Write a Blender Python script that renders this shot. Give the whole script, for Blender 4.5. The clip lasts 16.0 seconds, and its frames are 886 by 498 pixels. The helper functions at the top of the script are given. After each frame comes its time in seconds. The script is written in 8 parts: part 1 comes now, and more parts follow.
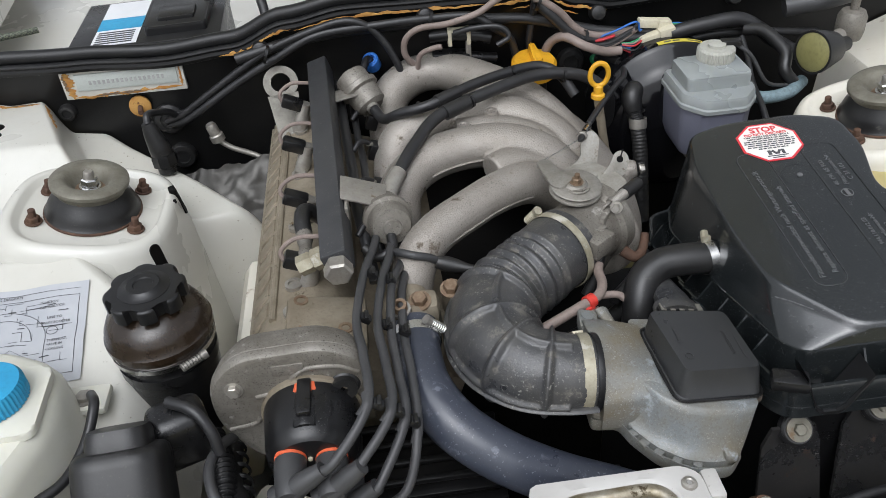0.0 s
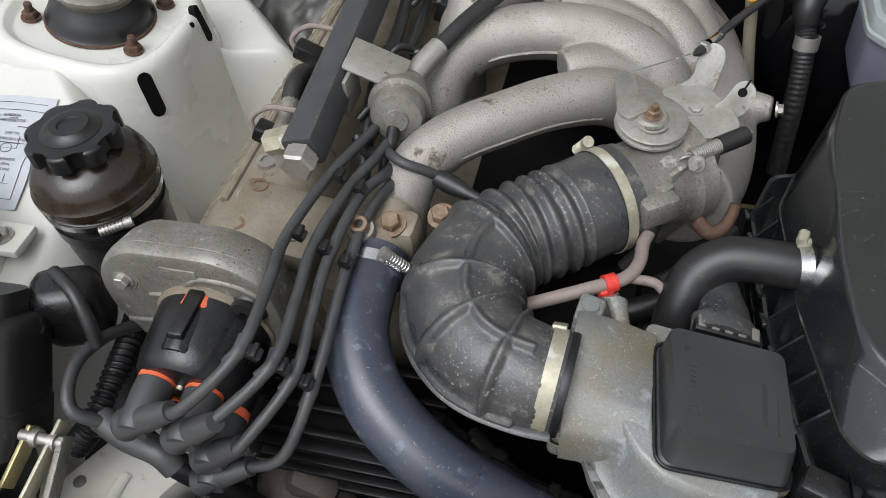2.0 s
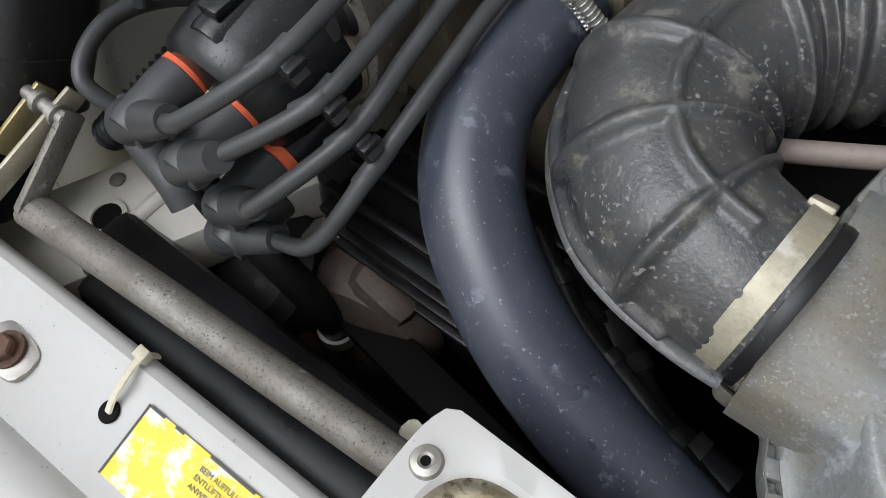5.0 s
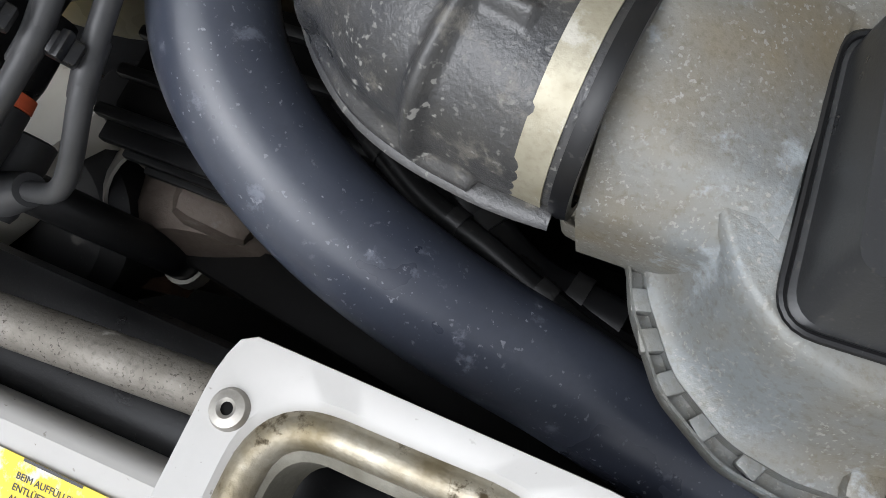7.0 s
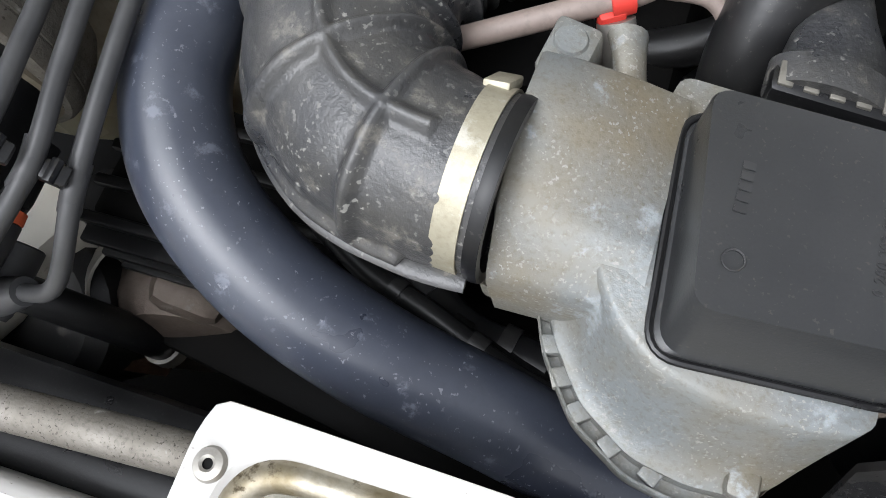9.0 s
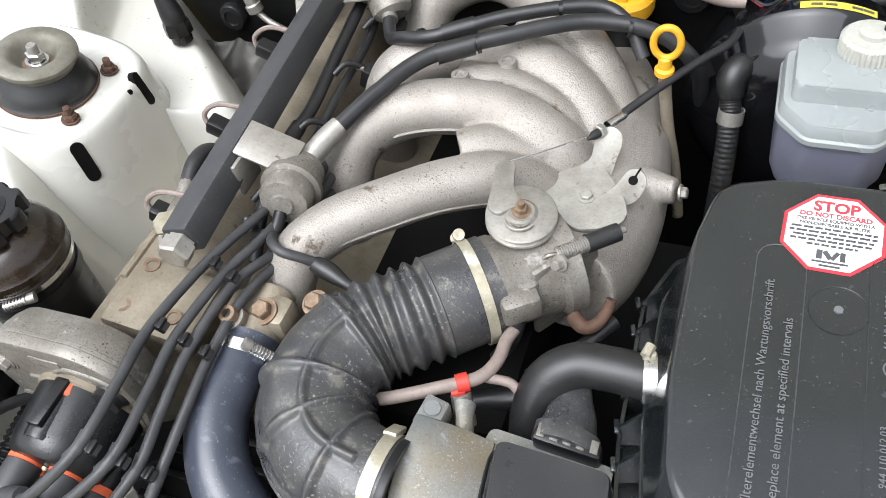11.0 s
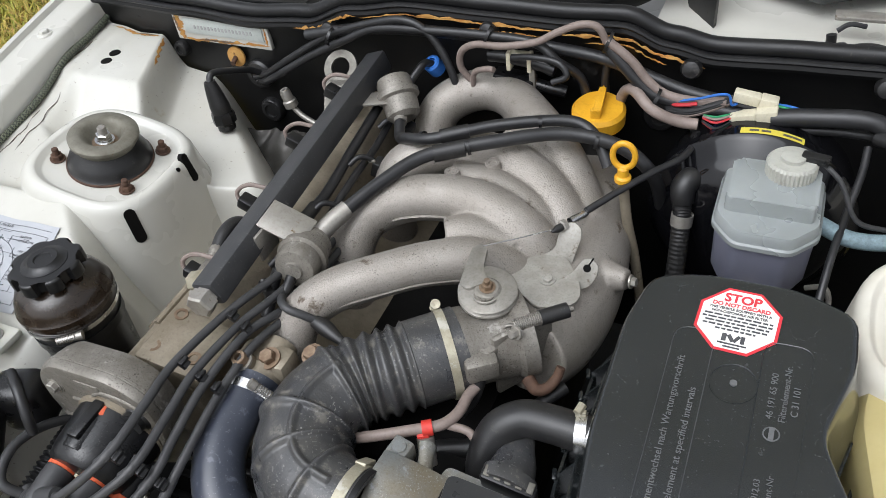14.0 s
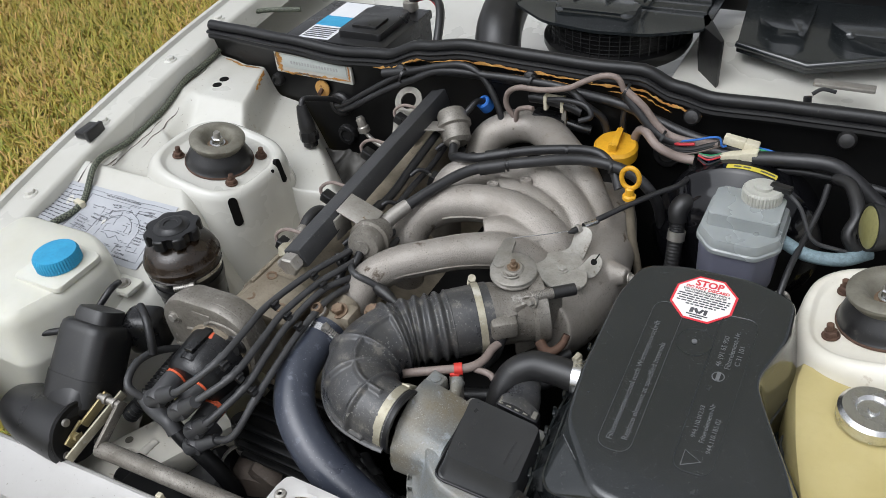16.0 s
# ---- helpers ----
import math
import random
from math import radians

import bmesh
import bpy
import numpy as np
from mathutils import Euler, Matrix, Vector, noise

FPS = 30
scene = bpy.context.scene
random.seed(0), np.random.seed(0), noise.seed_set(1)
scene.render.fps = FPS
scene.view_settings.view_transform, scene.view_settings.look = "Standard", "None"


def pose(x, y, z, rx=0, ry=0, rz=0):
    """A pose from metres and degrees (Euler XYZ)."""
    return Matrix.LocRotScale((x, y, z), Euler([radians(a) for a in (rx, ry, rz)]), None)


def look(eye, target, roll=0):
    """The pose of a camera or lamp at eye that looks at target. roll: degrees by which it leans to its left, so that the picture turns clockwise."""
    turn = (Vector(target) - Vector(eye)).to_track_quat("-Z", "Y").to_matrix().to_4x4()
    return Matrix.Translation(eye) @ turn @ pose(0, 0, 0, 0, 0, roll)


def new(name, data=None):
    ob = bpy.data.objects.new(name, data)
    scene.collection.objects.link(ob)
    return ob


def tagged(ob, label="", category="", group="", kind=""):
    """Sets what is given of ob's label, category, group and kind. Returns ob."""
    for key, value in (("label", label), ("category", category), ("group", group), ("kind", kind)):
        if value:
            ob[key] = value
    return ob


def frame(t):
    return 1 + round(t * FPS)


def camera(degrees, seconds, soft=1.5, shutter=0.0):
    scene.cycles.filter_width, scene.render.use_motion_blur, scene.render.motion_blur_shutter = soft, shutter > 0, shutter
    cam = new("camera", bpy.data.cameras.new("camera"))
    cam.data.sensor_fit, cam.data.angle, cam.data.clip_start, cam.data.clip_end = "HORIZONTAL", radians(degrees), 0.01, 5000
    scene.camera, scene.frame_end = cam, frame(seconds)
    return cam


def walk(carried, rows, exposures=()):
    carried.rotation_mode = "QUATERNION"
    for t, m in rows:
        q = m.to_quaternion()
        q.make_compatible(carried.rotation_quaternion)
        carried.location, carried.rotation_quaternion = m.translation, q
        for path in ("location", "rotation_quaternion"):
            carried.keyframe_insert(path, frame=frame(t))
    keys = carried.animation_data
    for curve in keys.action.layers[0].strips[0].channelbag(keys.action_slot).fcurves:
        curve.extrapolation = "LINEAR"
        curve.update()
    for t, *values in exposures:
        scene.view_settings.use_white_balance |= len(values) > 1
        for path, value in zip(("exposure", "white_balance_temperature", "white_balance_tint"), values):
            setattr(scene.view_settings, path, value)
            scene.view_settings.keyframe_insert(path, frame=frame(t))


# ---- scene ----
cam = camera(58.7, 16.0, soft=0.6)
PATH = [
    (0, (-0.042, 0.007, 1.378), (0.057, 1.577, 0.144), -5.0),
    (0.5, (0.02, 0.021, 1.368), (-0.003, 1.562, 0.094), -6.4),
    (1, (0.108, 0.034, 1.365), (-0.073, 1.537, 0.059), -7.7),
    (1.5, (0.127, 0.093, 1.342), (-0.152, 1.515, -0.037), -6.7),
    (2, (0.14, 0.214, 1.294), (-0.254, 1.478, -0.205), -5.1),
    (2.5, (0.166, 0.26, 1.246), (-0.427, 1.372, -0.307), -7.5),
    (3, (0.232, 0.297, 1.208), (-0.575, 1.249, -0.355), -7.7),
    (3.5, (0.216, 0.325, 1.163), (-0.619, 1.137, -0.463), -9.1),
    (3.7, (0.196, 0.338, 1.15), (-0.636, 1.096, -0.503), -9.6),
    (6, (0.121, 0.364, 1.067), (-0.544, 0.931, -0.732), -14.9),
    (6.5, (0.154, 0.388, 1.051), (-0.441, 0.889, -0.791), -22.5),
    (7, (0.162, 0.402, 1.028), (-0.378, 0.867, -0.841), -27.3),
    (7.5, (0.167, 0.409, 1.024), (-0.365, 0.858, -0.851), -30.0),
    (8, (0.166, 0.409, 1.026), (-0.347, 0.852, -0.856), -30.7),
    (8.5, (0.169, 0.41, 1.04), (-0.327, 0.888, -0.837), -28.5),
    (9, (0.191, 0.396, 1.078), (-0.331, 1.019, -0.749), -23.2),
    (9.5, (0.216, 0.38, 1.161), (-0.287, 1.156, -0.613), -17.3),
    (10, (0.257, 0.342, 1.237), (-0.319, 1.305, -0.419), -15.2),
    (10.2, (0.27, 0.336, 1.265), (-0.325, 1.347, -0.354), -14.4),
    (12.3, (0.325, 0.323, 1.4), (-0.259, 1.609, -0.016), -8.7),
    (12.5, (0.324, 0.321, 1.404), (-0.258, 1.614, -0.006), -8.6),
    (13, (0.329, 0.315, 1.411), (-0.258, 1.629, 0.022), -8.7),
    (13.5, (0.348, 0.292, 1.417), (-0.279, 1.606, 0.047), -9.3),
    (14, (0.399, 0.257, 1.428), (-0.321, 1.541, 0.074), -9.0),
    (14.5, (0.433, 0.226, 1.447), (-0.362, 1.475, 0.102), -8.9),
    (15, (0.444, 0.178, 1.463), (-0.395, 1.428, 0.146), -9.1),
    (15.5, (0.47, 0.105, 1.488), (-0.379, 1.397, 0.219), -7.7),
    (16, (0.503, 0.05, 1.504), (-0.339, 1.391, 0.282), -6.3),
]
walk(cam, [(t, look(eye, target, roll)) for t, eye, target, roll in PATH], [(0, 0.4, 6250, 11), (1, 0.42, 6250, 11), (2, 0.62, 6250, 11), (3, 0.52, 6250, 11), (3.7, 0.4, 6250, 11), (6, 0.48, 6250, 11), (7, 0.55, 6250, 11), (8, 0.6, 6250, 11), (8.5, 0.7, 6250, 11), (9, 1.05, 6250, 11), (9.5, 1.6, 6250, 11), (10.2, 1.65, 6250, 11), (12.3, 0.65, 6250, 11), (14.5, 0.6, 6250, 11), (16, 0.42, 6250, 11)])

# ---- light ----
world = bpy.data.worlds.new("overcast_sky")
scene.world = world
world.use_nodes = True
_n, _l = world.node_tree.nodes, world.node_tree.links
_sky = _n.new("ShaderNodeTexSky")
_sky.sky_type, _sky.sun_disc = "NISHITA", False
_sky.sun_elevation, _sky.sun_rotation = radians(58), radians(200)
_sky.air_density, _sky.dust_density = 1.0, 4.0
_soft = _n.new("ShaderNodeHueSaturation")
_soft.inputs["Saturation"].default_value = 0.12
_l.new(_sky.outputs[0], _soft.inputs["Color"])
_l.new(_soft.outputs[0], _n["Background"].inputs[0])
_n["Background"].inputs[1].default_value = 0.12
sun = new("sun", bpy.data.lights.new("sun", "SUN"))
sun.data.energy, sun.data.angle, sun.data.color = 1.25, radians(60), (0.93, 0.965, 1.0)
sun.matrix_world = look((-1.0, -1.3, 5.2), (0, 0.8, 0.8))


# ---- materials ----
def surf(name, c1, c2=None, rough=0.5, rough2=None, metal=0.0, scale=12.0, fine=180.0, bump=0.15, dirt=None, dirt_amount=0.0,
         dirt_scale=25.0, dirt_rough=0.9, coat=0.0, spec=0.5, fine_mix=0.35, trans=0.0, sub=0.0, bump_scale=None, dust=None, dust_scale=260.0, dust_amount=0.25):
    """A procedural surface: two scales of colour noise, a fine relief, and patches of dirt with a shape of their own."""
    m = bpy.data.materials.new(name)
    m.use_nodes = True
    n, l = m.node_tree.nodes, m.node_tree.links
    p = n["Principled BSDF"]
    co = n.new("ShaderNodeTexCoord").outputs["Object"]
    c2 = c2 or tuple(0.72 * v for v in c1)

    def tex(sc, det=4.0, rg=0.6):
        t = n.new("ShaderNodeTexNoise")
        t.inputs["Scale"].default_value, t.inputs["Detail"].default_value, t.inputs["Roughness"].default_value = sc, det, rg
        l.new(co, t.inputs["Vector"])
        return t.outputs["Fac"]

    def ramp(fac, a, b):
        r = n.new("ShaderNodeMapRange")
        r.inputs["From Min"].default_value, r.inputs["From Max"].default_value = a, b
        l.new(fac, r.inputs["Value"])
        return r.outputs["Result"]

    def mix(fac, a, b):
        x = n.new("ShaderNodeMix")
        x.data_type = "RGBA"
        for sock, v in ((x.inputs[0], fac), (x.inputs[6], a), (x.inputs[7], b)):
            if hasattr(v, "is_linked") or hasattr(v, "links"):
                l.new(v, sock)
            elif isinstance(v, (int, float)):
                sock.default_value = v
            else:
                sock.default_value = (*v, 1)
        return x.outputs[2]

    big, small = tex(scale), tex(fine, 3.0)
    col = mix(ramp(big, 0.35, 0.68), c1, c2)
    dark = tuple(0.6 * v for v in c2)
    sp = n.new("ShaderNodeMath")
    sp.operation = "MULTIPLY"
    sp.inputs[1].default_value = fine_mix
    l.new(ramp(small, 0.5, 0.78), sp.inputs[0])
    col = mix(sp.outputs[0], col, dark)
    rg = n.new("ShaderNodeMapRange")
    rg.inputs["From Min"].default_value, rg.inputs["From Max"].default_value = 0.3, 0.7
    rg.inputs["To Min"].default_value, rg.inputs["To Max"].default_value = rough, rough if rough2 is None else rough2
    l.new(big, rg.inputs["Value"])
    rgh = rg.outputs["Result"]
    if dirt:
        d = tex(dirt_scale, 6.0, 0.68)
        fac = ramp(d, 0.72 - 0.4 * dirt_amount, 0.80 - 0.4 * dirt_amount)
        col = mix(fac, col, dirt)
        x = n.new("ShaderNodeMix")
        l.new(fac, x.inputs[0])
        l.new(rgh, x.inputs[2])
        x.inputs[3].default_value = dirt_rough
        rgh = x.outputs[0]
    if dust:
        d = ramp(tex(dust_scale, 2.0, 0.55), 0.72 - 0.4 * dust_amount, 0.78 - 0.4 * dust_amount)
        patch = ramp(tex(dust_scale * 0.07, 3.0), 0.38, 0.66)
        both = n.new("ShaderNodeMath")
        both.operation = "MULTIPLY"
        l.new(d, both.inputs[0])
        l.new(patch, both.inputs[1])
        col = mix(both.outputs[0], col, dust)
        x = n.new("ShaderNodeMix")
        l.new(both.outputs[0], x.inputs[0])
        l.new(rgh, x.inputs[2])
        x.inputs[3].default_value = 0.85
        rgh = x.outputs[0]
    l.new(col, p.inputs["Base Color"])
    l.new(rgh, p.inputs["Roughness"])
    p.inputs["Metallic"].default_value = metal
    p.inputs["Specular IOR Level"].default_value = spec
    p.inputs["Coat Weight"].default_value = coat
    p.inputs["Coat Roughness"].default_value = 0.08
    p.inputs["Transmission Weight"].default_value = trans
    if sub:
        p.inputs["Subsurface Weight"].default_value = sub
        p.inputs["Subsurface Radius"].default_value = (0.02, 0.02, 0.015)
    if bump:
        b = n.new("ShaderNodeBump")
        b.inputs["Strength"].default_value, b.inputs["Distance"].default_value = bump, 0.001
        l.new(tex(bump_scale or fine, 4.0), b.inputs["Height"])
        l.new(b.outputs[0], p.inputs["Normal"])
    return m


WHITE = surf("white_paint", (0.585, 0.577, 0.528), (0.55, 0.538, 0.482), 0.22, 0.34, scale=5, fine=60, bump=0.05, bump_scale=14, fine_mix=0.05,
             dirt=(0.50, 0.45, 0.36), dirt_amount=0.10, dirt_scale=18, coat=0.3)
CREAM = surf("aged_white_paint", (0.68, 0.655, 0.58), (0.62, 0.585, 0.49), 0.3, 0.45, scale=8, fine=90, bump=0.05, fine_mix=0.10,
             dirt=(0.30, 0.23, 0.15), dirt_amount=0.22, dirt_scale=22)
BLACKP = surf("black_painted_steel", (0.0055, 0.0055, 0.006), (0.008, 0.0078, 0.0075), 0.30, 0.45, scale=9, fine=120, bump=0.12, bump_scale=35, spec=0.35,
              dirt=(0.017, 0.016, 0.0145), dirt_amount=0.24, dirt_scale=14, dust=(0.03, 0.028, 0.026), dust_scale=300, dust_amount=0.14)
RUBBER = surf("black_rubber", (0.012, 0.012, 0.0125), (0.019, 0.0185, 0.018), 0.30, 0.46, scale=25, fine=250, bump=0.12,
              dirt=(0.07, 0.066, 0.058), dirt_amount=0.22, dirt_scale=40, dust=(0.07, 0.067, 0.06), dust_scale=420, dust_amount=0.18)
SEAL = surf("soft_seal_rubber", (0.008, 0.008, 0.009), (0.013, 0.013, 0.013), 0.3, 0.45, scale=15, fine=200, bump=0.08, spec=0.35,
            dust=(0.05, 0.048, 0.045), dust_scale=260, dust_amount=0.16)
SERVO = surf("gloss_black_enamel", (0.0045, 0.0045, 0.0055), (0.006, 0.006, 0.007), 0.06, 0.12, scale=12, fine=200, bump=0.03, spec=0.4)
BLUEHOSE = surf("smooth_hose_rubber", (0.033, 0.038, 0.054), (0.050, 0.057, 0.076), 0.25, 0.36, scale=14, fine=300, bump=0.08,
                spec=0.6,
                dirt=(0.11, 0.12, 0.15), dirt_amount=0.30, dirt_scale=60, dirt_rough=0.5, dust=(0.25, 0.26, 0.29), dust_scale=360, dust_amount=0.17)
BOOT = surf("weathered_boot_rubber", (0.034, 0.035, 0.038), (0.064, 0.062, 0.058), 0.25, 0.42, scale=30, fine=420, bump=0.45, spec=0.65,
            dirt=(0.125, 0.117, 0.102), dirt_amount=0.36, dirt_scale=60, dirt_rough=0.5, dust=(0.25, 0.245, 0.225), dust_scale=330, dust_amount=0.26)
PLASTIC = surf("black_moulded_plastic", (0.0075, 0.0075, 0.008), (0.011, 0.011, 0.0115), 0.24, 0.38, scale=20, fine=500, bump=0.10,
               dirt=(0.04, 0.04, 0.038), dirt_amount=0.16, dirt_scale=60, dust=(0.05, 0.05, 0.046), dust_scale=520, dust_amount=0.16)
GLOSSBOX = surf("glossy_black_plastic", (0.0115, 0.0140, 0.0150), (0.0165, 0.0190, 0.0200), 0.13, 0.24, scale=10, fine=700, bump=0.07, spec=0.7, coat=0.35,
                dirt=(0.026, 0.028, 0.028), dirt_amount=0.16, dirt_scale=60, dust=(0.06, 0.06, 0.058), dust_scale=520, dust_amount=0.14)
# near-black, low-gloss base puts the shade of deep gaps and holes into colour
DARK = surf("gap_shade_black", (0.003, 0.0029, 0.0028), (0.006, 0.0055, 0.005), 0.55, 0.75, scale=15, fine=120, bump=0.3, spec=0.12)
CASTAL = surf("sandcast_aluminium", (0.345, 0.318, 0.285), (0.265, 0.240, 0.208), 0.42, 0.56, metal=0.4, scale=13, fine=520, bump=0.8, fine_mix=0.6,
              dirt=(0.13, 0.105, 0.08), dirt_amount=0.27, dirt_scale=34, dust=(0.07, 0.06, 0.05), dust_scale=620, dust_amount=0.24)
DULLAL = surf("oxidised_aluminium", (0.25, 0.234, 0.205), (0.15, 0.135, 0.112), 0.44, 0.64, metal=0.4, scale=24, fine=340, bump=0.45, fine_mix=0.55,
              dirt=(0.40, 0.385, 0.35), dirt_amount=0.25, dirt_scale=62, dust=(0.06, 0.052, 0.042), dust_scale=600, dust_amount=0.30)
AFMAL = surf("corroded_alloy", (0.205, 0.220, 0.222), (0.195, 0.158, 0.095), 0.42, 0.60, metal=0.3, scale=12, fine=380, bump=0.35, fine_mix=0.5,
             dirt=(0.33, 0.355, 0.365), dirt_amount=0.30, dirt_scale=36, dirt_rough=0.7, dust=(0.36, 0.35, 0.32), dust_scale=560, dust_amount=0.30)
TAN = surf("oil_stained_casting", (0.31, 0.27, 0.205), (0.21, 0.175, 0.125), 0.5, 0.65, metal=0.4, scale=22, fine=260, bump=0.35,
           dirt=(0.10, 0.08, 0.05), dirt_amount=0.22, dirt_scale=30)
GRIME = surf("oily_brown_casting", (0.13, 0.105, 0.085), (0.085, 0.065, 0.052), 0.55, 0.7, metal=0.3, scale=24, fine=260, bump=0.4,
             dirt=(0.20, 0.18, 0.16), dirt_amount=0.2, dirt_scale=40)
STEEL = surf("dull_zinc_steel", (0.42, 0.40, 0.36), (0.32, 0.30, 0.27), 0.38, 0.5, metal=0.7, scale=40, fine=300, bump=0.1,
             dirt=(0.22, 0.16, 0.09), dirt_amount=0.2, dirt_scale=60)
BRASSY = surf("tarnished_band_metal", (0.42, 0.39, 0.30), (0.30, 0.27, 0.19), 0.4, 0.55, metal=0.4, scale=45, fine=400, bump=0.2,
              dirt=(0.56, 0.54, 0.47), dirt_amount=0.34, dirt_scale=38)
YZINC = surf("yellow_zinc_plate", (0.46, 0.38, 0.19), (0.36, 0.30, 0.16), 0.34, 0.5, metal=0.6, scale=50, fine=300, bump=0.15, dirt=(0.16, 0.13, 0.09), dirt_amount=0.24, dirt_scale=60)
CHROME = surf("bright_clamp_steel", (0.72, 0.72, 0.71), (0.6, 0.6, 0.59), 0.18, 0.3, metal=1.0, scale=60, fine=400, bump=0.03)
CORR = surf("corroded_plate_steel", (0.20, 0.19, 0.155), (0.14, 0.13, 0.10), 0.5, 0.7, metal=0.35, scale=45, fine=350, bump=0.25,
            dirt=(0.16, 0.10, 0.05), dirt_amount=0.25, dirt_scale=50)
RUST = surf("rusty_steel", (0.12, 0.065, 0.04), (0.07, 0.04, 0.028), 0.7, 0.85, scale=60, fine=400, bump=0.4, metal=0.2)
RUSTBR = surf("rust_brown_bolt", (0.25, 0.185, 0.125), (0.17, 0.11, 0.07), 0.4, 0.6, scale=120, fine=500, bump=0.3, metal=0.55)
RUSTY = surf("orange_rust", (0.38, 0.155, 0.03), (0.46, 0.27, 0.075), 0.7, 0.85, scale=60, fine=300, bump=0.4,
             dirt=(0.14, 0.06, 0.02), dirt_amount=0.3, dirt_scale=80)
LIDPL = surf("dull_black_lid_plastic", (0.026, 0.027, 0.028), (0.036, 0.0365, 0.037), 0.27, 0.40, scale=14, fine=700, bump=0.10,
             dirt=(0.045, 0.044, 0.042), dirt_amount=0.2, dirt_scale=70, dust=(0.08, 0.075, 0.065), dust_scale=520, dust_amount=0.18)
DUSTAL = surf("dusty_grey_bracket_steel", (0.37, 0.355, 0.32), (0.27, 0.255, 0.22), 0.45, 0.6, metal=0.3, scale=40, fine=420, bump=0.3, fine_mix=0.5, dirt=(0.16, 0.125, 0.09), dirt_amount=0.22, dirt_scale=55)
STAINAL = surf("stained_bare_metal", (0.40, 0.37, 0.30), (0.20, 0.165, 0.10), 0.32, 0.5, metal=0.65, scale=55, fine=300, bump=0.3, dirt=(0.09, 0.07, 0.04), dirt_amount=0.36, dirt_scale=70)
# white paint with a lowered base, offsetting too much light on the front panels
SLAMW = surf("light_dimmed_white_paint", (0.475, 0.465, 0.445), (0.435, 0.42, 0.395), 0.28, 0.42, scale=7, fine=120, bump=0.05, bump_scale=20, fine_mix=0.08,
             dirt=(0.33, 0.29, 0.22), dirt_amount=0.10, dirt_scale=30, dust=(0.12, 0.09, 0.06), dust_scale=300, dust_amount=0.06)
OLIVE = surf("yellowed_olive_plastic", (0.25, 0.235, 0.095), (0.19, 0.175, 0.065), 0.32, 0.45, scale=25, fine=200, bump=0.06, dirt=(0.12, 0.10, 0.05), dirt_amount=0.2)
# black base lifted to stand in for light that misses the filter bracket
WORNBLK = surf("lightened_scratched_steel", (0.020, 0.020, 0.021), (0.032, 0.030, 0.028), 0.22, 0.38, scale=22, fine=200, bump=0.2, bump_scale=50, dirt=(0.10, 0.055, 0.035), dirt_amount=0.2, dirt_scale=35, dust=(0.09, 0.085, 0.08), dust_scale=420, dust_amount=0.18)
EMBOSS = surf("faint_moulding_line", (0.055, 0.057, 0.058), (0.04, 0.042, 0.043), 0.3, 0.45, scale=90, fine=400, bump=0.1)
WHEELST = surf("dull_grey_steel", (0.31, 0.295, 0.265), (0.22, 0.205, 0.175), 0.42, 0.56, metal=0.5, scale=50, fine=400, bump=0.2, dirt=(0.12, 0.08, 0.05), dirt_amount=0.15, dirt_scale=60)
STAMP = surf("faint_stamped_marks", (0.34, 0.34, 0.33), (0.42, 0.42, 0.41), 0.5, 0.6, scale=90, fine=400, bump=0.0)
GREYCAP = surf("aged_white_cap", (0.42, 0.42, 0.375), (0.37, 0.365, 0.32), 0.35, 0.5, scale=30, fine=200, bump=0.05, sub=0.1)
LABELGREY = surf("weathered_label_paper", (0.37, 0.385, 0.41), (0.43, 0.44, 0.46), 0.45, 0.6, scale=20, fine=120, bump=0.1, fine_mix=0.05)
WINGW = surf("dusty_white_paint", (0.575, 0.567, 0.518), (0.525, 0.513, 0.455), 0.26, 0.4, scale=6, fine=90, bump=0.06, bump_scale=18, fine_mix=0.06,
             dirt=(0.46, 0.41, 0.32), dirt_amount=0.13, dirt_scale=24, coat=0.2, dust=(0.16, 0.13, 0.09), dust_scale=170, dust_amount=0.1)
GRIMEAL = surf("grimy_band_metal", (0.22, 0.21, 0.18), (0.15, 0.14, 0.12), 0.5, 0.65, metal=0.4, scale=60, fine=300, bump=0.3, dirt=(0.34, 0.33, 0.30), dirt_amount=0.2, dirt_scale=90)
LIDMARK = surf("faint_moulded_lettering", (0.028, 0.028, 0.029), (0.04, 0.04, 0.04), 0.3, 0.45, scale=60, fine=400, bump=0.0)
BROWNPL = surf("dark_brown_plastic", (0.030, 0.019, 0.011), (0.018, 0.012, 0.008), 0.2, 0.32, scale=20, fine=400, bump=0.06, coat=0.2)
MILKY = surf("milky_tank_plastic", (0.64, 0.635, 0.56), (0.58, 0.57, 0.485), 0.4, 0.5, scale=7, fine=100, bump=0.06, fine_mix=0.06, sub=0.25)
YELLOWED = surf("yellowed_tank_plastic", (0.50, 0.425, 0.20), (0.42, 0.345, 0.14), 0.36, 0.45, scale=7, fine=120, bump=0.06, fine_mix=0.08, sub=0.25)
RESERV = surf("translucent_reservoir", (0.37, 0.395, 0.39), (0.31, 0.335, 0.33), 0.22, 0.32, scale=8, fine=120, bump=0.05, fine_mix=0.05, sub=0.2, trans=0.25)
FLUID = surf("fluid_filled_plastic", (0.17, 0.175, 0.22), (0.14, 0.14, 0.19), 0.3, 0.4, scale=8, fine=120, bump=0.05, fine_mix=0.1, sub=0.2)
BLUECAP = surf("blue_plastic", (0.03, 0.32, 0.55), (0.025, 0.27, 0.48), 0.4, 0.5, scale=30, fine=200, bump=0.08)
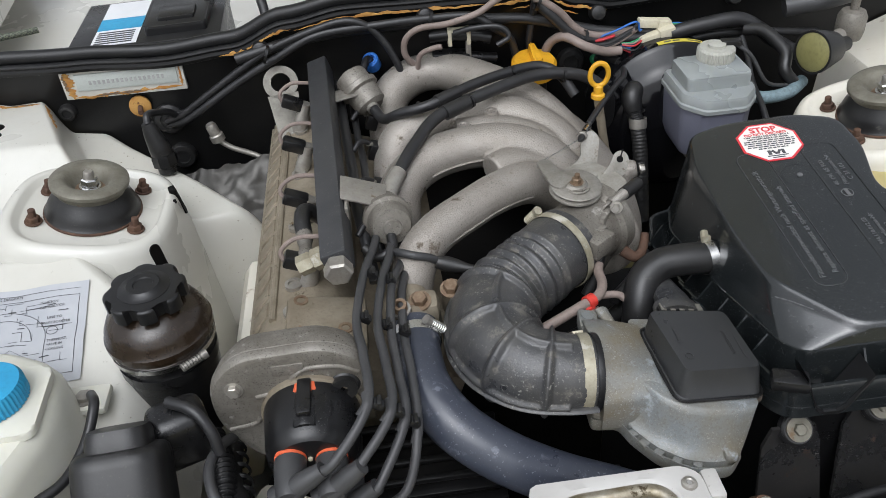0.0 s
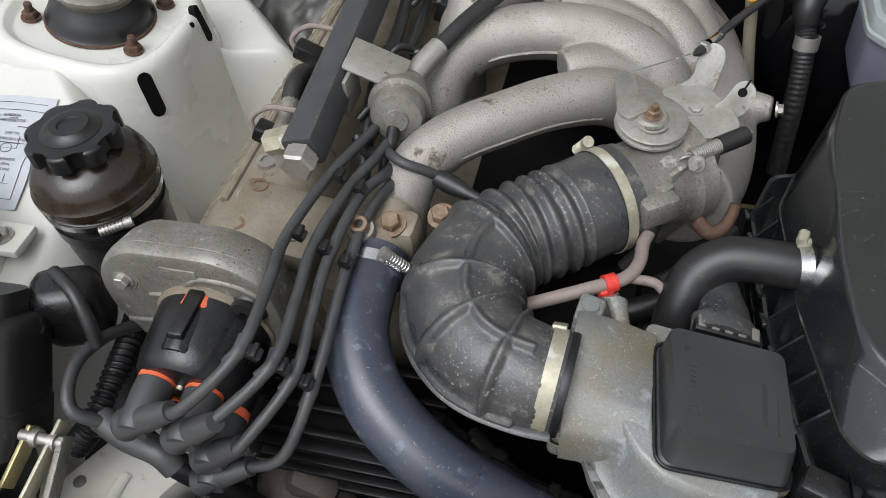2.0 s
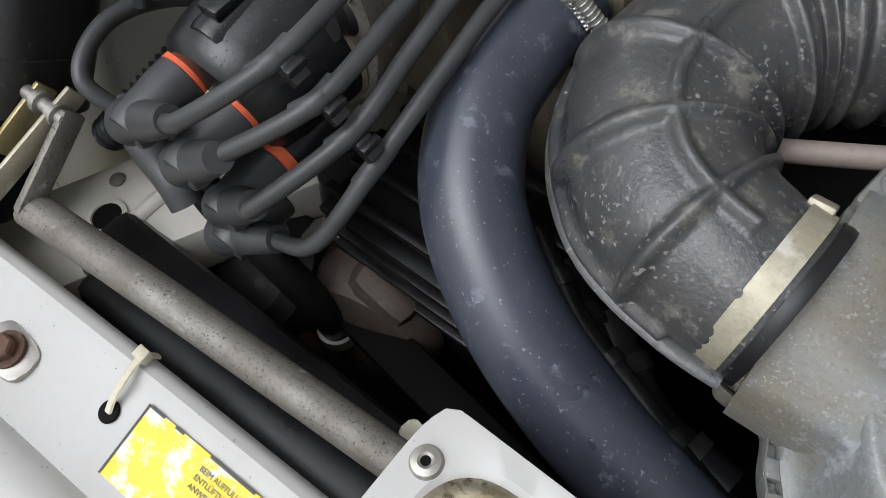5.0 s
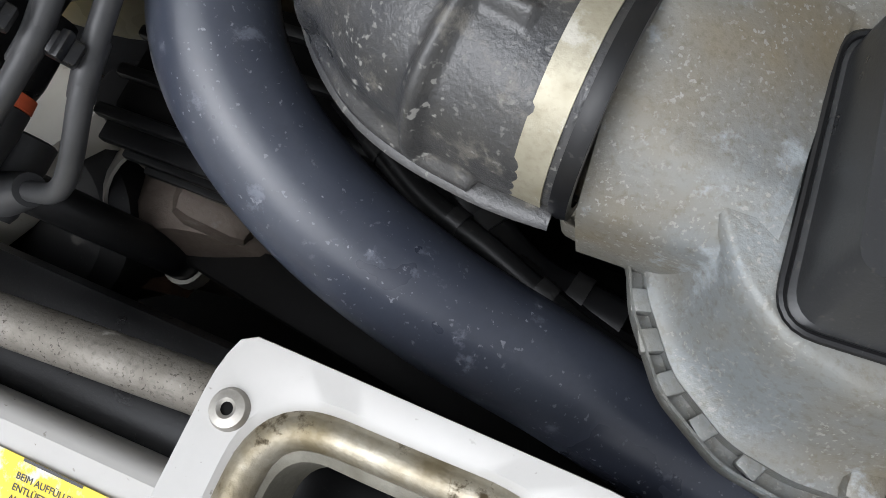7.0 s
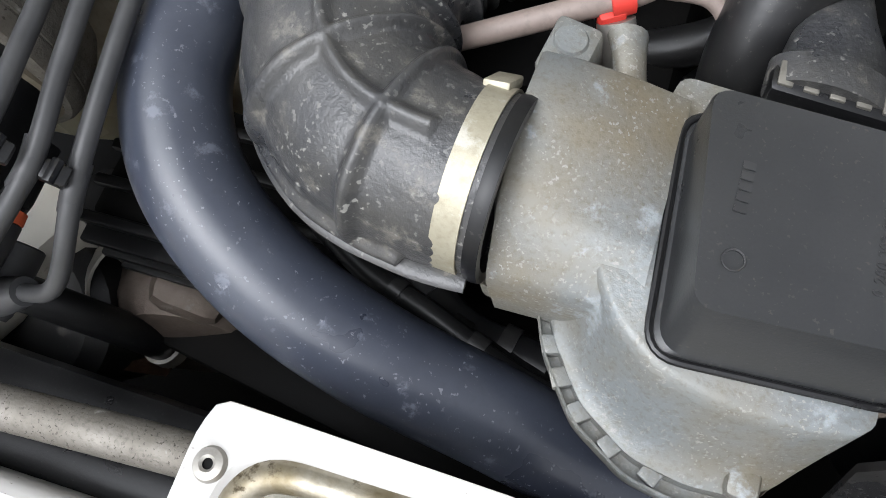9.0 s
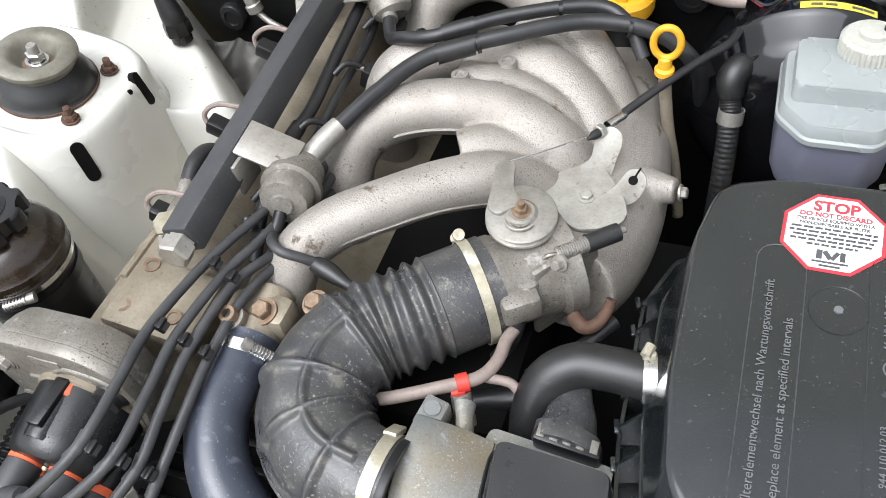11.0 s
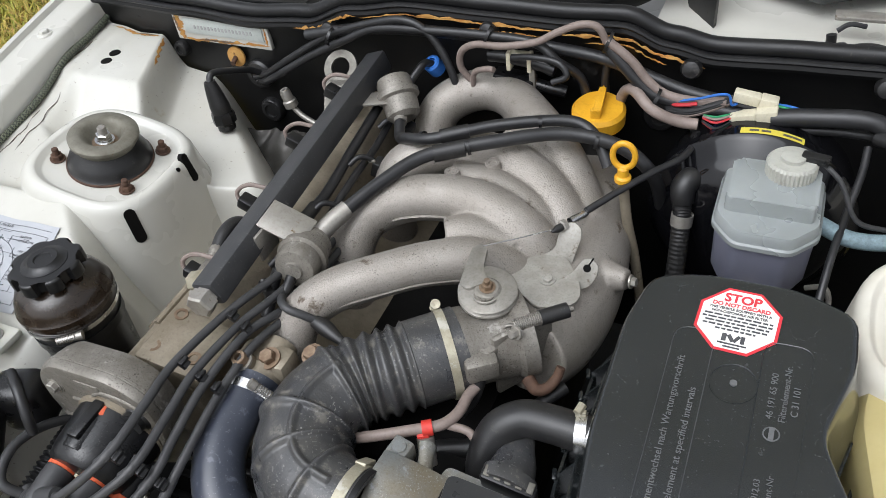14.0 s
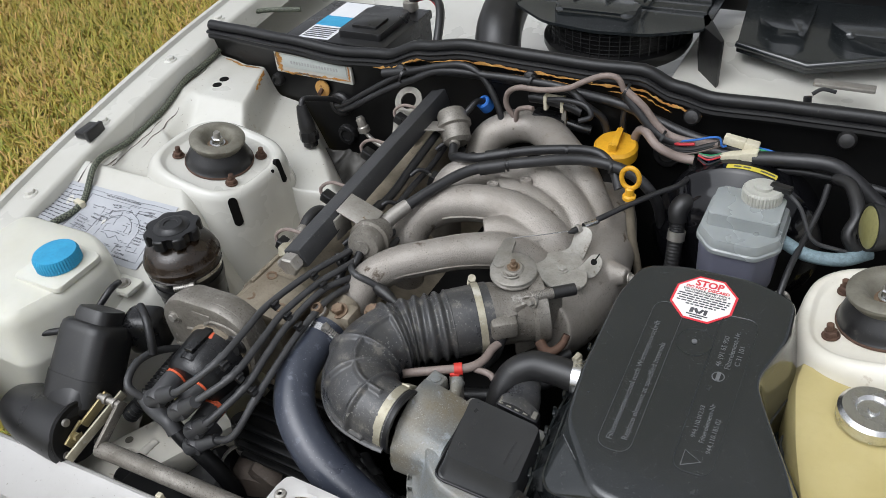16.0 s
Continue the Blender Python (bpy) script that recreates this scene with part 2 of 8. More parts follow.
YELLOW = surf("yellow_plastic", (0.70, 0.37, 0.02), (0.62, 0.31, 0.015), 0.4, 0.5, scale=30, fine=200, bump=0.08,
              dirt=(0.35, 0.16, 0.01), dirt_amount=0.1, dirt_scale=60)
RED = surf("red_plastic", (0.62, 0.045, 0.03), (0.55, 0.035, 0.025), 0.45, 0.55, scale=30, fine=200, bump=0.05)
ORANGE = surf("orange_seal", (0.70, 0.13, 0.05), (0.62, 0.11, 0.04), 0.55, 0.65, scale=30, fine=200, bump=0.05)
PAPER = surf("white_print_paper", (0.72, 0.73, 0.75), (0.66, 0.67, 0.69), 0.5, 0.6, scale=12, fine=200, bump=0.05, fine_mix=0.08)
INK = surf("black_ink", (0.05, 0.05, 0.055), (0.07, 0.07, 0.075), 0.55, 0.6, scale=40, fine=200, bump=0.0)
REDINK = surf("red_ink", (0.62, 0.03, 0.045), (0.58, 0.03, 0.04), 0.4, 0.5, scale=40, fine=200, bump=0.0, fine_mix=0.05)
STICKER = surf("white_sticker", (0.78, 0.77, 0.73), (0.74, 0.73, 0.69), 0.4, 0.5, scale=40, fine=300, bump=0.0, fine_mix=0.05)
YLABEL = surf("yellow_label", (0.78, 0.62, 0.04), (0.74, 0.57, 0.04), 0.45, 0.55, scale=40, fine=300, bump=0.02, fine_mix=0.05,
              dirt=(0.66, 0.65, 0.61), dirt_amount=0.62, dirt_scale=38, dirt_rough=0.5)
PALEYEL = surf("pale_yellow_label", (0.66, 0.56, 0.07), (0.60, 0.50, 0.06), 0.4, 0.5, scale=40, fine=300, bump=0.02, fine_mix=0.1)
MARK = surf("raised_lettering_plastic", (0.13, 0.133, 0.135), (0.09, 0.092, 0.094), 0.35, 0.5, scale=120, fine=500, bump=0.1)
WIRE = surf("black_cable_sheath", (0.016, 0.016, 0.017), (0.024, 0.024, 0.025), 0.32, 0.45, scale=40, fine=300, bump=0.05,
            dirt=(0.07, 0.068, 0.06), dirt_amount=0.14, dirt_scale=50)
LEAD = surf("grey_ignition_lead", (0.036, 0.0365, 0.038), (0.052, 0.052, 0.053), 0.36, 0.5, scale=40, fine=300, bump=0.06,
            dirt=(0.13, 0.125, 0.11), dirt_amount=0.1, dirt_scale=50)
PINKBROWN = surf("faded_brown_tubing", (0.25, 0.20, 0.175), (0.18, 0.14, 0.12), 0.5, 0.6, scale=40, fine=300, bump=0.08)
IVORY = surf("ivory_connector", (0.60, 0.56, 0.43), (0.50, 0.46, 0.34), 0.5, 0.6, scale=40, fine=300, bump=0.08)
BLUEW = surf("blue_wire", (0.03, 0.16, 0.55), None, 0.45, scale=40, bump=0.0)
REDW = surf("red_wire", (0.55, 0.03, 0.04), None, 0.45, scale=40, bump=0.0)
GREENW = surf("green_wire", (0.03, 0.30, 0.12), None, 0.45, scale=40, bump=0.0)
BRAID = surf("braided_sheath", (0.16, 0.18, 0.14), (0.06, 0.065, 0.055), 0.6, 0.75, scale=160, fine=420, bump=0.5)
bn, bl = BRAID.node_tree.nodes, BRAID.node_tree.links
bc = bn.new("ShaderNodeTexChecker")
bc.inputs["Scale"].default_value = 330.0
bc.inputs["Color1"].default_value, bc.inputs["Color2"].default_value = (0.15, 0.165, 0.115, 1), (0.028, 0.032, 0.026, 1)
bl.new(bn.new("ShaderNodeTexCoord").outputs["Object"], bc.inputs["Vector"])
bl.new(bc.outputs["Color"], bn["Principled BSDF"].inputs["Base Color"])
FOIL = surf("crumpled_foil", (0.085, 0.082, 0.075), (0.05, 0.047, 0.042), 0.35, 0.55, metal=0.5, scale=30, fine=90, bump=0.5, bump_scale=60)
RAILP = surf("scuffed_grey_black_paint", (0.030, 0.031, 0.033), (0.045, 0.045, 0.046), 0.4, 0.55, scale=30, fine=300, bump=0.15,
             dirt=(0.16, 0.155, 0.15), dirt_amount=0.14, dirt_scale=70, dust=(0.11, 0.11, 0.105), dust_scale=300, dust_amount=0.2)
VINPLATE = surf("painted_tin_plate", (0.50, 0.53, 0.50), (0.45, 0.48, 0.45), 0.4, 0.5, scale=30, fine=300, bump=0.05)
GRASSY = surf("dry_grass_soil", (0.13, 0.12, 0.035), (0.19, 0.15, 0.06), 0.9, scale=3, fine=70, bump=0.6)


# ---- shape helpers ----
def cr(points, k=8):
    """A smooth line through points (Catmull-Rom)."""
    p = [Vector(q) for q in points]
    p = [2 * p[0] - p[1]] + p + [2 * p[-1] - p[-2]]
    out = []
    for i in range(1, len(p) - 2):
        a, b, c, d = p[i - 1:i + 3]
        for j in range(k):
            s = j / k
            out.append(0.5 * (2 * b + (c - a) * s + (2 * a - 5 * b + 4 * c - d) * s * s + (3 * b - a - 3 * c + d) * s ** 3))
    return out + [p[-2]]


def sweep(bm, pts, radius, n=12, caps=True, flat=None):
    """A tube along pts; radius: a number, or a function of the fraction of the way. flat: height over width."""
    pts = [Vector(q) for q in pts]
    t0 = (pts[1] - pts[0]).normalized()
    side = t0.cross(Vector((0, 0, 1)))
    if side.length < 0.2:
        side = t0.cross(Vector((0, 1, 0)))
    side.normalize()
    rings = []
    for i, q in enumerate(pts):
        t = (pts[min(i + 1, len(pts) - 1)] - pts[max(i - 1, 0)]).normalized()
        side = (side - t * side.dot(t)).normalized()
        up = side.cross(t)
        r = radius(i / (len(pts) - 1)) if callable(radius) else radius
        rings.append([bm.verts.new(q + side * (r * math.cos(2 * math.pi * j / n)) + up * (r * (flat or 1) * math.sin(2 * math.pi * j / n))) for j in range(n)])
    for a, b in zip(rings, rings[1:]):
        for j in range(n):
            bm.faces.new((a[j], a[(j + 1) % n], b[(j + 1) % n], b[j]))
    if caps:
        bm.faces.new(rings[0][::-1])
        bm.faces.new(rings[-1])
    return bm


def tube(points, radius, n=12, k=8, caps=True, flat=None):
    return sweep(bmesh.new(), cr(points, k) if k else points, radius, n, caps, flat)


def lathe(profile, m=Matrix(), n=32, bm=None):
    """Profile of (radius, height) turned about the z axis, then laid by m."""
    bm = bm or bmesh.new()
    rings = []
    for r, z in profile:
        if r < 1e-5:
            rings.append([bm.verts.new(m @ Vector((0, 0, z)))])
        else:
            rings.append([bm.verts.new(m @ Vector((r * math.cos(2 * math.pi * j / n), r * math.sin(2 * math.pi * j / n), z))) for j in range(n)])
    for a, b in zip(rings, rings[1:]):
        for j in range(n):
            q = (j + 1) % n
            if len(a) == 1 and len(b) == 1:
                continue
            if len(a) == 1:
                bm.faces.new((a[0], b[q], b[j]))
            elif len(b) == 1:
                bm.faces.new((a[j], a[q], b[0]))
            else:
                bm.faces.new((a[j], a[q], b[q], b[j]))
    return bm


def box(c, size, bevel=0.002, m=None, bm=None, seg=2):
    """A box with rounded edges; m turns it about its middle."""
    one = bmesh.new()
    bmesh.ops.create_cube(one, size=1)
    bmesh.ops.scale(one, vec=size, verts=one.verts)
    if bevel:
        bmesh.ops.bevel(one, geom=one.edges[:], offset=min(bevel, 0.45 * min(size)), segments=seg, affect="EDGES", profile=0.5)
    one.transform(Matrix.Translation(c) @ (m or Matrix()))
    return join(bm, one)


def join(bm, one):
    if bm is None:
        return one
    me = bpy.data.meshes.new("joined")
    one.to_mesh(me)
    one.free()
    bm.from_mesh(me)
    bpy.data.meshes.remove(me)
    return bm


def loft(rings, caps=True, bm=None):
    """Skins closed rings of equal count."""
    bm = bm or bmesh.new()
    vs = [[bm.verts.new(Vector(q)) for q in r] for r in rings]
    k = len(vs[0])
    for a, b in zip(vs, vs[1:]):
        for j in range(k):
            bm.faces.new((a[j], a[(j + 1) % k], b[(j + 1) % k], b[j]))
    if caps:
        bm.faces.new(vs[0][::-1])
        bm.faces.new(vs[-1])
    return bm


def prism(outline, z0, z1, bevel=0.0, m=None, seg=2, bm=None, top_shift=None):
    """An upright slab on a closed plan outline, counter-clockwise."""
    one = bmesh.new()
    lo = [one.verts.new((*q, z0)) for q in outline]
    hi = [one.verts.new((*(top_shift(q) if top_shift else q), z1)) for q in outline]
    k = len(lo)
    one.faces.new(lo[::-1])
    top = one.faces.new(hi)
    for j in range(k):
        one.faces.new((lo[j], lo[(j + 1) % k], hi[(j + 1) % k], hi[j]))
    if bevel:
        bmesh.ops.bevel(one, geom=[e for e in top.edges], offset=bevel, segments=seg, affect="EDGES", profile=0.5)
    if m is not None:
        one.transform(m)
    return join(bm, one)


def rounded(pts, r, k=5):
    """A plan outline with its corners rounded off."""
    out, n = [], len(pts)
    for i in range(n):
        a, b, c = (Vector(pts[(i + d) % n]) for d in (-1, 0, 1))
        d1, d2 = (a - b), (c - b)
        q = min(r, 0.45 * d1.length, 0.45 * d2.length)
        p1, p2 = b + d1.normalized() * q, b + d2.normalized() * q
        for j in range(k + 1):
            s = j / k
            out.append(tuple((1 - s) ** 2 * p1 + 2 * s * (1 - s) * b + s * s * p2))
    return out


def sheet(fn, nu, nv, thick=0.0, bm=None):
    """A grid surface fn(u, v), u and v from 0 to 1, with an optional thickness downwards."""
    bm = bm or bmesh.new()
    g = [[bm.verts.new(fn(i / nu, j / nv)) for j in range(nv + 1)] for i in range(nu + 1)]
    for i in range(nu):
        for j in range(nv):
            bm.faces.new((g[i][j], g[i + 1][j], g[i + 1][j + 1], g[i][j + 1]))
    if thick:
        bmesh.ops.recalc_face_normals(bm, faces=bm.faces)
        bmesh.ops.solidify(bm, geom=bm.faces[:], thickness=thick)
    return bm


def turn(axis):
    """A turn that lays the z axis along the given way."""
    return Vector(axis).to_track_quat("Z", "Y").to_matrix().to_4x4()


def at(p, axis=(0, 0, 1)):
    return Matrix.Translation(p) @ turn(axis)


def mesh_of(name, bm, material, smooth=38):
    bmesh.ops.recalc_face_normals(bm, faces=bm.faces)
    me = bpy.data.meshes.new(name)
    bm.to_mesh(me)
    bm.free()
    me.materials.append(material)
    if smooth:
        me.shade_smooth()
        me.set_sharp_from_angle(angle=radians(smooth))
    return me


def thing(name, label, category, p=(0, 0, 0), group="", kind=""):
    ob = new(name)
    ob.location, ob.empty_display_size = p, 0.05
    return tagged(ob, label, category, group, kind)


def part(name, bm, material, parent=None, label="", smooth=38):
    """Links a bmesh, given in world coordinates, as one mesh object under a thing or a part."""
    ob = new(name, bm if isinstance(bm, bpy.types.Mesh) else mesh_of(name, bm, material, smooth))
    if parent is not None:
        ob.parent = parent
        ob.matrix_parent_inverse = Matrix() if parent.type == "MESH" else Matrix.Translation(-parent.location)
    return tagged(ob, label)


def solo(name, bm, material, label, category, group="", kind="", smooth=38):
    return tagged(part(name, bm, material, None, label, smooth), "", category, group, kind)


def words(name, text, size, m, material, parent, label="", depth=0.0002, align="LEFT", shear=0.0, bold=0.0):
    """Raised or printed lettering in the built-in font."""
    cu = bpy.data.curves.new("text", "FONT")
    cu.body, cu.size, cu.extrude, cu.align_x, cu.align_y, cu.shear, cu.resolution_u, cu.offset = text, size, depth, align, "CENTER", shear, 3, bold
    tmp = new("text", cu)
    me = bpy.data.meshes.new_from_object(tmp.evaluated_get(bpy.context.evaluated_depsgraph_get()))
    bpy.data.objects.remove(tmp)
    bpy.data.curves.remove(cu)
    me.transform(m)
    me.materials.clear()
    me.materials.append(material)
    return part(name, me, material, parent, label)


def fuse(bm, voxel, rounds=3):
    """Melts overlapping bodies into one smooth casting."""
    bmesh.ops.recalc_face_normals(bm, faces=bm.faces)
    me = bpy.data.meshes.new("raw")
    bm.to_mesh(me)
    bm.free()
    tmp = new("raw", me)
    m = tmp.modifiers.new("melt", "REMESH")
    m.mode, m.voxel_size = "VOXEL", voxel
    m = tmp.modifiers.new("ease", "SMOOTH")
    m.factor, m.iterations = 0.5, rounds
    out = bmesh.new()
    out.from_mesh(bpy.data.meshes.new_from_object(tmp.evaluated_get(bpy.context.evaluated_depsgraph_get())))
    bpy.data.objects.remove(tmp)
    return out


def ribbon(pts, way, width, lift, seed, thick=0.0005):
    """A thin ragged strip along a line: paint lifted by rust, wider and narrower by chance."""
    bm = bmesh.new()
    n = len(pts)
    way, lift = Vector(way).normalized(), Vector(lift).normalized()
    rows = []
    for i, p in enumerate(pts):
        e = min(1.0, 6 * i / n, 6 * (n - 1 - i) / n)
        w0, w1 = (width * max(0.04, e * (0.55 + 0.9 * noise.noise(Vector((i * 0.21, seed * 3.1, k * 7.7))) + 0.5 * noise.noise(Vector((i * 0.9, seed, k * 4.4))))) for k in (0, 1))
        rows.append([bm.verts.new(p - way * w0), bm.verts.new(p - way * w0 * 0.8 + lift * thick), bm.verts.new(p + way * w1 * 0.8 + lift * thick), bm.verts.new(p + way * w1)])
    for a, b in zip(rows, rows[1:]):
        for j in range(3):
            bm.faces.new((a[j], a[j + 1], b[j + 1], b[j]))
    return bm


def hexhead(p, axis, r, h, bm=None):
    return lathe([(0, 0), (r, 0), (r, h * 0.85), (r * 0.86, h), (0, h)], at(p, axis), 6, bm)


def screw(parent, p, axis, r, h, material=None, name="bolt", label=""):
    bm = lathe([(0, -h * 0.2), (r * 1.45, -h * 0.2), (r * 1.45, h * 0.12), (0, h * 0.12)], at(p, axis), 16)
    hexhead(p, axis, r, h, bm)
    return part(name, bm, material or RUST, parent, label, 25)


def clamp(name, c, axis, r, w, label, screw_way=None, material=None, group="hose clamps"):
    """A worm-drive clamp: a band with a screw housing."""
    th = thing(name, label, "clamp", c, group)
    part("band", lathe([(r, -w / 2), (r + 0.0012, -w / 2), (r + 0.0012, w / 2), (r, w / 2), (r, -w / 2)], at(c, axis), 40), material or CHROME, th)
    if screw_way is not None:
        a = Vector(axis).normalized()
        s = Vector(screw_way)
        s = (s - a * s.dot(a)).normalized()
        q = Vector(c) + s * (r + 0.004)
        way = a.cross(s)
        bm = lathe([(0, -0.011), (0.0042, -0.011), (0.0042, 0.011), (0, 0.011)], at(q, way), 14)
        part("housing", bm, material or STEEL, th)
        bm = bmesh.new()
        for k in range(7):
            lathe([(0.0040, -0.0007), (0.0050, 0), (0.0040, 0.0007)], at(q + way * (-0.0090 + 0.003 * k), way), 14, bm)
        part("worm_thread", bm, material or CHROME, th)
        part("screw", lathe([(0, 0), (0.0052, 0), (0.0052, 0.006), (0.002, 0.0062), (0, 0.005)], at(q + way * 0.011, way), 12), material or STEEL, th)
    return th


# ---- ground and car body ----
GROUND = 0.05
CX = 0.09          # the car's middle line
FW = 1.14          # front face of the firewall
tagged(part("ground", sheet(lambda u, v: (-90 + 180 * u, -90 + 180 * v, GROUND), 8, 8), GRASSY), "worn lawn with yellowing grass round the car", "ground", "", "structure")


FENDER = [(-0.05, -0.42, 0.818), (0.10, -0.481, 0.826), (0.25, -0.546, 0.834), (0.40, -0.606, 0.842), (0.55, -0.660, 0.851), (0.69, -0.690, 0.868), (0.816, -0.698, 0.891), (0.937, -0.704, 0.912),
          (1.066, -0.717, 0.927), (1.204, -0.738, 0.935), (1.343, -0.755, 0.942), (1.62, -0.775, 0.956), (2.1, -0.800, 0.975)]


def fender_at(y, k):
    for a, b in zip(FENDER, FENDER[1:]):
        if y <= b[0]:
            return a[k] + (b[k] - a[k]) * max(0.0, (y - a[0]) / (b[0] - a[0]))
    return FENDER[-1][k]


def fender_x(y):
    return sum(fender_at(y + d, 1) for d in (-0.06, -0.03, 0, 0.03, 0.06)) / 5


def fender_z(y):
    return sum(fender_at(y + d, 2) for d in (-0.06, -0.03, 0, 0.03, 0.06)) / 5


def ledge_drop(y):
    s = max(0.0, min(1.0, (y - 0.5) / 0.4))
    return 0.026 + 0.034 * s * s * (3 - 2 * s)


def fender_side(sign):
    """The wing's upper edge: outer skin, bolted ledge, and the step down to the inner wing."""
    def row(y):
        x, z = fender_x(y), fender_z(y)
        prof = [(x - 0.085, z - 0.34), (x - 0.075, z - 0.16), (x - 0.052, z - 0.06), (x - 0.024, z - 0.014), (x, z), (x + 0.006, z - 0.002),
                (x + 0.009, z - 0.010), (x + 0.014, z - 0.012), (x + 0.052, z - 0.014), (x + 0.058, z - 0.017), (x + 0.061, z - 0.022), (x + 0.063, z - ledge_drop(y) - 0.006)]
        return [Vector((q if sign < 0 else 2 * CX - q, y, zz)) for q, zz in prof]
    ys = [0.10 + 0.06 * i for i in range(32)]
    rows = [row(y) for y in ys]
    bm = bmesh.new()
    vs = [[bm.verts.new(q) for q in r] for r in rows]
    for a, b in zip(vs, vs[1:]):
        for j in range(len(a) - 1):
            bm.faces.new((a[j], a[j + 1], b[j + 1], b[j]))
    return bm


def shelf_z(y):
    return 0.795 + 0.06 * (y - 0.75) if y < 1.0 else 0.81


def shelf_at(x, y):
    """Height of the left inner wing."""
    xa = fender_x(y) + 0.058
    s = max(0.0, min(1.0, (x - xa) / 0.20))
    top = fender_z(y) - ledge_drop(y)
    return top + (shelf_z(y) - top) * (3 * s * s - 2 * s ** 3)


def smax(a, b, k=0.014):
    h = max(k - abs(a - b), 0.0) / k
    return max(a, b) + h * h * k / 4


def arch_x(y):
    """Right-hand edge of the left inner wing, where it drops towards the engine."""
    knots = [(0.0, -0.362), (0.70, -0.362), (0.75, -0.405), (0.86, -0.405), (0.915, -0.262), (0.93, -0.258), (1.0, -0.322), (1.1, -0.43), (1.2, -0.52)]
    for (a, p), (b, q) in zip(knots, knots[1:]):
        if y <= b:
            return p + (q - p) * (y - a) / (b - a)
    return knots[-1][1]


def inner_z(x, y):
    """Height of the left inner wing with the apron before the tower and the box section behind it."""
    edge = arch_x(y)
    z = -smax(-shelf_at(x, y), -(0.806 - 0.13 * max(0.0, x + 0.52) + 1.5 * max(0.0, -0.575 - x) + 2.0 * max(0.0, 0.90 - y)), 0.02)
    if x > -0.74:
        z = smax(z, min(0.780 + 0.38 * (y - 0.56), 0.855 - 1.1 * (y - 0.750)))
    xe = -0.548 + 0.43 * (1.14 - y)
    b = min(0.863, 0.863 - 0.62 * (1.0 - y), 0.863 - 3.2 * (x - xe))
    top = min(0.863, 0.863 - 0.62 * (1.0 - y))
    if b > 0.70:
        b = -smax(-top, -(0.863 - 3.2 * (x - xe)), 0.02)
        z = smax(z, b, 0.03)
    if y < 0.50 and x > -0.60:
        z -= 2.2 * (0.50 - y) * min(1.0, (x + 0.60) / 0.05)
    return -smax(-z, -(0.800 + 0.072 * max(0.0, min(1.0, (0.82 - y) / 0.06)) - 2.6 * (x - edge)), 0.05)


def wing(u, v):
    y = 0.20 + 0.938 * v
    xa = fender_x(y) + 0.058
    x = xa + (arch_x(y) + 0.075 - xa) * u
    z = inner_z(x, y) + 0.0018 * noise.noise(Vector((x * 9, y * 9, 1)))
    z += 0.0045 * max(0.0, 1 - u / 0.20) * noise.noise(Vector((x * 50, y * 20, 5)))
    return Vector((x, y, z))


def shelf(sign):
    def fn(u, v):
        y = 0.20 + 0.94 * v
        xa = fender_x(y) + 0.058
        xb = -0.335 - 0.15 * max(0, min(1, (y - 0.88) / 0.08))
        x = xa + (xb - xa) * u
        z = shelf_at(x, y) + 0.003 * noise.noise(Vector((x * 9, y * 9, 1)))
        if u > 0.92:
            z -= 0.25 * (u - 0.92) / 0.08
        return Vector((x if sign < 0 else 2 * CX - x, y, z))
    return sheet(fn, 26, 40)


fl = thing("fender_left", "white painted front wing edge with a bolted ledge", "car fender", (-0.75, 0.8, 0.5), kind="structure")
part("skin", fender_side(-1), WHITE, fl)
part("inner_wing", sheet(wing, 120, 200), WINGW, fl, "dusty white inner wing with cracked sealer", 60)
for y0, y1, off in ((0.62, 0.80, 0.072), (0.78, 0.92, 0.082), (0.93, 1.08, 0.070), (0.84, 0.98, 0.096)):
    crack = []
    for k in range(16):
        y = y0 + (y1 - y0) * k / 15
        x = fender_x(y) + off + 0.006 * noise.noise(Vector((y * 40, off * 90, 1)))
        crack.append(Vector((x, y, inner_z(x, y) + 0.0002)))
    part("sealer_crack", sweep(bmesh.new(), crack, lambda s, o=off: 0.0003 + 0.0005 * abs(math.sin(17 * s + 60 * o)), 6), GRIME, fl, "dark crack in the seam sealer")
fr = thing("fender_right", "white painted front wing edge", "car fender", (0.93, 0.8, 0.5), kind="structure")
part("skin", fender_side(1), WHITE, fr)
part("inner_wing", shelf(1), CREAM, fr, "dusty white inner wing")
for y in (0.645, 0.832, 1.028, 1.20):
    x, z = fender_x(y) + 0.034, fender_z(y) - 0.012
    part("bolt", hexhead((x, y, z - 0.002), (0, 0, 1), 0.008, 0.008, lathe([(0, 0), (0.013, 0), (0.011, 0.003), (0, 0.003)], at((x, y, z - 0.002)), 16)), WHITE, fl)
bm = box((-0.668, 0.800, fender_z(0.80) - 0.008), (0.026, 0.042, 0.012), 0.003, Matrix.Rotation(radians(8), 4, "Z"))
box((-0.648, 0.797, fender_z(0.80) - 0.005), (0.008, 0.042, 0.02), 0.002, Matrix.Rotation(radians(8), 4, "Z"), bm)
solo("rubber_buffer", bm, RUBBER, "small black rubber buffer clipped to the wing ledge", "buffer")


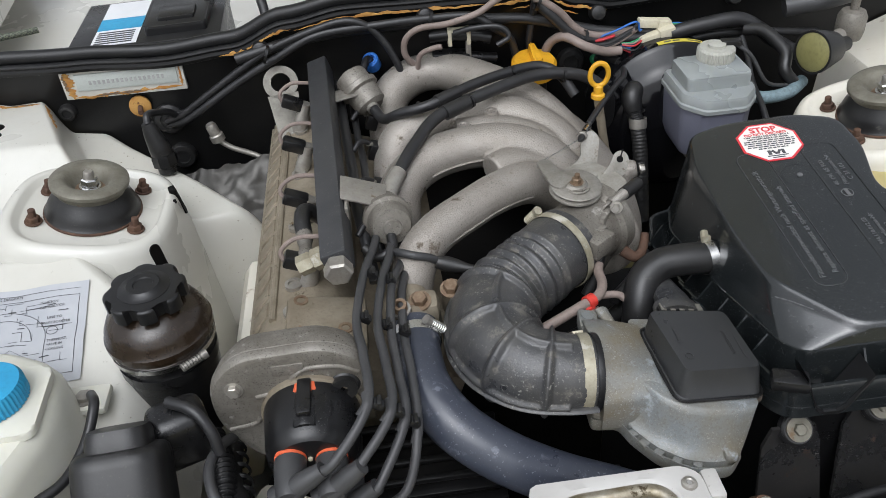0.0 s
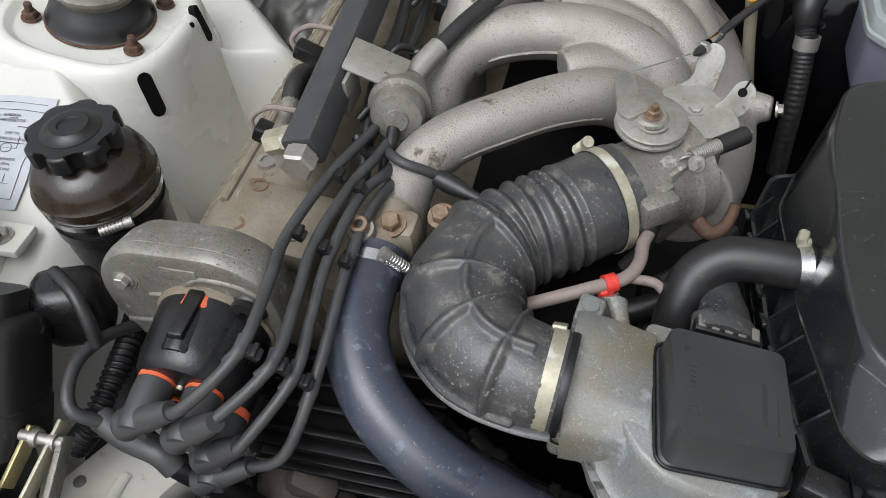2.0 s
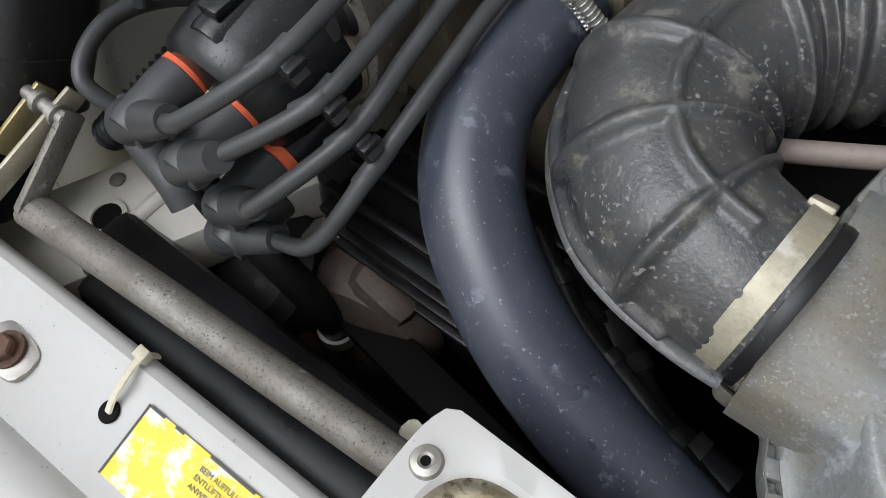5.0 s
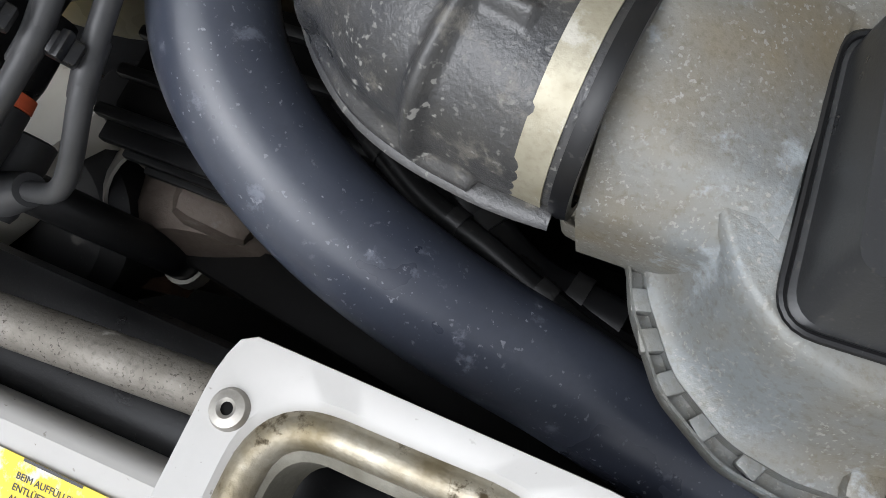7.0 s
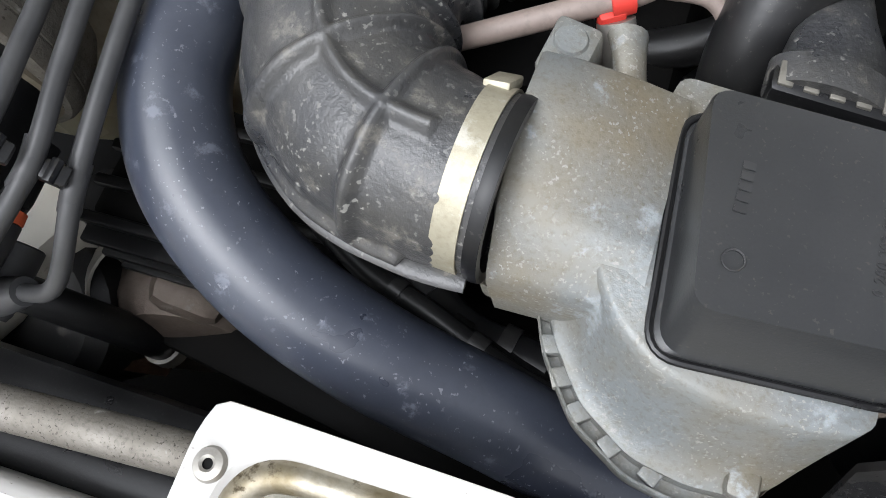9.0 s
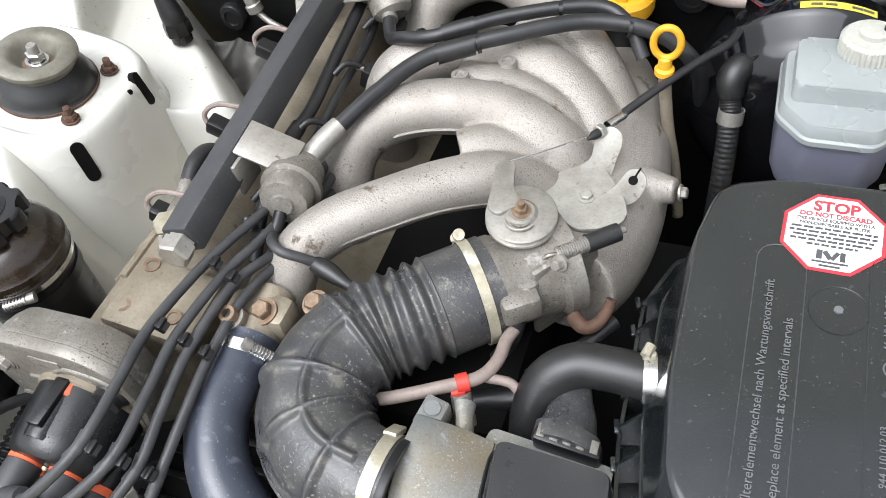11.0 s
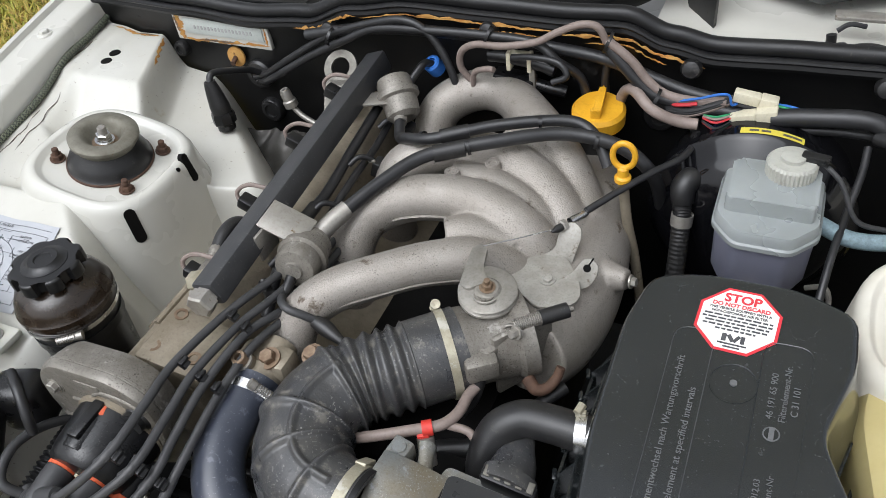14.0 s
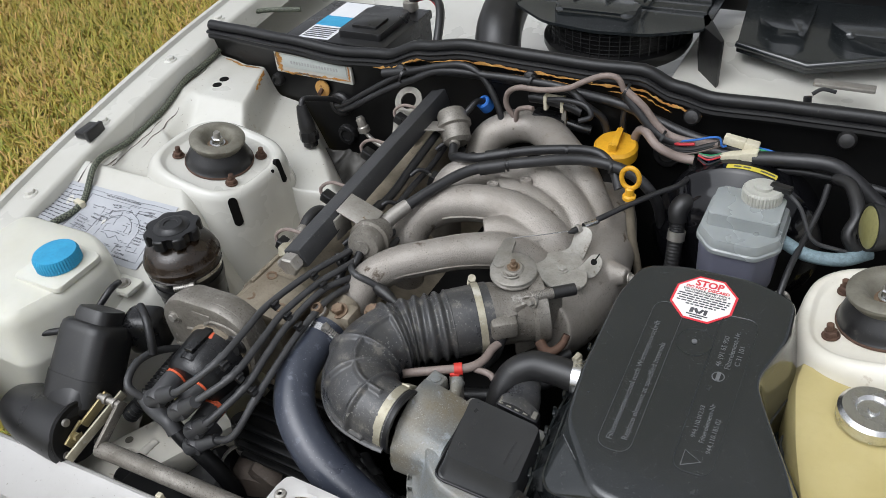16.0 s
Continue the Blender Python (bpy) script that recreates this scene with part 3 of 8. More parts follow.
def superring(cx, cy, cz, hx, hy, tilt, e=3.0, n=56, sign=-1):
    out = []
    for j in range(n):
        a = 2 * math.pi * j / n
        c, s = math.cos(a), math.sin(a)
        x, y = hx * abs(c) ** (2 / e) * math.copysign(1, c), hy * abs(s) ** (2 / e) * math.copysign(1, s)
        X = cx + x
        out.append(Vector((X if sign < 0 else 2 * CX - X, cy + y, cz - tilt * x)))
    return out


TOWER = (-0.411, 0.841)
# offset, height, half widths and tilt of each level
TOWER_RINGS = [(-0.060, 0.42, 0.205, 0.200, 0.0), (-0.045, 0.62, 0.160, 0.155, 0.02), (-0.026, 0.74, 0.130, 0.126, 0.09), (-0.010, 0.818, 0.107, 0.104, 0.17), (-0.005, 0.846, 0.099, 0.097, 0.20),
               (-0.001, 0.8555, 0.093, 0.092, 0.21), (0, 0.8585, 0.0875, 0.087, 0.21), (0, 0.8592, 0.083, 0.0825, 0.21), (0, 0.8580, 0.0805, 0.080, 0.21), (0, 0.8525, 0.077, 0.0765, 0.21),
               (0, 0.8515, 0.074, 0.0735, 0.21), (0, 0.8515, 0.055, 0.0545, 0.21)]


def tower(sign):
    bm = loft([superring(TOWER[0] + dx, TOWER[1], z, hx, hy, t, 3.0, 56, sign) for dx, z, hx, hy, t in TOWER_RINGS], caps=False)
    bm.faces.new(bm.verts[-56:])
    return bm


def on_tower(a, z):
    """A point of the left tower's flank at one bearing and height."""
    c, s_ = math.cos(radians(a)), math.sin(radians(a))
    ux, uy = abs(c) ** (2 / 3) * math.copysign(1, c), abs(s_) ** (2 / 3) * math.copysign(1, s_)
    pts = [Vector((TOWER[0] + dx + hx * ux, TOWER[1] + hy * uy, zz - t * hx * ux)) for dx, zz, hx, hy, t in TOWER_RINGS[:7]]
    for p, q in zip(pts, pts[1:]):
        if z <= q.z:
            return p.lerp(q, (z - p.z) / (q.z - p.z))
    return pts[-1]


def strut_mount(sign):
    """Top of the damper: plate with a sunk middle, rubber dome, threaded rod, nut and studs."""
    mir = (lambda x: x) if sign < 0 else (lambda x: 2 * CX - x)
    nrm = Vector((0.21 * (1 if sign < 0 else -1), 0, 1)).normalized()
    c = Vector((mir(-0.410), 0.840, 0.8525))
    th = thing("strut_mount", "corroded steel strut top on a black rubber dome", "strut mount", c, "strut mounts")
    M = at(c, nrm)
    part("rubber_dome", lathe([(0.0545, 0), (0.0545, 0.003), (0.0525, 0.005), (0.0515, 0.010), (0.0475, 0.018), (0.0415, 0.025), (0.039, 0.030), (0, 0.030)], M, 48), RUBBER, th)
    part("rust_ring", lathe([(0.0535, 0.0), (0.0562, 0.0), (0.0558, 0.002), (0.0535, 0.003)], M, 48), RUST, th)
    part("top_plate", lathe([(0.016, 0.031), (0.019, 0.034), (0.023, 0.041), (0.027, 0.0455), (0.031, 0.047), (0.0425, 0.0455), (0.0445, 0.0435), (0.0445, 0.0395), (0.0415, 0.037),
                             (0.038, 0.028), (0, 0.028)], M, 56), CORR, th, "dull ring-shaped plate")
    part("sunk_washer", lathe([(0, 0.0315), (0.0175, 0.0315), (0.0195, 0.0345), (0.0185, 0.030), (0, 0.030)], M, 40), RUSTBR, th, "rusty brown sunk middle")
    part("nut_washer", lathe([(0.0125, 0.0315), (0.0125, 0.0350), (0.0095, 0.0352)], M, 28), CHROME, th)
    part("rod", lathe([(0, 0.034), (0.0058, 0.034), (0.0058, 0.053), (0.0045, 0.055), (0, 0.055)], M, 18), STEEL, th)
    part("nut", lathe([(0.0098, 0.0345), (0.0098, 0.044), (0.008, 0.0455), (0.0055, 0.0455)], M, 6), CHROME, th)
    for a in (-152, -35, 43, 150):
        if a == 150 and sign > 0:
            continue
        d = Vector((math.cos(radians(a)) * (1 if sign < 0 else -1), math.sin(radians(a)), 0)) * 0.0665
        d.z = -d.x * nrm.x / nrm.z
        q = c + d
        bm = lathe([(0, 0), (0.010, 0), (0.010, 0.0018), (0, 0.0018)], at(q, nrm), 16)
        hexhead(q + nrm * 0.0015, nrm, 0.0078, 0.007, bm)
        lathe([(0, 0.008), (0.0042, 0.008), (0.0042, 0.017), (0.003, 0.018), (0, 0.018)], at(q, nrm), 10, bm)
        part("stud_nut", bm, RUST, th, "rusty nut on a stud", 25)
    return th


for sign, nm, ma in ((-1, "strut_tower_left", WHITE), (1, "strut_tower_right", CREAM)):
    solo(nm, tower(sign), ma, "white painted strut tower with a raised rim", "strut tower", "", "structure", 50)
    strut_mount(sign)

# slots and holes of the left tower: dark inlays whose colour stands for inner shade
for a_, z_, r, h in ((-36, 0.812, 0.0075, 0.050), (15, 0.826, 0.0060, 0.044)):
    q = on_tower(a_, z_)
    ax = (on_tower(a_ + 4, z_) - on_tower(a_ - 4, z_)).cross(on_tower(a_, z_ + 0.01) - on_tower(a_, z_ - 0.01)).normalized()
    A = at(q, ax)
    z = (turn(ax).inverted() @ Vector((0, 0, 1)))
    ang = math.atan2(z.y, z.x)
    outl = [(h / 2 - r + r * math.cos(a), r * math.sin(a)) for a in [math.pi * (-0.5 + k / 8) for k in range(9)]]
    outl += [(-x, -y) for x, y in outl]
    solo("tower_slot", prism(outl, -0.006, 0.0008, m=A @ Matrix.Rotation(ang, 4, "Z")), DARK, "long drain slot pressed through the tower", "slot")

for a_, z_ in ((6, 0.836),):
    q = on_tower(a_, z_)
    solo("tower_hole", lathe([(0, 0.0006), (0.0030, 0.0006), (0.0030, -0.003)], at(q, (1, 0, 0.3)), 16), DARK, "small round hole drilled through the tower", "hole", "tower holes")

# holes, as discs coloured like their inner shade, and rust on the box section in the rear corner
for q in ((-0.590, 1.043), (-0.594, 1.068)):
    part("hole", lathe([(0, 0.0), (0.0095, 0.0), (0.0085, 0.0018), (0, 0.0008)], at((*q, inner_z(*q) - 0.0002)), 20), DARK, fl)
def on_inner(x, y):
    return Vector((x, y, inner_z(x, y) + 0.0004))


for k, (pa, pb, w) in enumerate((((-0.640, 1.130), (-0.552, 1.131), 0.0045), ((-0.546, 1.132), (-0.512, 1.062), 0.0050), ((-0.600, 1.1315), (-0.556, 1.132), 0.0030))):
    n_ = 40
    part("rust_patch", ribbon([on_inner(pa[0] + (pb[0] - pa[0]) * i / n_, pa[1] + (pb[1] - pa[1]) * i / n_) for i in range(n_ + 1)], (1, 0.3, -1.2) if k == 1 else (0, 1, 0), w, (0.3, 0, 1), k, 0.0005 + 0.0003 * (k == 2)), RUSTY if k != 2 else RUSTBR, fl, "rust breaking through white paint")

# firewall with its rubber-capped top edge
EDGE = [(-0.668, 0.937), (-0.60, 0.935), (-0.48, 0.930), (-0.353, 0.922), (-0.254, 0.929), (-0.171, 0.956), (-0.084, 0.968), (0.036, 0.965), (0.13, 0.963), (0.205, 0.966),
        (0.262, 0.946), (0.315, 0.936), (0.419, 0.940), (0.532, 0.942), (0.95, 0.940)]


def edge_z(x):
    for (a, za), (b, zb) in zip(EDGE, EDGE[1:]):
        if x <= b:
            s = max(0, min(1, (x - a) / (b - a)))
            return za + (zb - za) * (3 * s * s - 2 * s ** 3)
    return EDGE[-1][1]


def fire(u, v):
    x = -0.664 + 1.614 * u
    z = 0.40 + (edge_z(x) - 0.012 - 0.40) * v
    y = FW + 0.004 + 0.003 * noise.noise(Vector((x * 6, z * 6, 3)))
    if v > 0.90:
        y -= 0.012 * (v - 0.9) / 0.1
    return Vector((x, y, z))


solo("firewall", sheet(fire, 110, 30), BLACKP, "black painted firewall, scuffed, with rust showing along its top flange", "firewall", "", "structure")
line = [Vector((x, FW - 0.006, edge_z(x))) for x in [-0.664 + 1.614 * i / 150 for i in range(151)]]
sl = thing("firewall_seal", "black hollow rubber weatherstrip capping the firewall flange", "weatherstrip", (0.07, FW, 0.93), kind="structure")
part("bulb", sweep(bmesh.new(), [q + Vector((0, 0.004, 0.001)) for q in line], 0.0105, 14), SEAL, sl)
part("lip", sweep(bmesh.new(), [q + Vector((0, -0.008, -0.008)) for q in line], 0.0055, 10, True, 0.7), SEAL, sl)
part("channel", sweep(bmesh.new(), [q + Vector((0, -0.005, -0.017)) for q in line], 0.006, 8, True, 1.1), BLACKP, sl)
for k, (xa, xb, dz) in enumerate(((-0.275, -0.165, -0.022), (-0.160, 0.135, -0.024), (0.125, 0.305, -0.027), (0.0, 0.10, -0.033), (0.16, 0.26, -0.036))):
    pts = [Vector((xa + (xb - xa) * i / 60, FW - 0.0184, edge_z(xa + (xb - xa) * i / 60) + dz + 0.004 + 0.002 * noise.noise(Vector((i * 0.3, k, 2))))) for i in range(61)]
    part("rust_streak", ribbon(pts, (0, 0.1, 1), 0.0034 if k < 3 else 0.0018, (0, -1, 0.1), k + 20), RUSTY, sl, "orange rust breaking through black paint")

# underneath: chassis, tray and engine block, their shade deepened by a near-black colour
solo("bay_floor", box((CX, 0.6, 0.28), (1.5, 1.3, 0.02), 0.004), DARK, "tray under the engine, coloured near black for deep shade", "engine bay floor", "", "structure")
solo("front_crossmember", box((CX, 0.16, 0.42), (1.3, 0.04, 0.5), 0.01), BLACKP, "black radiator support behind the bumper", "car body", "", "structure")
blk = thing("engine_block", "engine block below the manifold, coloured near black for deep shade", "engine block", (0.05, 0.85, 0.3))
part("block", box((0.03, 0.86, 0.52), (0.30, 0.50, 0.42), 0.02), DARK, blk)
part("head", box((-0.10, 0.86, 0.70), (0.20, 0.52, 0.12), 0.012, Matrix.Rotation(radians(18), 4, "Y")), TAN, blk)

# cowl tray behind the firewall
solo("cowl_tray", sheet(lambda u, v: (-0.85 + 1.9 * u, FW + 0.02 + 0.9 * v, 0.80 + (0.09 if u > 0.6 else 0.09 * max(0, (u - 0.5) / 0.1)) + 0.02 * v), 60, 20, 0.004), WHITE,
     "white painted cowl tray behind the firewall", "car body", "", "structure")


# ---- front panel ----
def slam(u, v):
    x = -0.62 + 1.40 * u
    prof = [(0.352, 0.700), (0.352, 0.726), (0.349, 0.731), (0.344, 0.733), (0.336, 0.7285), (0.300, 0.722), (0.283, 0.722), (0.276, 0.728), (0.262, 0.731), (0.235, 0.722), (0.18, 0.70), (0.08, 0.655)]
    f = v * (len(prof) - 1)
    i = min(int(f), len(prof) - 2)
    s = f - i
    y, z = (prof[i][k] + (prof[i + 1][k] - prof[i][k]) * s for k in (0, 1))
    return Vector((x, y + 0.028 * (x + 0.1) - 0.04 * (x - CX) ** 2, z))


slamp = solo("slam_panel", sheet(slam, 60, 22), SLAMW, "white painted slam panel along the front of the bay", "car body", "", "structure")
part("hole", lathe([(0, 0.0), (0.0062, 0.0), (0.0054, 0.001), (0, 0.0006)], at((-0.111, 0.3165, 0.7262), (0, -0.15, 1)), 20), DARK, slamp)

# latch cover: raised white plate with a long slot
pl = thing("latch_panel", "white raised latch panel with a long rounded slot", "latch panel", (0.16, 0.35, 0.73), kind="structure")
oc = rounded([(0.037, 0.398), (0.036, 0.25), (0.192, 0.25), (0.190, 0.402), (0.176, 0.412), (0.041, 0.413)], 0.006)
inn = rounded([(0.053, 0.402), (0.053, 0.27), (0.172, 0.27), (0.166, 0.404)], 0.03, 8)
bm = bmesh.new()


def resample(pts, n, start):
    p = [Vector((*q, 0)) for q in pts]
    seg = [(p[(i + 1) % len(p)] - p[i]).length for i in range(len(p))]
    tot, out = sum(seg), []
    for k in range(n):
        d = tot * k / n
        i = 0
        while d > seg[i]:
            d -= seg[i]
            i += 1
        out.append(p[i].lerp(p[(i + 1) % len(p)], d / max(seg[i], 1e-9)))
    c = sum(out, Vector()) / n
    ang = [math.atan2(q.y - c.y, q.x - c.x) for q in out]
    k0 = min(range(n), key=lambda i: abs(ang[i] - start))
    out = out[k0:] + out[:k0]
    a = sum(out[i].x * out[(i + 1) % n].y - out[(i + 1) % n].x * out[i].y for i in range(n))
    return out if a > 0 else [out[0]] + out[:0:-1]


def plate_with_hole(outer, inner, z, depth, lip, slope=0.0, n=96):
    o, i = resample(outer, n, 3.0), resample(inner, n, 3.0)
    zz = lambda q, d: Vector((q.x, q.y, z + slope * (q.y - 0.4) + d))
    ci = sum(i, Vector()) / n
    mid = [q + (ci - q).normalized() * 0.004 for q in i]
    return loft([[zz(q, -depth) for q in o], [zz(q, -0.001) for q in o], [zz(q, 0) for q in [a.lerp(b, 0.02) for a, b in zip(o, i)]], [zz(q, 0) for q in i], [zz(q, -0.003) for q in mid],
                 [zz(q, -lip) for q in mid]], caps=False)


part("plate", plate_with_hole(oc, inn, 0.786, 0.055, 0.006), SLAMW, pl)
inn2 = rounded([(0.055, 0.3995), (0.055, 0.272), (0.170, 0.272), (0.164, 0.402)], 0.03, 8)
hole = rounded([(0.065, 0.387), (0.065, 0.30), (0.157, 0.30), (0.153, 0.390)], 0.018, 8)
part("inner_frame", plate_with_hole(inn2, hole, 0.7815, 0.004, 0.03), CORR, pl, "grimy bare steel frame inside the slot")
bead = [a.lerp(b, 0.5) for a, b in zip(resample(inn2, 96, 3.0), resample(hole, 96, 3.0))]
part("frame_bead", sweep(bmesh.new(), [Vector((q.x, q.y, 0.7800)) for q in bead + bead[:2]], 0.0068, 12), STAINAL, pl, "stained rounded steel frame in the slot")
part("rivet", lathe([(0.0022, 0.0022), (0.0034, 0.003), (0.0062, 0.0022), (0.0072, 0.0), (0.0072, -0.002)], at((0.0485, 0.388, 0.7862)), 24), STEEL, pl, "dull steel pop rivet")
part("rivet", lathe([(0.0022, 0.0022), (0.0034, 0.003), (0.0062, 0.0022), (0.0072, 0.0), (0.0072, -0.002)], at((0.1765, 0.3925, 0.7862)), 24), STEEL, pl, "dull steel pop rivet")
part("back_edge", box((0.198, 0.392, 0.770), (0.016, 0.03, 0.03), 0.004), SLAMW, pl)
part("rivet_hole", lathe([(0, 0.0012), (0.0026, 0.0012), (0.0026, 0.0)], at((0.0485, 0.388, 0.7862)), 14), DARK, pl)

# radiator and fan shroud below the hose
rad = thing("radiator_shroud", "black plastic radiator fan shroud deep in the bay", "radiator", (0.1, 0.42, 0.35))
part("shroud", box((0.12, 0.385, 0.56), (0.72, 0.05, 0.26), 0.012), PLASTIC, rad)
part("top_tank", box((0.12, 0.365, 0.685), (0.66, 0.035, 0.03), 0.008), PLASTIC, rad)

# prop rod across the front
rod = thing("cross_rod", "galvanised steel linkage rod crossing the front of the bay", "linkage rod", (-0.1, 0.375, 0.72))
part("rod", tube([(-0.234, 0.3665, 0.741), (-0.1, 0.3785, 0.727), (0.20, 0.402, 0.70)], 0.0112, 20), DULLAL, rod)
part("crank", box((-0.2305, 0.390, 0.760), (0.006, 0.064, 0.015), 0.002, Matrix.Rotation(radians(30), 4, "X")), DULLAL, rod)
part("link_plate", box((-0.2415, 0.380, 0.765), (0.0035, 0.100, 0.014), 0.0012, Matrix.Rotation(radians(-7), 4, "Z") @ Matrix.Rotation(radians(18), 4, "X")), BRASSY, rod, "yellow-zinc link plate")
part("link_plate", box((-0.2635, 0.399, 0.766), (0.004, 0.048, 0.014), 0.0012, Matrix.Rotation(radians(-9), 4, "Z") @ Matrix.Rotation(radians(23), 4, "X")), YZINC, rod, "yellow-zinc link plate")
part("link_plate", box((-0.2685, 0.364, 0.7535), (0.004, 0.034, 0.014), 0.0012, Matrix.Rotation(radians(4), 4, "Z") @ Matrix.Rotation(radians(20), 4, "X")), YZINC, rod, "yellow-zinc link plate")
part("pivot_pin", lathe([(0, -0.019), (0.0045, -0.019), (0.0045, -0.008), (0.007, -0.008), (0.007, -0.003), (0.0045, -0.003), (0.0045, 0.007), (0.007, 0.007), (0.007, 0.0125), (0.0045, 0.0125), (0.0045, 0.018), (0, 0.019)], at((-0.2465, 0.4115, 0.7765), (1, 0, 0)), 16), STEEL, rod)
screw(rod, (-0.266, 0.362, 0.752), (1, 0, 0.2), 0.006, 0.006, YZINC)


# ---- engine top ----
cam_h = thing("cam_housing", "oil-stained ribbed aluminium camshaft housing", "camshaft housing", (-0.15, 0.86, 0.75))
prof = [(-0.222, 0.70), (-0.216, 0.775), (-0.205, 0.800), (-0.190, 0.812), (-0.150, 0.818), (-0.125, 0.812), (-0.105, 0.79), (-0.095, 0.70)]
part("housing", loft([[Vector((x, y, z)) for x, z in prof] for y in (0.585, 0.70, 0.85, 1.0, 1.125)]), TAN, cam_h)
strip = Matrix.Translation((-0.2045, 0.0, 0.7965)) @ Matrix.Rotation(radians(-41), 4, "Y")
for i in range(15):
    y = 0.645 + 0.0315 * i
    part("rib", prism([(-0.0115, y), (0.0115, y + 0.010), (0.0115, y + 0.033), (-0.0115, y + 0.023)], 0.001, 0.0048, 0.0012, m=strip), TAN, cam_h)
part("edge_rib", tube([(-0.190, 0.64, 0.8125), (-0.188, 1.12, 0.8125)], 0.004, 8, 2), TAN, cam_h)
part("edge_rib", tube([(-0.219, 0.62, 0.779), (-0.219, 1.12, 0.779)], 0.004, 8, 2), TAN, cam_h)
part("front_cover", box((-0.132, 0.622, 0.812), (0.085, 0.075, 0.022), 0.006, Matrix.Rotation(radians(10), 4, "Y")), TAN, cam_h)
for y in (0.645, 0.69, 0.80, 0.92, 1.04):
    part("cap_screw", lathe([(0, 0.003), (0.006, 0.003), (0.006, 0.005), (0.010, 0.005), (0.010, 0), (0, 0)], at((-0.168, y, 0.815)), 18), STEEL, cam_h)
eyeM = at((-0.191, 1.098, 0.868), (0.05, -0.72, 0.69))
eyeD = eyeM.to_3x3().inverted() @ Vector((0.05, -0.35, -0.45))
dn = Vector((eyeD.x, eyeD.y, 0)).normalized()
bm = lathe([(0.0145, 0), (0.0255, 0), (0.0255, 0.004), (0.0145, 0.004), (0.0145, 0)], eyeM, 36)
tab = [dn * d + Vector((-dn.y, dn.x, 0)) * w for d, w in ((0.018, 0.0225), (0.018, -0.0225), (0.10, -0.016), (0.10, 0.016))]
prism([(q.x, q.y) for q in tab][::-1], 0.0, 0.004, m=eyeM, bm=bm)
part("lifting_eye", bm, GRIMEAL, cam_h, "flat steel lifting eye")

# distributor drive cover and cap
dc = thing("distributor_cover", "grey cast aluminium cover over the cam gear", "engine cover", (-0.16, 0.55, 0.75))
out0 = rounded([(-0.240, 0.795), (-0.238, 0.845), (-0.207, 0.876), (-0.125, 0.878), (-0.092, 0.858), (-0.086, 0.815), (-0.100, 0.765), (-0.15, 0.735), (-0.208, 0.732)][::-1], 0.024, 5)
ring = lambda y, s, dz=0.0: [Vector((-0.163 + (x + 0.163) * s, y, 0.81 + (z - 0.81) * s + dz)) for x, z in out0]
part("shell", loft([ring(0.562, 0.90), ring(0.553, 0.955), ring(0.543, 0.985), ring(0.5365, 0.995), ring(0.536, 1.006), ring(0.5335, 1.006), ring(0.533, 0.998), ring(0.5322, 0.998), ring(0.5318, 1.006), ring(0.529, 1.005), ring(0.525, 0.992), ring(0.5228, 0.972), ring(0.522, 0.94), ring(0.522, 0.85)]), DULLAL, dc, "", 30)
for pts in ([(-0.196, 0.8255), (-0.170, 0.832), (-0.150, 0.853), (-0.118, 0.853), (-0.098, 0.842)], [(-0.229, 0.786), (-0.205, 0.790), (-0.197, 0.798)]):
    part("web", tube([(x, 0.5228, z) for x, z in pts], 0.0030, 10, 6), DULLAL, dc)
part("maker_pad", box((-0.161, 0.5222, 0.857), (0.030, 0.0030, 0.013), 0.0012), DULLAL, dc)
part("screw_pad", lathe([(0.012, -0.004), (0.0115, 0.0012), (0, 0.0012)], at((-0.214, 0.523, 0.840), (0, -1, 0.1)), 24), DULLAL, dc)
screw(dc, (-0.214, 0.5215, 0.840), (0, -1, 0.1), 0.0062, 0.006, STEEL)
part("grommet", lathe([(0.004, 0.0), (0.004, 0.006), (0.0125, 0.006), (0.0125, 0), (0.016, -0.004)], at((-0.113, 0.519, 0.829), (0, -1, 0.1)), 24), RUBBER, dc)
cap = thing("distributor", "black distributor cap with orange-sealed towers", "distributor", (-0.150, 0.50, 0.76))
AX = Vector((0.0, -1, -0.06)).normalized()
CC = Vector((-0.148, 0.522, 0.798))
M = at(CC, AX)
part("body", lathe([(0.046, -0.004), (0.046, 0.006), (0.0445, 0.022), (0.043, 0.042), (0.040, 0.055), (0.034, 0.060), (0, 0.061)], M, 48), PLASTIC, cap)
part("rim", lathe([(0.045, -0.003), (0.0485, -0.003), (0.0485, 0.0015), (0.046, 0.003)], M, 48), TAN, cap)
SX, SZ = Vector((1, 0, 0)), Vector((0, -0.06, 1)).normalized()
towers = [(0.0, 0.032), (-0.0175, 0.012), (0.0185, 0.006), (0.029, -0.026), (-0.013, -0.026)]
tips = []
for k, (a, b) in enumerate(towers):
    q = CC + SX * a + SZ * b
    if k:
        part("tower", lathe([(0.0150, 0.020), (0.0145, 0.050), (0.0130, 0.058), (0.0120, 0.066), (0, 0.066)], at(q, AX), 24), PLASTIC, cap)
        part("seal_ring", lathe([(0.0125, 0.0560), (0.0145, 0.0565), (0.0147, 0.0625), (0.0140, 0.0630), (0.010, 0.0630)], at(q, AX), 26), ORANGE, cap, "orange rubber seal ring")
    tips.append(q + AX * 0.0645)
q = CC + SZ * 0.032
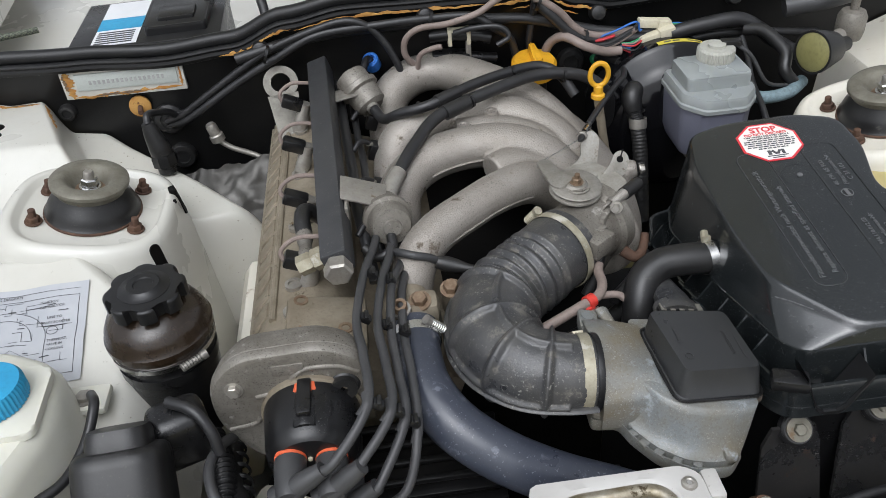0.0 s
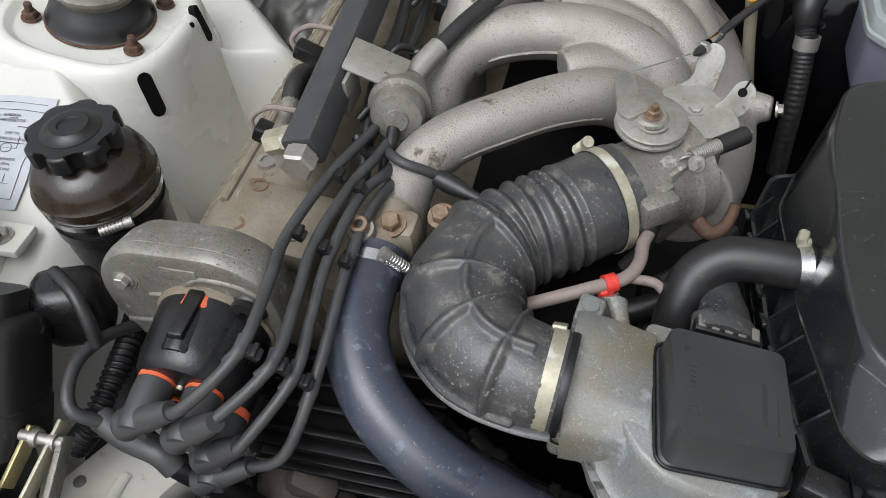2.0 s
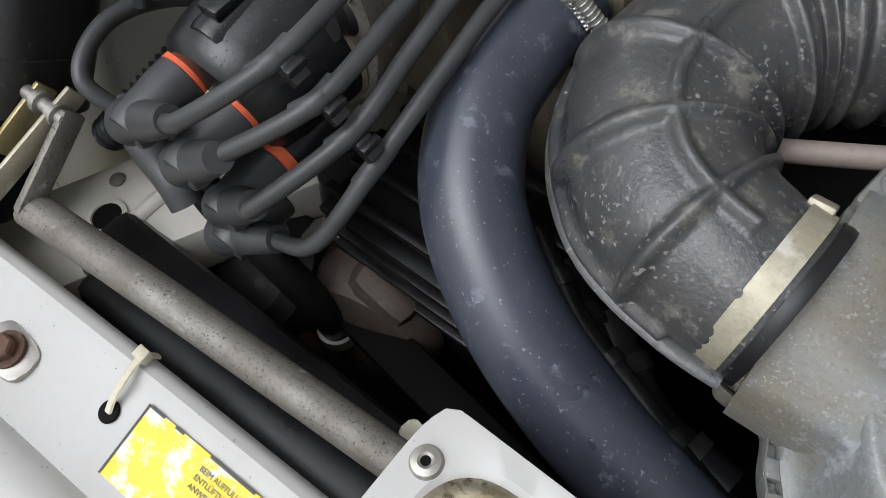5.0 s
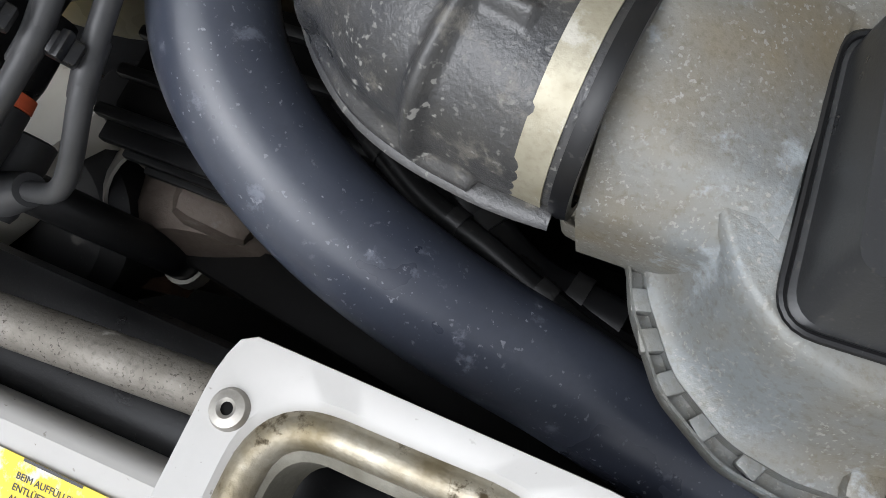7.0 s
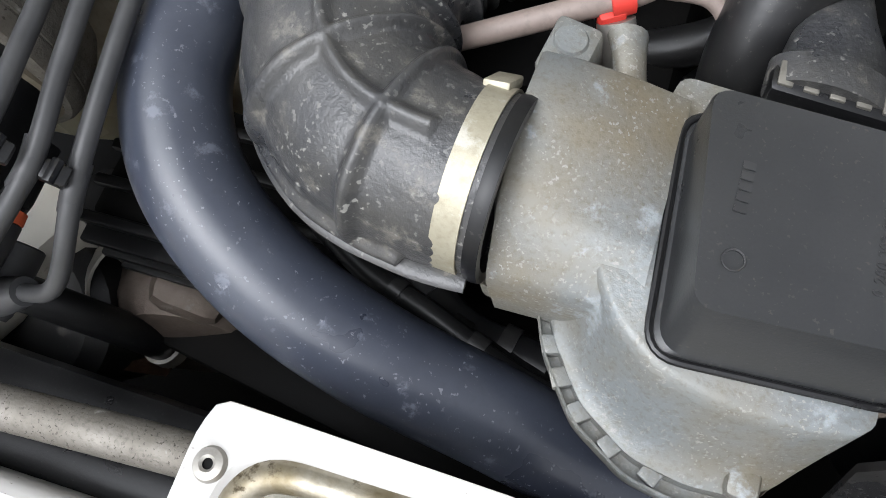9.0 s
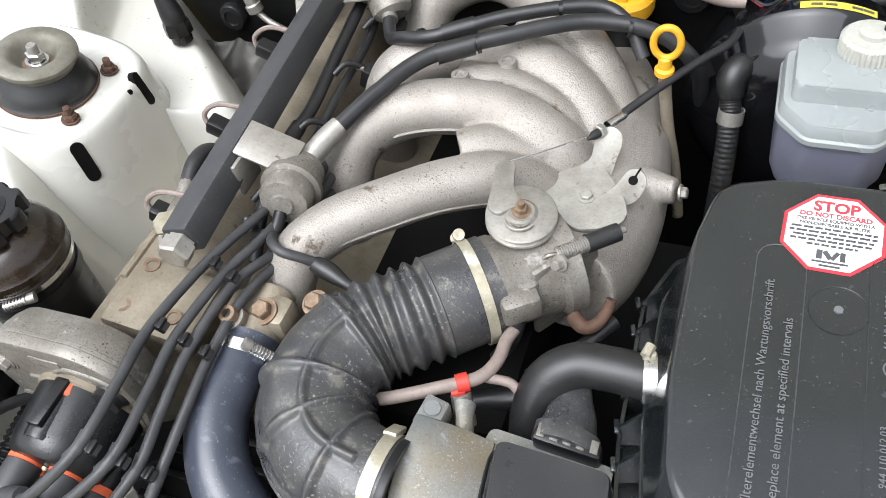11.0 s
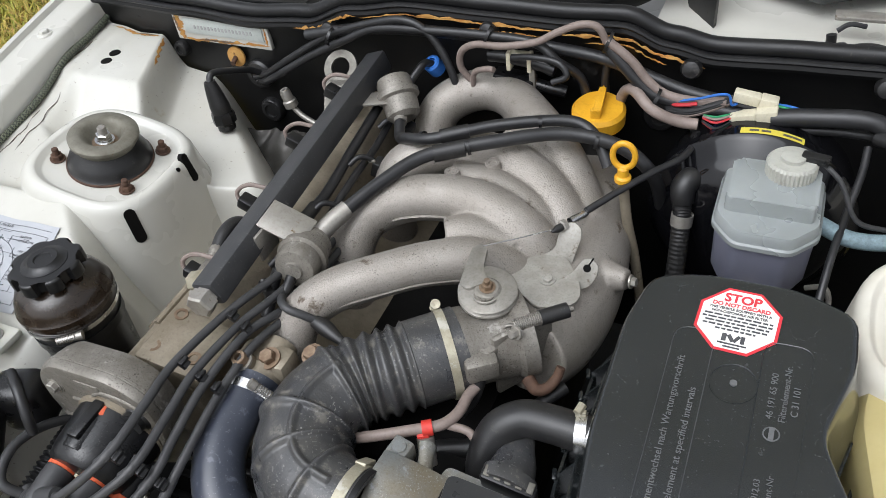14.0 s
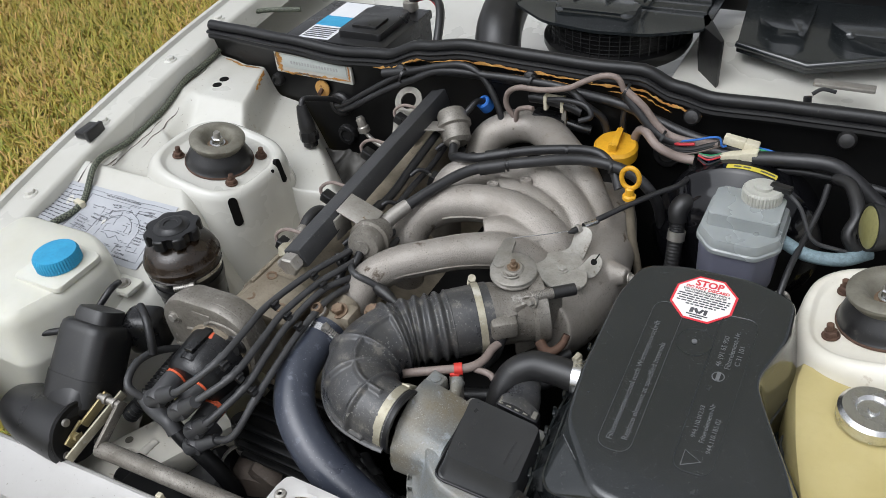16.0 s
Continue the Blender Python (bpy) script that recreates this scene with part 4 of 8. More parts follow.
part("spare_tower", lathe([(0.0150, 0.0), (0.0148, 0.018), (0.0138, 0.046), (0.0126, 0.049), (0.0100, 0.049), (0.0090, 0.040), (0, 0.039)], at(q, AX), 28), PLASTIC, cap)
part("tower_key", box(q + SZ * 0.0150 + AX * 0.021, (0.0135, 0.042, 0.007), 0.0022), PLASTIC, cap)
part("seal_ring", lathe([(0.0146, 0.002), (0.0160, 0.003), (0.0162, 0.011), (0.0156, 0.012), (0.0142, 0.013)], at(q, AX), 30), ORANGE, cap, "orange rubber seal ring")
part("contact", lathe([(0.004, 0.041), (0.0075, 0.042), (0.004, 0.046)], at(q, AX), 16), RUST, cap)
part("screw_dot", lathe([(0, 0.003), (0.0022, 0.002), (0.0024, 0)], at(CC + AX * 0.061 + SZ * 0.010, AX), 12), IVORY, cap, "white dot of paint")
# ignition leads: boot on the cap, tall turn, bundle over the cam housing
BUN = [[(-0.122, 0.432, 0.832), (-0.090, 0.468, 0.856), (-0.091, 0.525, 0.859), (-0.0960, 0.575, 0.857), (-0.087, 0.648, 0.853), (-0.073, 0.71, 0.846), (-0.066, 0.80, 0.82)],
       [(-0.106, 0.430, 0.818), (-0.071, 0.470, 0.841), (-0.072, 0.525, 0.846), (-0.0765, 0.577, 0.848), (-0.068, 0.645, 0.848), (-0.056, 0.71, 0.840), (-0.055, 0.86, 0.81)],
       [(-0.088, 0.430, 0.795), (-0.060, 0.474, 0.823), (-0.061, 0.520, 0.834), (-0.064, 0.570, 0.840), (-0.059, 0.640, 0.842), (-0.044, 0.72, 0.825), (-0.05, 0.92, 0.80)],
       [(-0.066, 0.438, 0.770), (-0.050, 0.474, 0.806), (-0.049, 0.525, 0.822), (-0.052, 0.575, 0.828), (-0.050, 0.635, 0.832), (-0.042, 0.70, 0.82), (-0.045, 0.80, 0.80)]]
leads = []
for k, (ti, path) in enumerate(zip((1, 2, 3, 3), BUN)):
    shift = Vector((0.0, 0.0, 0.0)) if k < 3 else Vector((-0.006, -0.004, -0.030))
    th = thing("ignition_lead", "grey-black rubber ignition lead with a right-angle boot", "ignition lead", tips[ti], "ignition leads")
    tip = tips[ti] + shift
    elbow = tip + AX * 0.029
    way = (Vector(path[0]) - elbow).normalized()
    bt = part("boot", lathe([(0.0132, -0.002), (0.0146, -0.001), (0.0144, 0.010), (0.0136, 0.018), (0.0126, 0.034), (0.0108, 0.038), (0, 0.038)], at(tip, AX), 24), LEAD, th)
    part("elbow", lathe([(0, -0.016), (0.0122, -0.015), (0.0126, -0.012), (0.0108, -0.005), (0.0100, 0.014), (0.0088, 0.028), (0.0082, 0.030), (0.0074, 0.038), (0, 0.038)], at(elbow, way), 22), LEAD, bt)
    pts = [tuple(elbow + way * 0.03)] + path
    ld = part("cable", tube(pts, 0.0046, 12, 10), LEAD, th)
    a, b = Vector(path[1]), Vector(path[2])
    part("sleeve", tube([a - (a - Vector(path[0])).normalized() * 0.012, a, a + (b - a).normalized() * 0.012], 0.0052, 12, 4), LEAD, th)
    leads.append(th)
th = thing("ignition_lead", "coil lead with a right-angle boot looping to the wing", "ignition lead", tips[4], "ignition leads")
c0 = tips[4] + AX * 0.035
part("boot", tube([c0 + Vector((0.012, -0.004, -0.012)), c0, c0 + Vector((-0.03, 0.006, 0.0)), c0 + Vector((-0.055, 0.015, 0.004))], 0.0105, 16, 6), LEAD, th)
part("cable", tube([c0 + Vector((-0.045, 0.012, 0.003)), (-0.228, 0.432, 0.792), (-0.240, 0.463, 0.800), (-0.236, 0.50, 0.79), (-0.225, 0.54, 0.76)], 0.0052, 12, 10), LEAD, th)
for q in ((-0.0815, 0.471, 0.852), (-0.065, 0.473, 0.836), (-0.052, 0.475, 0.817), (-0.0875, 0.578, 0.856), (-0.068, 0.575, 0.846), (-0.051, 0.573, 0.837), (-0.078, 0.648, 0.853), (-0.060, 0.642, 0.847)):
    bm = box(q, (0.011, 0.009, 0.007), 0.0012, Matrix.Rotation(radians(38), 4, "Y"))
    box(Vector(q) + Vector((0.002, 0, 0.004)), (0.004, 0.011, 0.004), 0.0008, None, bm)
    solo("lead_clip", bm, PLASTIC, "small black plastic separator clip between the ignition leads", "clip", "lead clips")

# fuel rail
fr_ = thing("fuel_rail", "black square-section fuel rail with a hex plug", "fuel rail", (-0.12, 0.87, 0.85))
a, b = Vector((-0.112, 0.657, 0.865)), Vector((-0.131, 1.108, 0.882))
d = (b - a)
yaw = Matrix.Rotation(math.atan2(-d.x, d.y), 4, "Z") @ Matrix.Rotation(math.atan2(d.z, d.y), 4, "X")
part("rail", box((a + b) / 2, (0.030, d.length, 0.030), 0.0035, yaw @ Matrix.Rotation(radians(-16), 4, "Y")), RAILP, fr_)
w = -d.normalized()
part("end_plug", lathe([(0, 0), (0.0125, 0), (0.0125, 0.004), (0.0155, 0.005), (0.0155, 0.018), (0.013, 0.020), (0, 0.020)], at(a + w * -0.001, w), 6), STEEL, fr_, "brassy hex plug", 25)
for i in range(4):
    q = a.lerp(b, (0.10, 0.36, 0.63, 0.88)[i])
    inj = part("injector", lathe([(0.006, -0.05), (0.010, -0.045), (0.010, -0.02), (0.008, -0.015), (0.008, 0.0), (0, 0.0)], at(q + Vector((-0.026, -0.01, -0.022)), (0.4, 0, 1)), 18), STEEL, fr_)
    part("plug", box(q + Vector((-0.045, -0.008, -0.020)), (0.03, 0.018, 0.016), 0.003, Matrix.Rotation(radians(25), 4, "Y")), PLASTIC, inj)
    part("wire_loop", tube([q + Vector((-0.016, 0.0, 0.004)), q + Vector((-0.042, -0.004, 0.008)), q + Vector((-0.060, -0.008, -0.004)), q + Vector((-0.056, -0.012, -0.020))], 0.0027, 8), PINKBROWN, inj, "faded brown wire loop")


lm_ = thing("injector_loom", "black injector wiring loom lying beside the fuel rail", "wiring loom", (-0.09, 0.9, 0.83))
part("trunk", tube([(-0.078, 0.690, 0.806), (-0.084, 0.735, 0.832), (-0.092, 0.80, 0.842), (-0.094, 0.87, 0.838), (-0.100, 0.95, 0.844), (-0.104, 1.02, 0.850), (-0.11, 1.10, 0.856)], 0.0068, 12, 10), WIRE, lm_)
part("second_cable", tube([(-0.064, 0.70, 0.800), (-0.070, 0.76, 0.822), (-0.078, 0.84, 0.826), (-0.080, 0.91, 0.832), (-0.086, 0.99, 0.828), (-0.09, 1.07, 0.84)], 0.0050, 12, 10), WIRE, lm_)
for k, y in enumerate((0.735, 0.83, 0.925, 1.01)):
    br_k = part("branch", tube([(-0.092, y, 0.840), (-0.082, y + 0.012, 0.846), (-0.070, y + 0.022, 0.836), (-0.062, y + 0.028, 0.815)], 0.0036, 10, 8), WIRE, lm_)
    part("connector", box((-0.064, y + 0.026, 0.822), (0.017, 0.020, 0.024), 0.003, Matrix.Rotation(radians(20), 4, "Y")), PLASTIC, lm_)
    part("latch_clip", box((-0.070, y + 0.020, 0.836), (0.010, 0.004, 0.004), 0.001), GRIMEAL, lm_)
part("tape", tube([(-0.0925, 0.80, 0.842), (-0.0938, 0.84, 0.840)], 0.0082, 12, 2), RUBBER, lm_)
for q in ((-0.160, 0.604, 0.822), (-0.112, 0.607, 0.815), (-0.158, 0.650, 0.8225)):
    part("cover_bolt", lathe([(0, 0.004), (0.0045, 0.004), (0.0045, 0.006), (0.0078, 0.006), (0.0085, 0.0), (0, 0)], at(q, (0.15, 0, 1)), 18), RUSTBR, cam_h)


def damper(name, c, axis, label):
    """A round fuel damper with a crimped rim, a bracket and a stub."""
    th = thing(name, label, "fuel damper", c, "fuel dampers")
    part("can", lathe([(0, 0.030), (0.010, 0.030), (0.011, 0.027), (0.022, 0.025), (0.0245, 0.020), (0.0245, 0.006), (0.029, 0.004), (0.029, -0.003), (0.0245, -0.006), (0.023, -0.028), (0.016, -0.034), (0, -0.034)],
                      at(c, axis), 36), DULLAL, th)
    return th


dB = damper("fuel_damper", Vector((-0.056, 0.752, 0.848)), (0.15, -0.85, 0.15), "dull metal fuel damper on a folded bracket beside the rail")
part("bracket", box((-0.080, 0.770, 0.876), (0.055, 0.040, 0.003), 0.001, Matrix.Rotation(radians(22), 4, "Y") @ Matrix.Rotation(radians(8), 4, "X")), STEEL, dB)
part("bracket_flange", box((-0.100, 0.752, 0.862), (0.004, 0.034, 0.035), 0.001), STEEL, dB)
part("outlet", tube([(-0.055, 0.785, 0.85), (-0.045, 0.810, 0.857), (-0.036, 0.826, 0.861)], 0.011, 14, 4), STEEL, dB)
part("drain_hook", tube([(-0.054, 0.722, 0.845), (-0.055, 0.706, 0.838), (-0.072, 0.702, 0.832), (-0.086, 0.712, 0.84)], 0.0058, 10), RUBBER, dB)
dA = damper("fuel_damper", Vector((-0.076, 1.048, 0.868)), (-0.45, 0.55, 0.55), "dull metal fuel pressure regulator at the rear of the rail")
part("bracket", box((-0.098, 1.030, 0.872), (0.045, 0.03, 0.003), 0.001, Matrix.Rotation(radians(20), 4, "Z")), STEEL, dA)
part("nipple", tube([(-0.066, 1.03, 0.856), (-0.058, 1.012, 0.852)], 0.009, 12, 2), STEEL, dA)

# intake manifold: four runners into a plenum
man = thing("intake_manifold", "rough grey sandcast aluminium intake manifold with curved runners", "intake manifold", (0.1, 0.9, 0.75))
RUN = [([(-0.040, 0.668, 0.70), (-0.041, 0.671, 0.775), (-0.032, 0.694, 0.818), (-0.006, 0.726, 0.834), (0.040, 0.762, 0.838), (0.082, 0.793, 0.837), (0.125, 0.820, 0.826), (0.165, 0.838, 0.795), (0.20, 0.85, 0.75)], 0.0245),
       ([(-0.042, 0.800, 0.70), (-0.043, 0.812, 0.78), (-0.036, 0.845, 0.822), (0.000, 0.878, 0.838), (0.058, 0.893, 0.844), (0.118, 0.888, 0.840), (0.168, 0.876, 0.812), (0.20, 0.87, 0.75)], 0.0280),
       ([(-0.042, 0.925, 0.70), (-0.043, 0.935, 0.78), (-0.030, 0.955, 0.825), (0.012, 0.976, 0.840), (0.072, 0.985, 0.844), (0.138, 0.962, 0.838), (0.188, 0.928, 0.808), (0.215, 0.90, 0.75)], 0.0285),
       ([(-0.042, 1.045, 0.70), (-0.043, 1.060, 0.78), (-0.034, 1.088, 0.828), (0.006, 1.116, 0.846), (0.055, 1.112, 0.850), (0.112, 1.062, 0.847), (0.168, 1.000, 0.832), (0.212, 0.94, 0.79), (0.22, 0.90, 0.75)], 0.0285)]
body = bmesh.new()
for r, ra in RUN:
    sweep(body, cr(r, 10), lambda s, w=ra: w + 0.0045 * max(0.0, s - 0.55) / 0.45, 26)
sweep(body, cr([(0.182, 1.065, 0.765), (0.198, 1.0, 0.766), (0.208, 0.93, 0.762), (0.212, 0.86, 0.758), (0.209, 0.80, 0.762), (0.200, 0.750, 0.775)], 10), lambda s: 0.034 + 0.027 * math.sin(math.pi * min(1.0, 0.12 + 0.72 * s)), 30)
# webs cast between the runners
sweep(body, cr([(0.080, 0.838, 0.838), (0.105, 0.850, 0.838), (0.150, 0.857, 0.820)], 6), 0.021, 16)
sweep(body, cr([(0.050, 0.936, 0.838), (0.100, 0.930, 0.840), (0.150, 0.912, 0.830), (0.180, 0.90, 0.80)], 6), 0.024, 16)
sweep(body, cr([(0.095, 1.030, 0.838), (0.140, 0.992, 0.838), (0.178, 0.962, 0.820)], 6), 0.026, 16)
sweep(body, cr([(0.235, 0.885, 0.785), (0.262, 0.872, 0.792), (0.280, 0.868, 0.795)], 4), lambda s: 0.020 - 0.008 * s, 14)
part("casting", fuse(body, 0.0028, 4), CASTAL, man, "", 60)
for (r, ra), (i0, i1) in zip(RUN[:2], ((26, -22), (30, -26))):
    seam = [q + Vector((0.006, -ra - 0.0005, -0.005)) for q in cr(r, 10)[i0:i1]]
    part("casting_seam", sweep(bmesh.new(), seam, 0.0016, 6), CASTAL, man)
for q in ((0.057, 0.917, 0.862), (0.098, 0.945, 0.862)):
    part("boss", lathe([(0.012, -0.02), (0.0095, 0.0), (0.0085, 0.004), (0.005, 0.004), (0.004, 0.002), (0, 0.002)], at(q), 18), CASTAL, man)
screw(man, (0.284, 0.866, 0.796), (1, -0.1, 0.2), 0.0055, 0.006, STEEL, "lug_bolt")

# throttle body with its cable wheel
tb = thing("throttle_unit", "grey aluminium throttle body with a round cable wheel", "throttle body", (0.17, 0.74, 0.78))
ta = Vector((0.80, 0.60, 0.02)).normalized()
tc = Vector((0.142, 0.712, 0.806))
part("barrel", lathe([(0.040, -0.012), (0.0425, 0.0), (0.0432, 0.004), (0.0432, 0.012), (0.041, 0.016), (0.042, 0.055), (0.047, 0.06), (0.047, 0.075), (0, 0.078)], at(tc, ta), 40), DULLAL, tb)
part("shaft_housing", lathe([(0.016, -0.05), (0.017, 0.018), (0.010, 0.02), (0.009, 0.036), (0, 0.036)], at((0.166, 0.744, 0.828)), 24), DULLAL, tb)
bm = bmesh.new()
sp = [Vector((0.166 + 0.0125 * math.cos(a), 0.744 + 0.0125 * math.sin(a), 0.842 + 0.0032 * a / (2 * math.pi))) for a in [0.4 * k for k in range(110)]]
part("return_spring", sweep(bm, sp, 0.0012, 6), STEEL, tb)
WA = Vector((0.06, -0.10, 1)).normalized()
WC = Vector((0.165, 0.751, 0.863))
wh = part("cable_wheel", lathe([(0, 0.004), (0.011, 0.004), (0.014, 0.0012), (0.0285, 0.0006), (0.030, -0.0005), (0.0285, -0.0022), (0.025, -0.004), (0.030, -0.0062), (0.0305, -0.0080), (0, -0.0085)], at(WC, WA), 56), WHEELST, tb)
screw(wh, WC + WA * 0.004, WA, 0.0058, 0.006, RUSTBR, "nut")
part("shaft_end", lathe([(0.0032, 0), (0.0032, 0.006), (0, 0.0065)], at(WC + WA * 0.009, WA), 12), RUSTBR, wh)
arm = rounded([(-0.0355, 0.051), (-0.028, 0.058), (-0.019, 0.052), (-0.013, 0.024), (0.0, 0.006), (-0.018, -0.010), (-0.0285, -0.003), (-0.0305, 0.012)][::-1], 0.006)
part("lever_arm", prism(arm, 0.0012, 0.0060, 0.0012, m=Matrix.Translation(WC) @ Matrix.Rotation(radians(-4), 4, "Y")), WHEELST, wh)


# ---- air intake side ----
bt = thing("intake_boot", "weathered black rubber intake elbow with ribs and bellows", "intake hose", (0.06, 0.6, 0.75))
CL = [(0.128, 0.5222, 0.7968), (0.098, 0.5246, 0.7995), (0.065, 0.5360, 0.8018), (0.0425, 0.565, 0.8035), (0.040, 0.606, 0.8045), (0.060, 0.642, 0.805), (0.090, 0.667, 0.806), (0.118, 0.691, 0.806), (0.146, 0.715, 0.806)]


def boot_r(s):
    r = 0.0368 + 0.0082 * min(1, s * 2.4)
    if 0.60 < s < 0.82:
        r += 0.0026 * math.cos((s - 0.60) / 0.22 * 2 * math.pi * 5.0) - 0.0012
    return r


line = cr(CL, 16)


def boot_frame(s):
    i = int(s * (len(line) - 1))
    t = (line[min(i + 1, len(line) - 1)] - line[max(i - 1, 0)]).normalized()
    side = t.cross(Vector((0, 0, 1))).normalized()
    return line[i], t, side, side.cross(t)


RIBS = [min(range(len(line)), key=lambda i: (line[i].xy - Vector(q)).length) / (len(line) - 1) for q in ((0.083, 0.530), (0.055, 0.548), (0.041, 0.580), (0.052, 0.630))]
LENGTH = sum((b - a).length for a, b in zip(line, line[1:]))


def boot_skin(s0, s1, rings, seg):
    """Moulded elbow wall: low blended ribs along and across it."""
    out = []
    for i in range(rings + 1):
        s = s0 + (s1 - s0) * i / rings
        f = s * (len(line) - 1)
        k = min(int(f), len(line) - 2)
        c0, t0, a0, u0 = boot_frame(k / (len(line) - 1) + 1e-6)
        c1, t1, a1, u1 = boot_frame((k + 1) / (len(line) - 1) + 1e-6)
        w = f - k
        c, sd, up = c0.lerp(c1, w), a0.lerp(a1, w).normalized(), u0.lerp(u1, w).normalized()
        ring = []
        for j in range(seg):
            a = 2 * math.pi * j / seg
            r = boot_r(s)
            if s < 0.61:
                h = 0.0
                for sr in RIBS:
                    h = max(h, math.exp(-abs((s - sr) * LENGTH / 0.0030) ** 2.6))
                if 0.11 < s < 0.595:
                    for ang in (88, 182, 300):
                        d = (math.degrees(a) - ang - 6 * math.sin(s * 9) + 180) % 360 - 180
                        h = max(h, math.exp(-abs(radians(d) * r / 0.0030) ** 2.6))
                r += 0.0050 * h + 0.0006 * noise.noise(Vector((a * 3, s * 18, 2)))
            ring.append(c + sd * (r * math.cos(a)) + up * (r * math.sin(a)))
        out.append(ring)
    return loft(out, caps=False)


part("elbow", boot_skin(0.0, 0.60, 150, 150), BOOT, bt, "", 80)
part("bellows", boot_skin(0.60, 0.87, 110, 72), BOOT, bt, "", 80)
part("collar", boot_skin(0.87, 1.0, 20, 60), BOOT, bt, "", 80)
flange_pts = []
for k in range(34):
    c, t, sd, up = boot_frame(0.02 + 0.50 * k / 33)
    r = boot_r(0.02 + 0.50 * k / 33) + 0.002
    flange_pts.append(c + sd * (r * math.cos(radians(192))) + up * (r * math.sin(radians(192))))
part("mould_flange", sweep(bmesh.new(), flange_pts, 0.0055, 10, True, 0.45), BOOT, bt)
part("end_lip", lathe([(0.034, -0.003), (0.0388, -0.003), (0.0394, 0.0), (0.0388, 0.003), (0.034, 0.003)], at((0.1265, 0.5223, 0.7970), (1, -0.07, -0.09)), 48), SEAL, bt)
ac = clamp("hose_clamp", (0.1155, 0.5232, 0.7980), (1, -0.07, -0.09), 0.0378, 0.0108, "tarnished metal band clamp on the intake boot", None, BRASSY)
part("strap_end", box((0.1175, 0.557, 0.8180), (0.011, 0.022, 0.005), 0.001, Matrix.Rotation(radians(-48), 4, "X")), BRASSY, ac)
clamp("hose_clamp", (0.1345, 0.7045, 0.806), (0.80, 0.62, 0.0), 0.0462, 0.009, "tarnished metal band clamp at the throttle body", (-0.5, 0.65, 0.6), BRASSY)

# air flow meter
afm = thing("air_flow_meter", "corroded grey alloy air flow meter with a black lid", "air flow meter", (0.21, 0.51, 0.72))
NECK = [(0.4870, 0.752), (0.4868, 0.786), (0.4900, 0.792), (0.5085, 0.809), (0.514, 0.8125), (0.545, 0.8235), (0.552, 0.824), (0.574, 0.819), (0.577, 0.815), (0.577, 0.752)]
neck = lambda x, dz: [Vector((x, y, z - 0.0375 + 0.2 * x - dz * max(0.0, (z - 0.80) / 0.024))) for y, z in NECK]
part("inlet_neck", loft([neck(0.1285, 0.001), neck(0.1300, 0.0), neck(0.146, 0.003), neck(0.166, 0.012), neck(0.188, 0.026)]), AFMAL, afm, "", 40)
TOPO = rounded([(0.126, 0.512), (0.162, 0.516), (0.170, 0.500), (0.181, 0.484), (0.198, 0.471), (0.222, 0.466), (0.250, 0.466), (0.275, 0.47), (0.275, 0.590), (0.182, 0.590), (0.178, 0.572), (0.125, 0.575)], 0.006, 4)
RIMO = rounded([(0.119, 0.492), (0.146, 0.492), (0.153, 0.474), (0.172, 0.449), (0.198, 0.434), (0.222, 0.431), (0.240, 0.434), (0.253, 0.447), (0.256, 0.595), (0.182, 0.595), (0.178, 0.578), (0.121, 0.580)], 0.006, 4)
U, L = [Vector((*q, 0)) for q in TOPO], [Vector((*q, 0)) for q in RIMO]
lv = lambda P, z: [Vector((q.x, q.y, z)) for q in P]
mixr = lambda f, z: [Vector((u.x + (l.x - u.x) * f, u.y + (l.y - u.y) * f, z)) for u, l in zip(U, L)]
part("casting", loft([mixr(0.45, 0.728), mixr(0.96, 0.7325), mixr(1.0, 0.7355), mixr(1.0, 0.7478), mixr(0.985, 0.7488), mixr(0.955, 0.7486), mixr(0.94, 0.7425), mixr(0.79, 0.7425), mixr(0.765, 0.7500), mixr(0.70, 0.7512), mixr(0.58, 0.7535), mixr(0.45, 0.760), mixr(0.30, 0.770), mixr(0.12, 0.787), mixr(0.04, 0.7935), mixr(-0.05, 0.795)]), AFMAL, afm, "", 50)
for q in ((0.157, 0.4775), (0.164, 0.4655), (0.175, 0.4545), (0.190, 0.4455), (0.208, 0.440)):
    a = math.atan2(0.505 - q[1], 0.24 - q[0])
    part("flange_web", box((q[0], q[1], 0.7455), (0.0090, 0.0085, 0.0062), 0.001, Matrix.Rotation(a, 4, "Z")), AFMAL, afm)
part("corner_pillar", box((0.242, 0.4475, 0.752), (0.014, 0.016, 0.012), 0.004), AFMAL, afm)
part("mark", lathe([(0, 0.0008), (0.0012, 0.0006), (0.0014, 0)], at((0.183, 0.519, 0.795)), 10), DARK, afm)
part("lug", box((0.137, 0.582, 0.792), (0.020, 0.028, 0.022), 0.003, Matrix.Rotation(radians(-8), 4, "Z")), AFMAL, afm)
part("lug_pad", lathe([(0, 0.0012), (0.0065, 0.0012), (0.0072, 0)], at((0.137, 0.585, 0.8032)), 24), AFMAL, afm)
part("lug", tube([(0.1635, 0.574, 0.786), (0.1605, 0.588, 0.792), (0.1565, 0.602, 0.7925)], lambda s: 0.0088 - 0.0018 * math.sin(3.1 * s), 14, 6), AFMAL, afm)
cb = rounded([(0.1935, 0.472), (0.286, 0.481), (0.280, 0.576), (0.1865, 0.573)], 0.013, 6)
ct = rounded([(0.2035, 0.484), (0.2825, 0.4915), (0.2770, 0.572), (0.1935, 0.5695)], 0.009, 6)
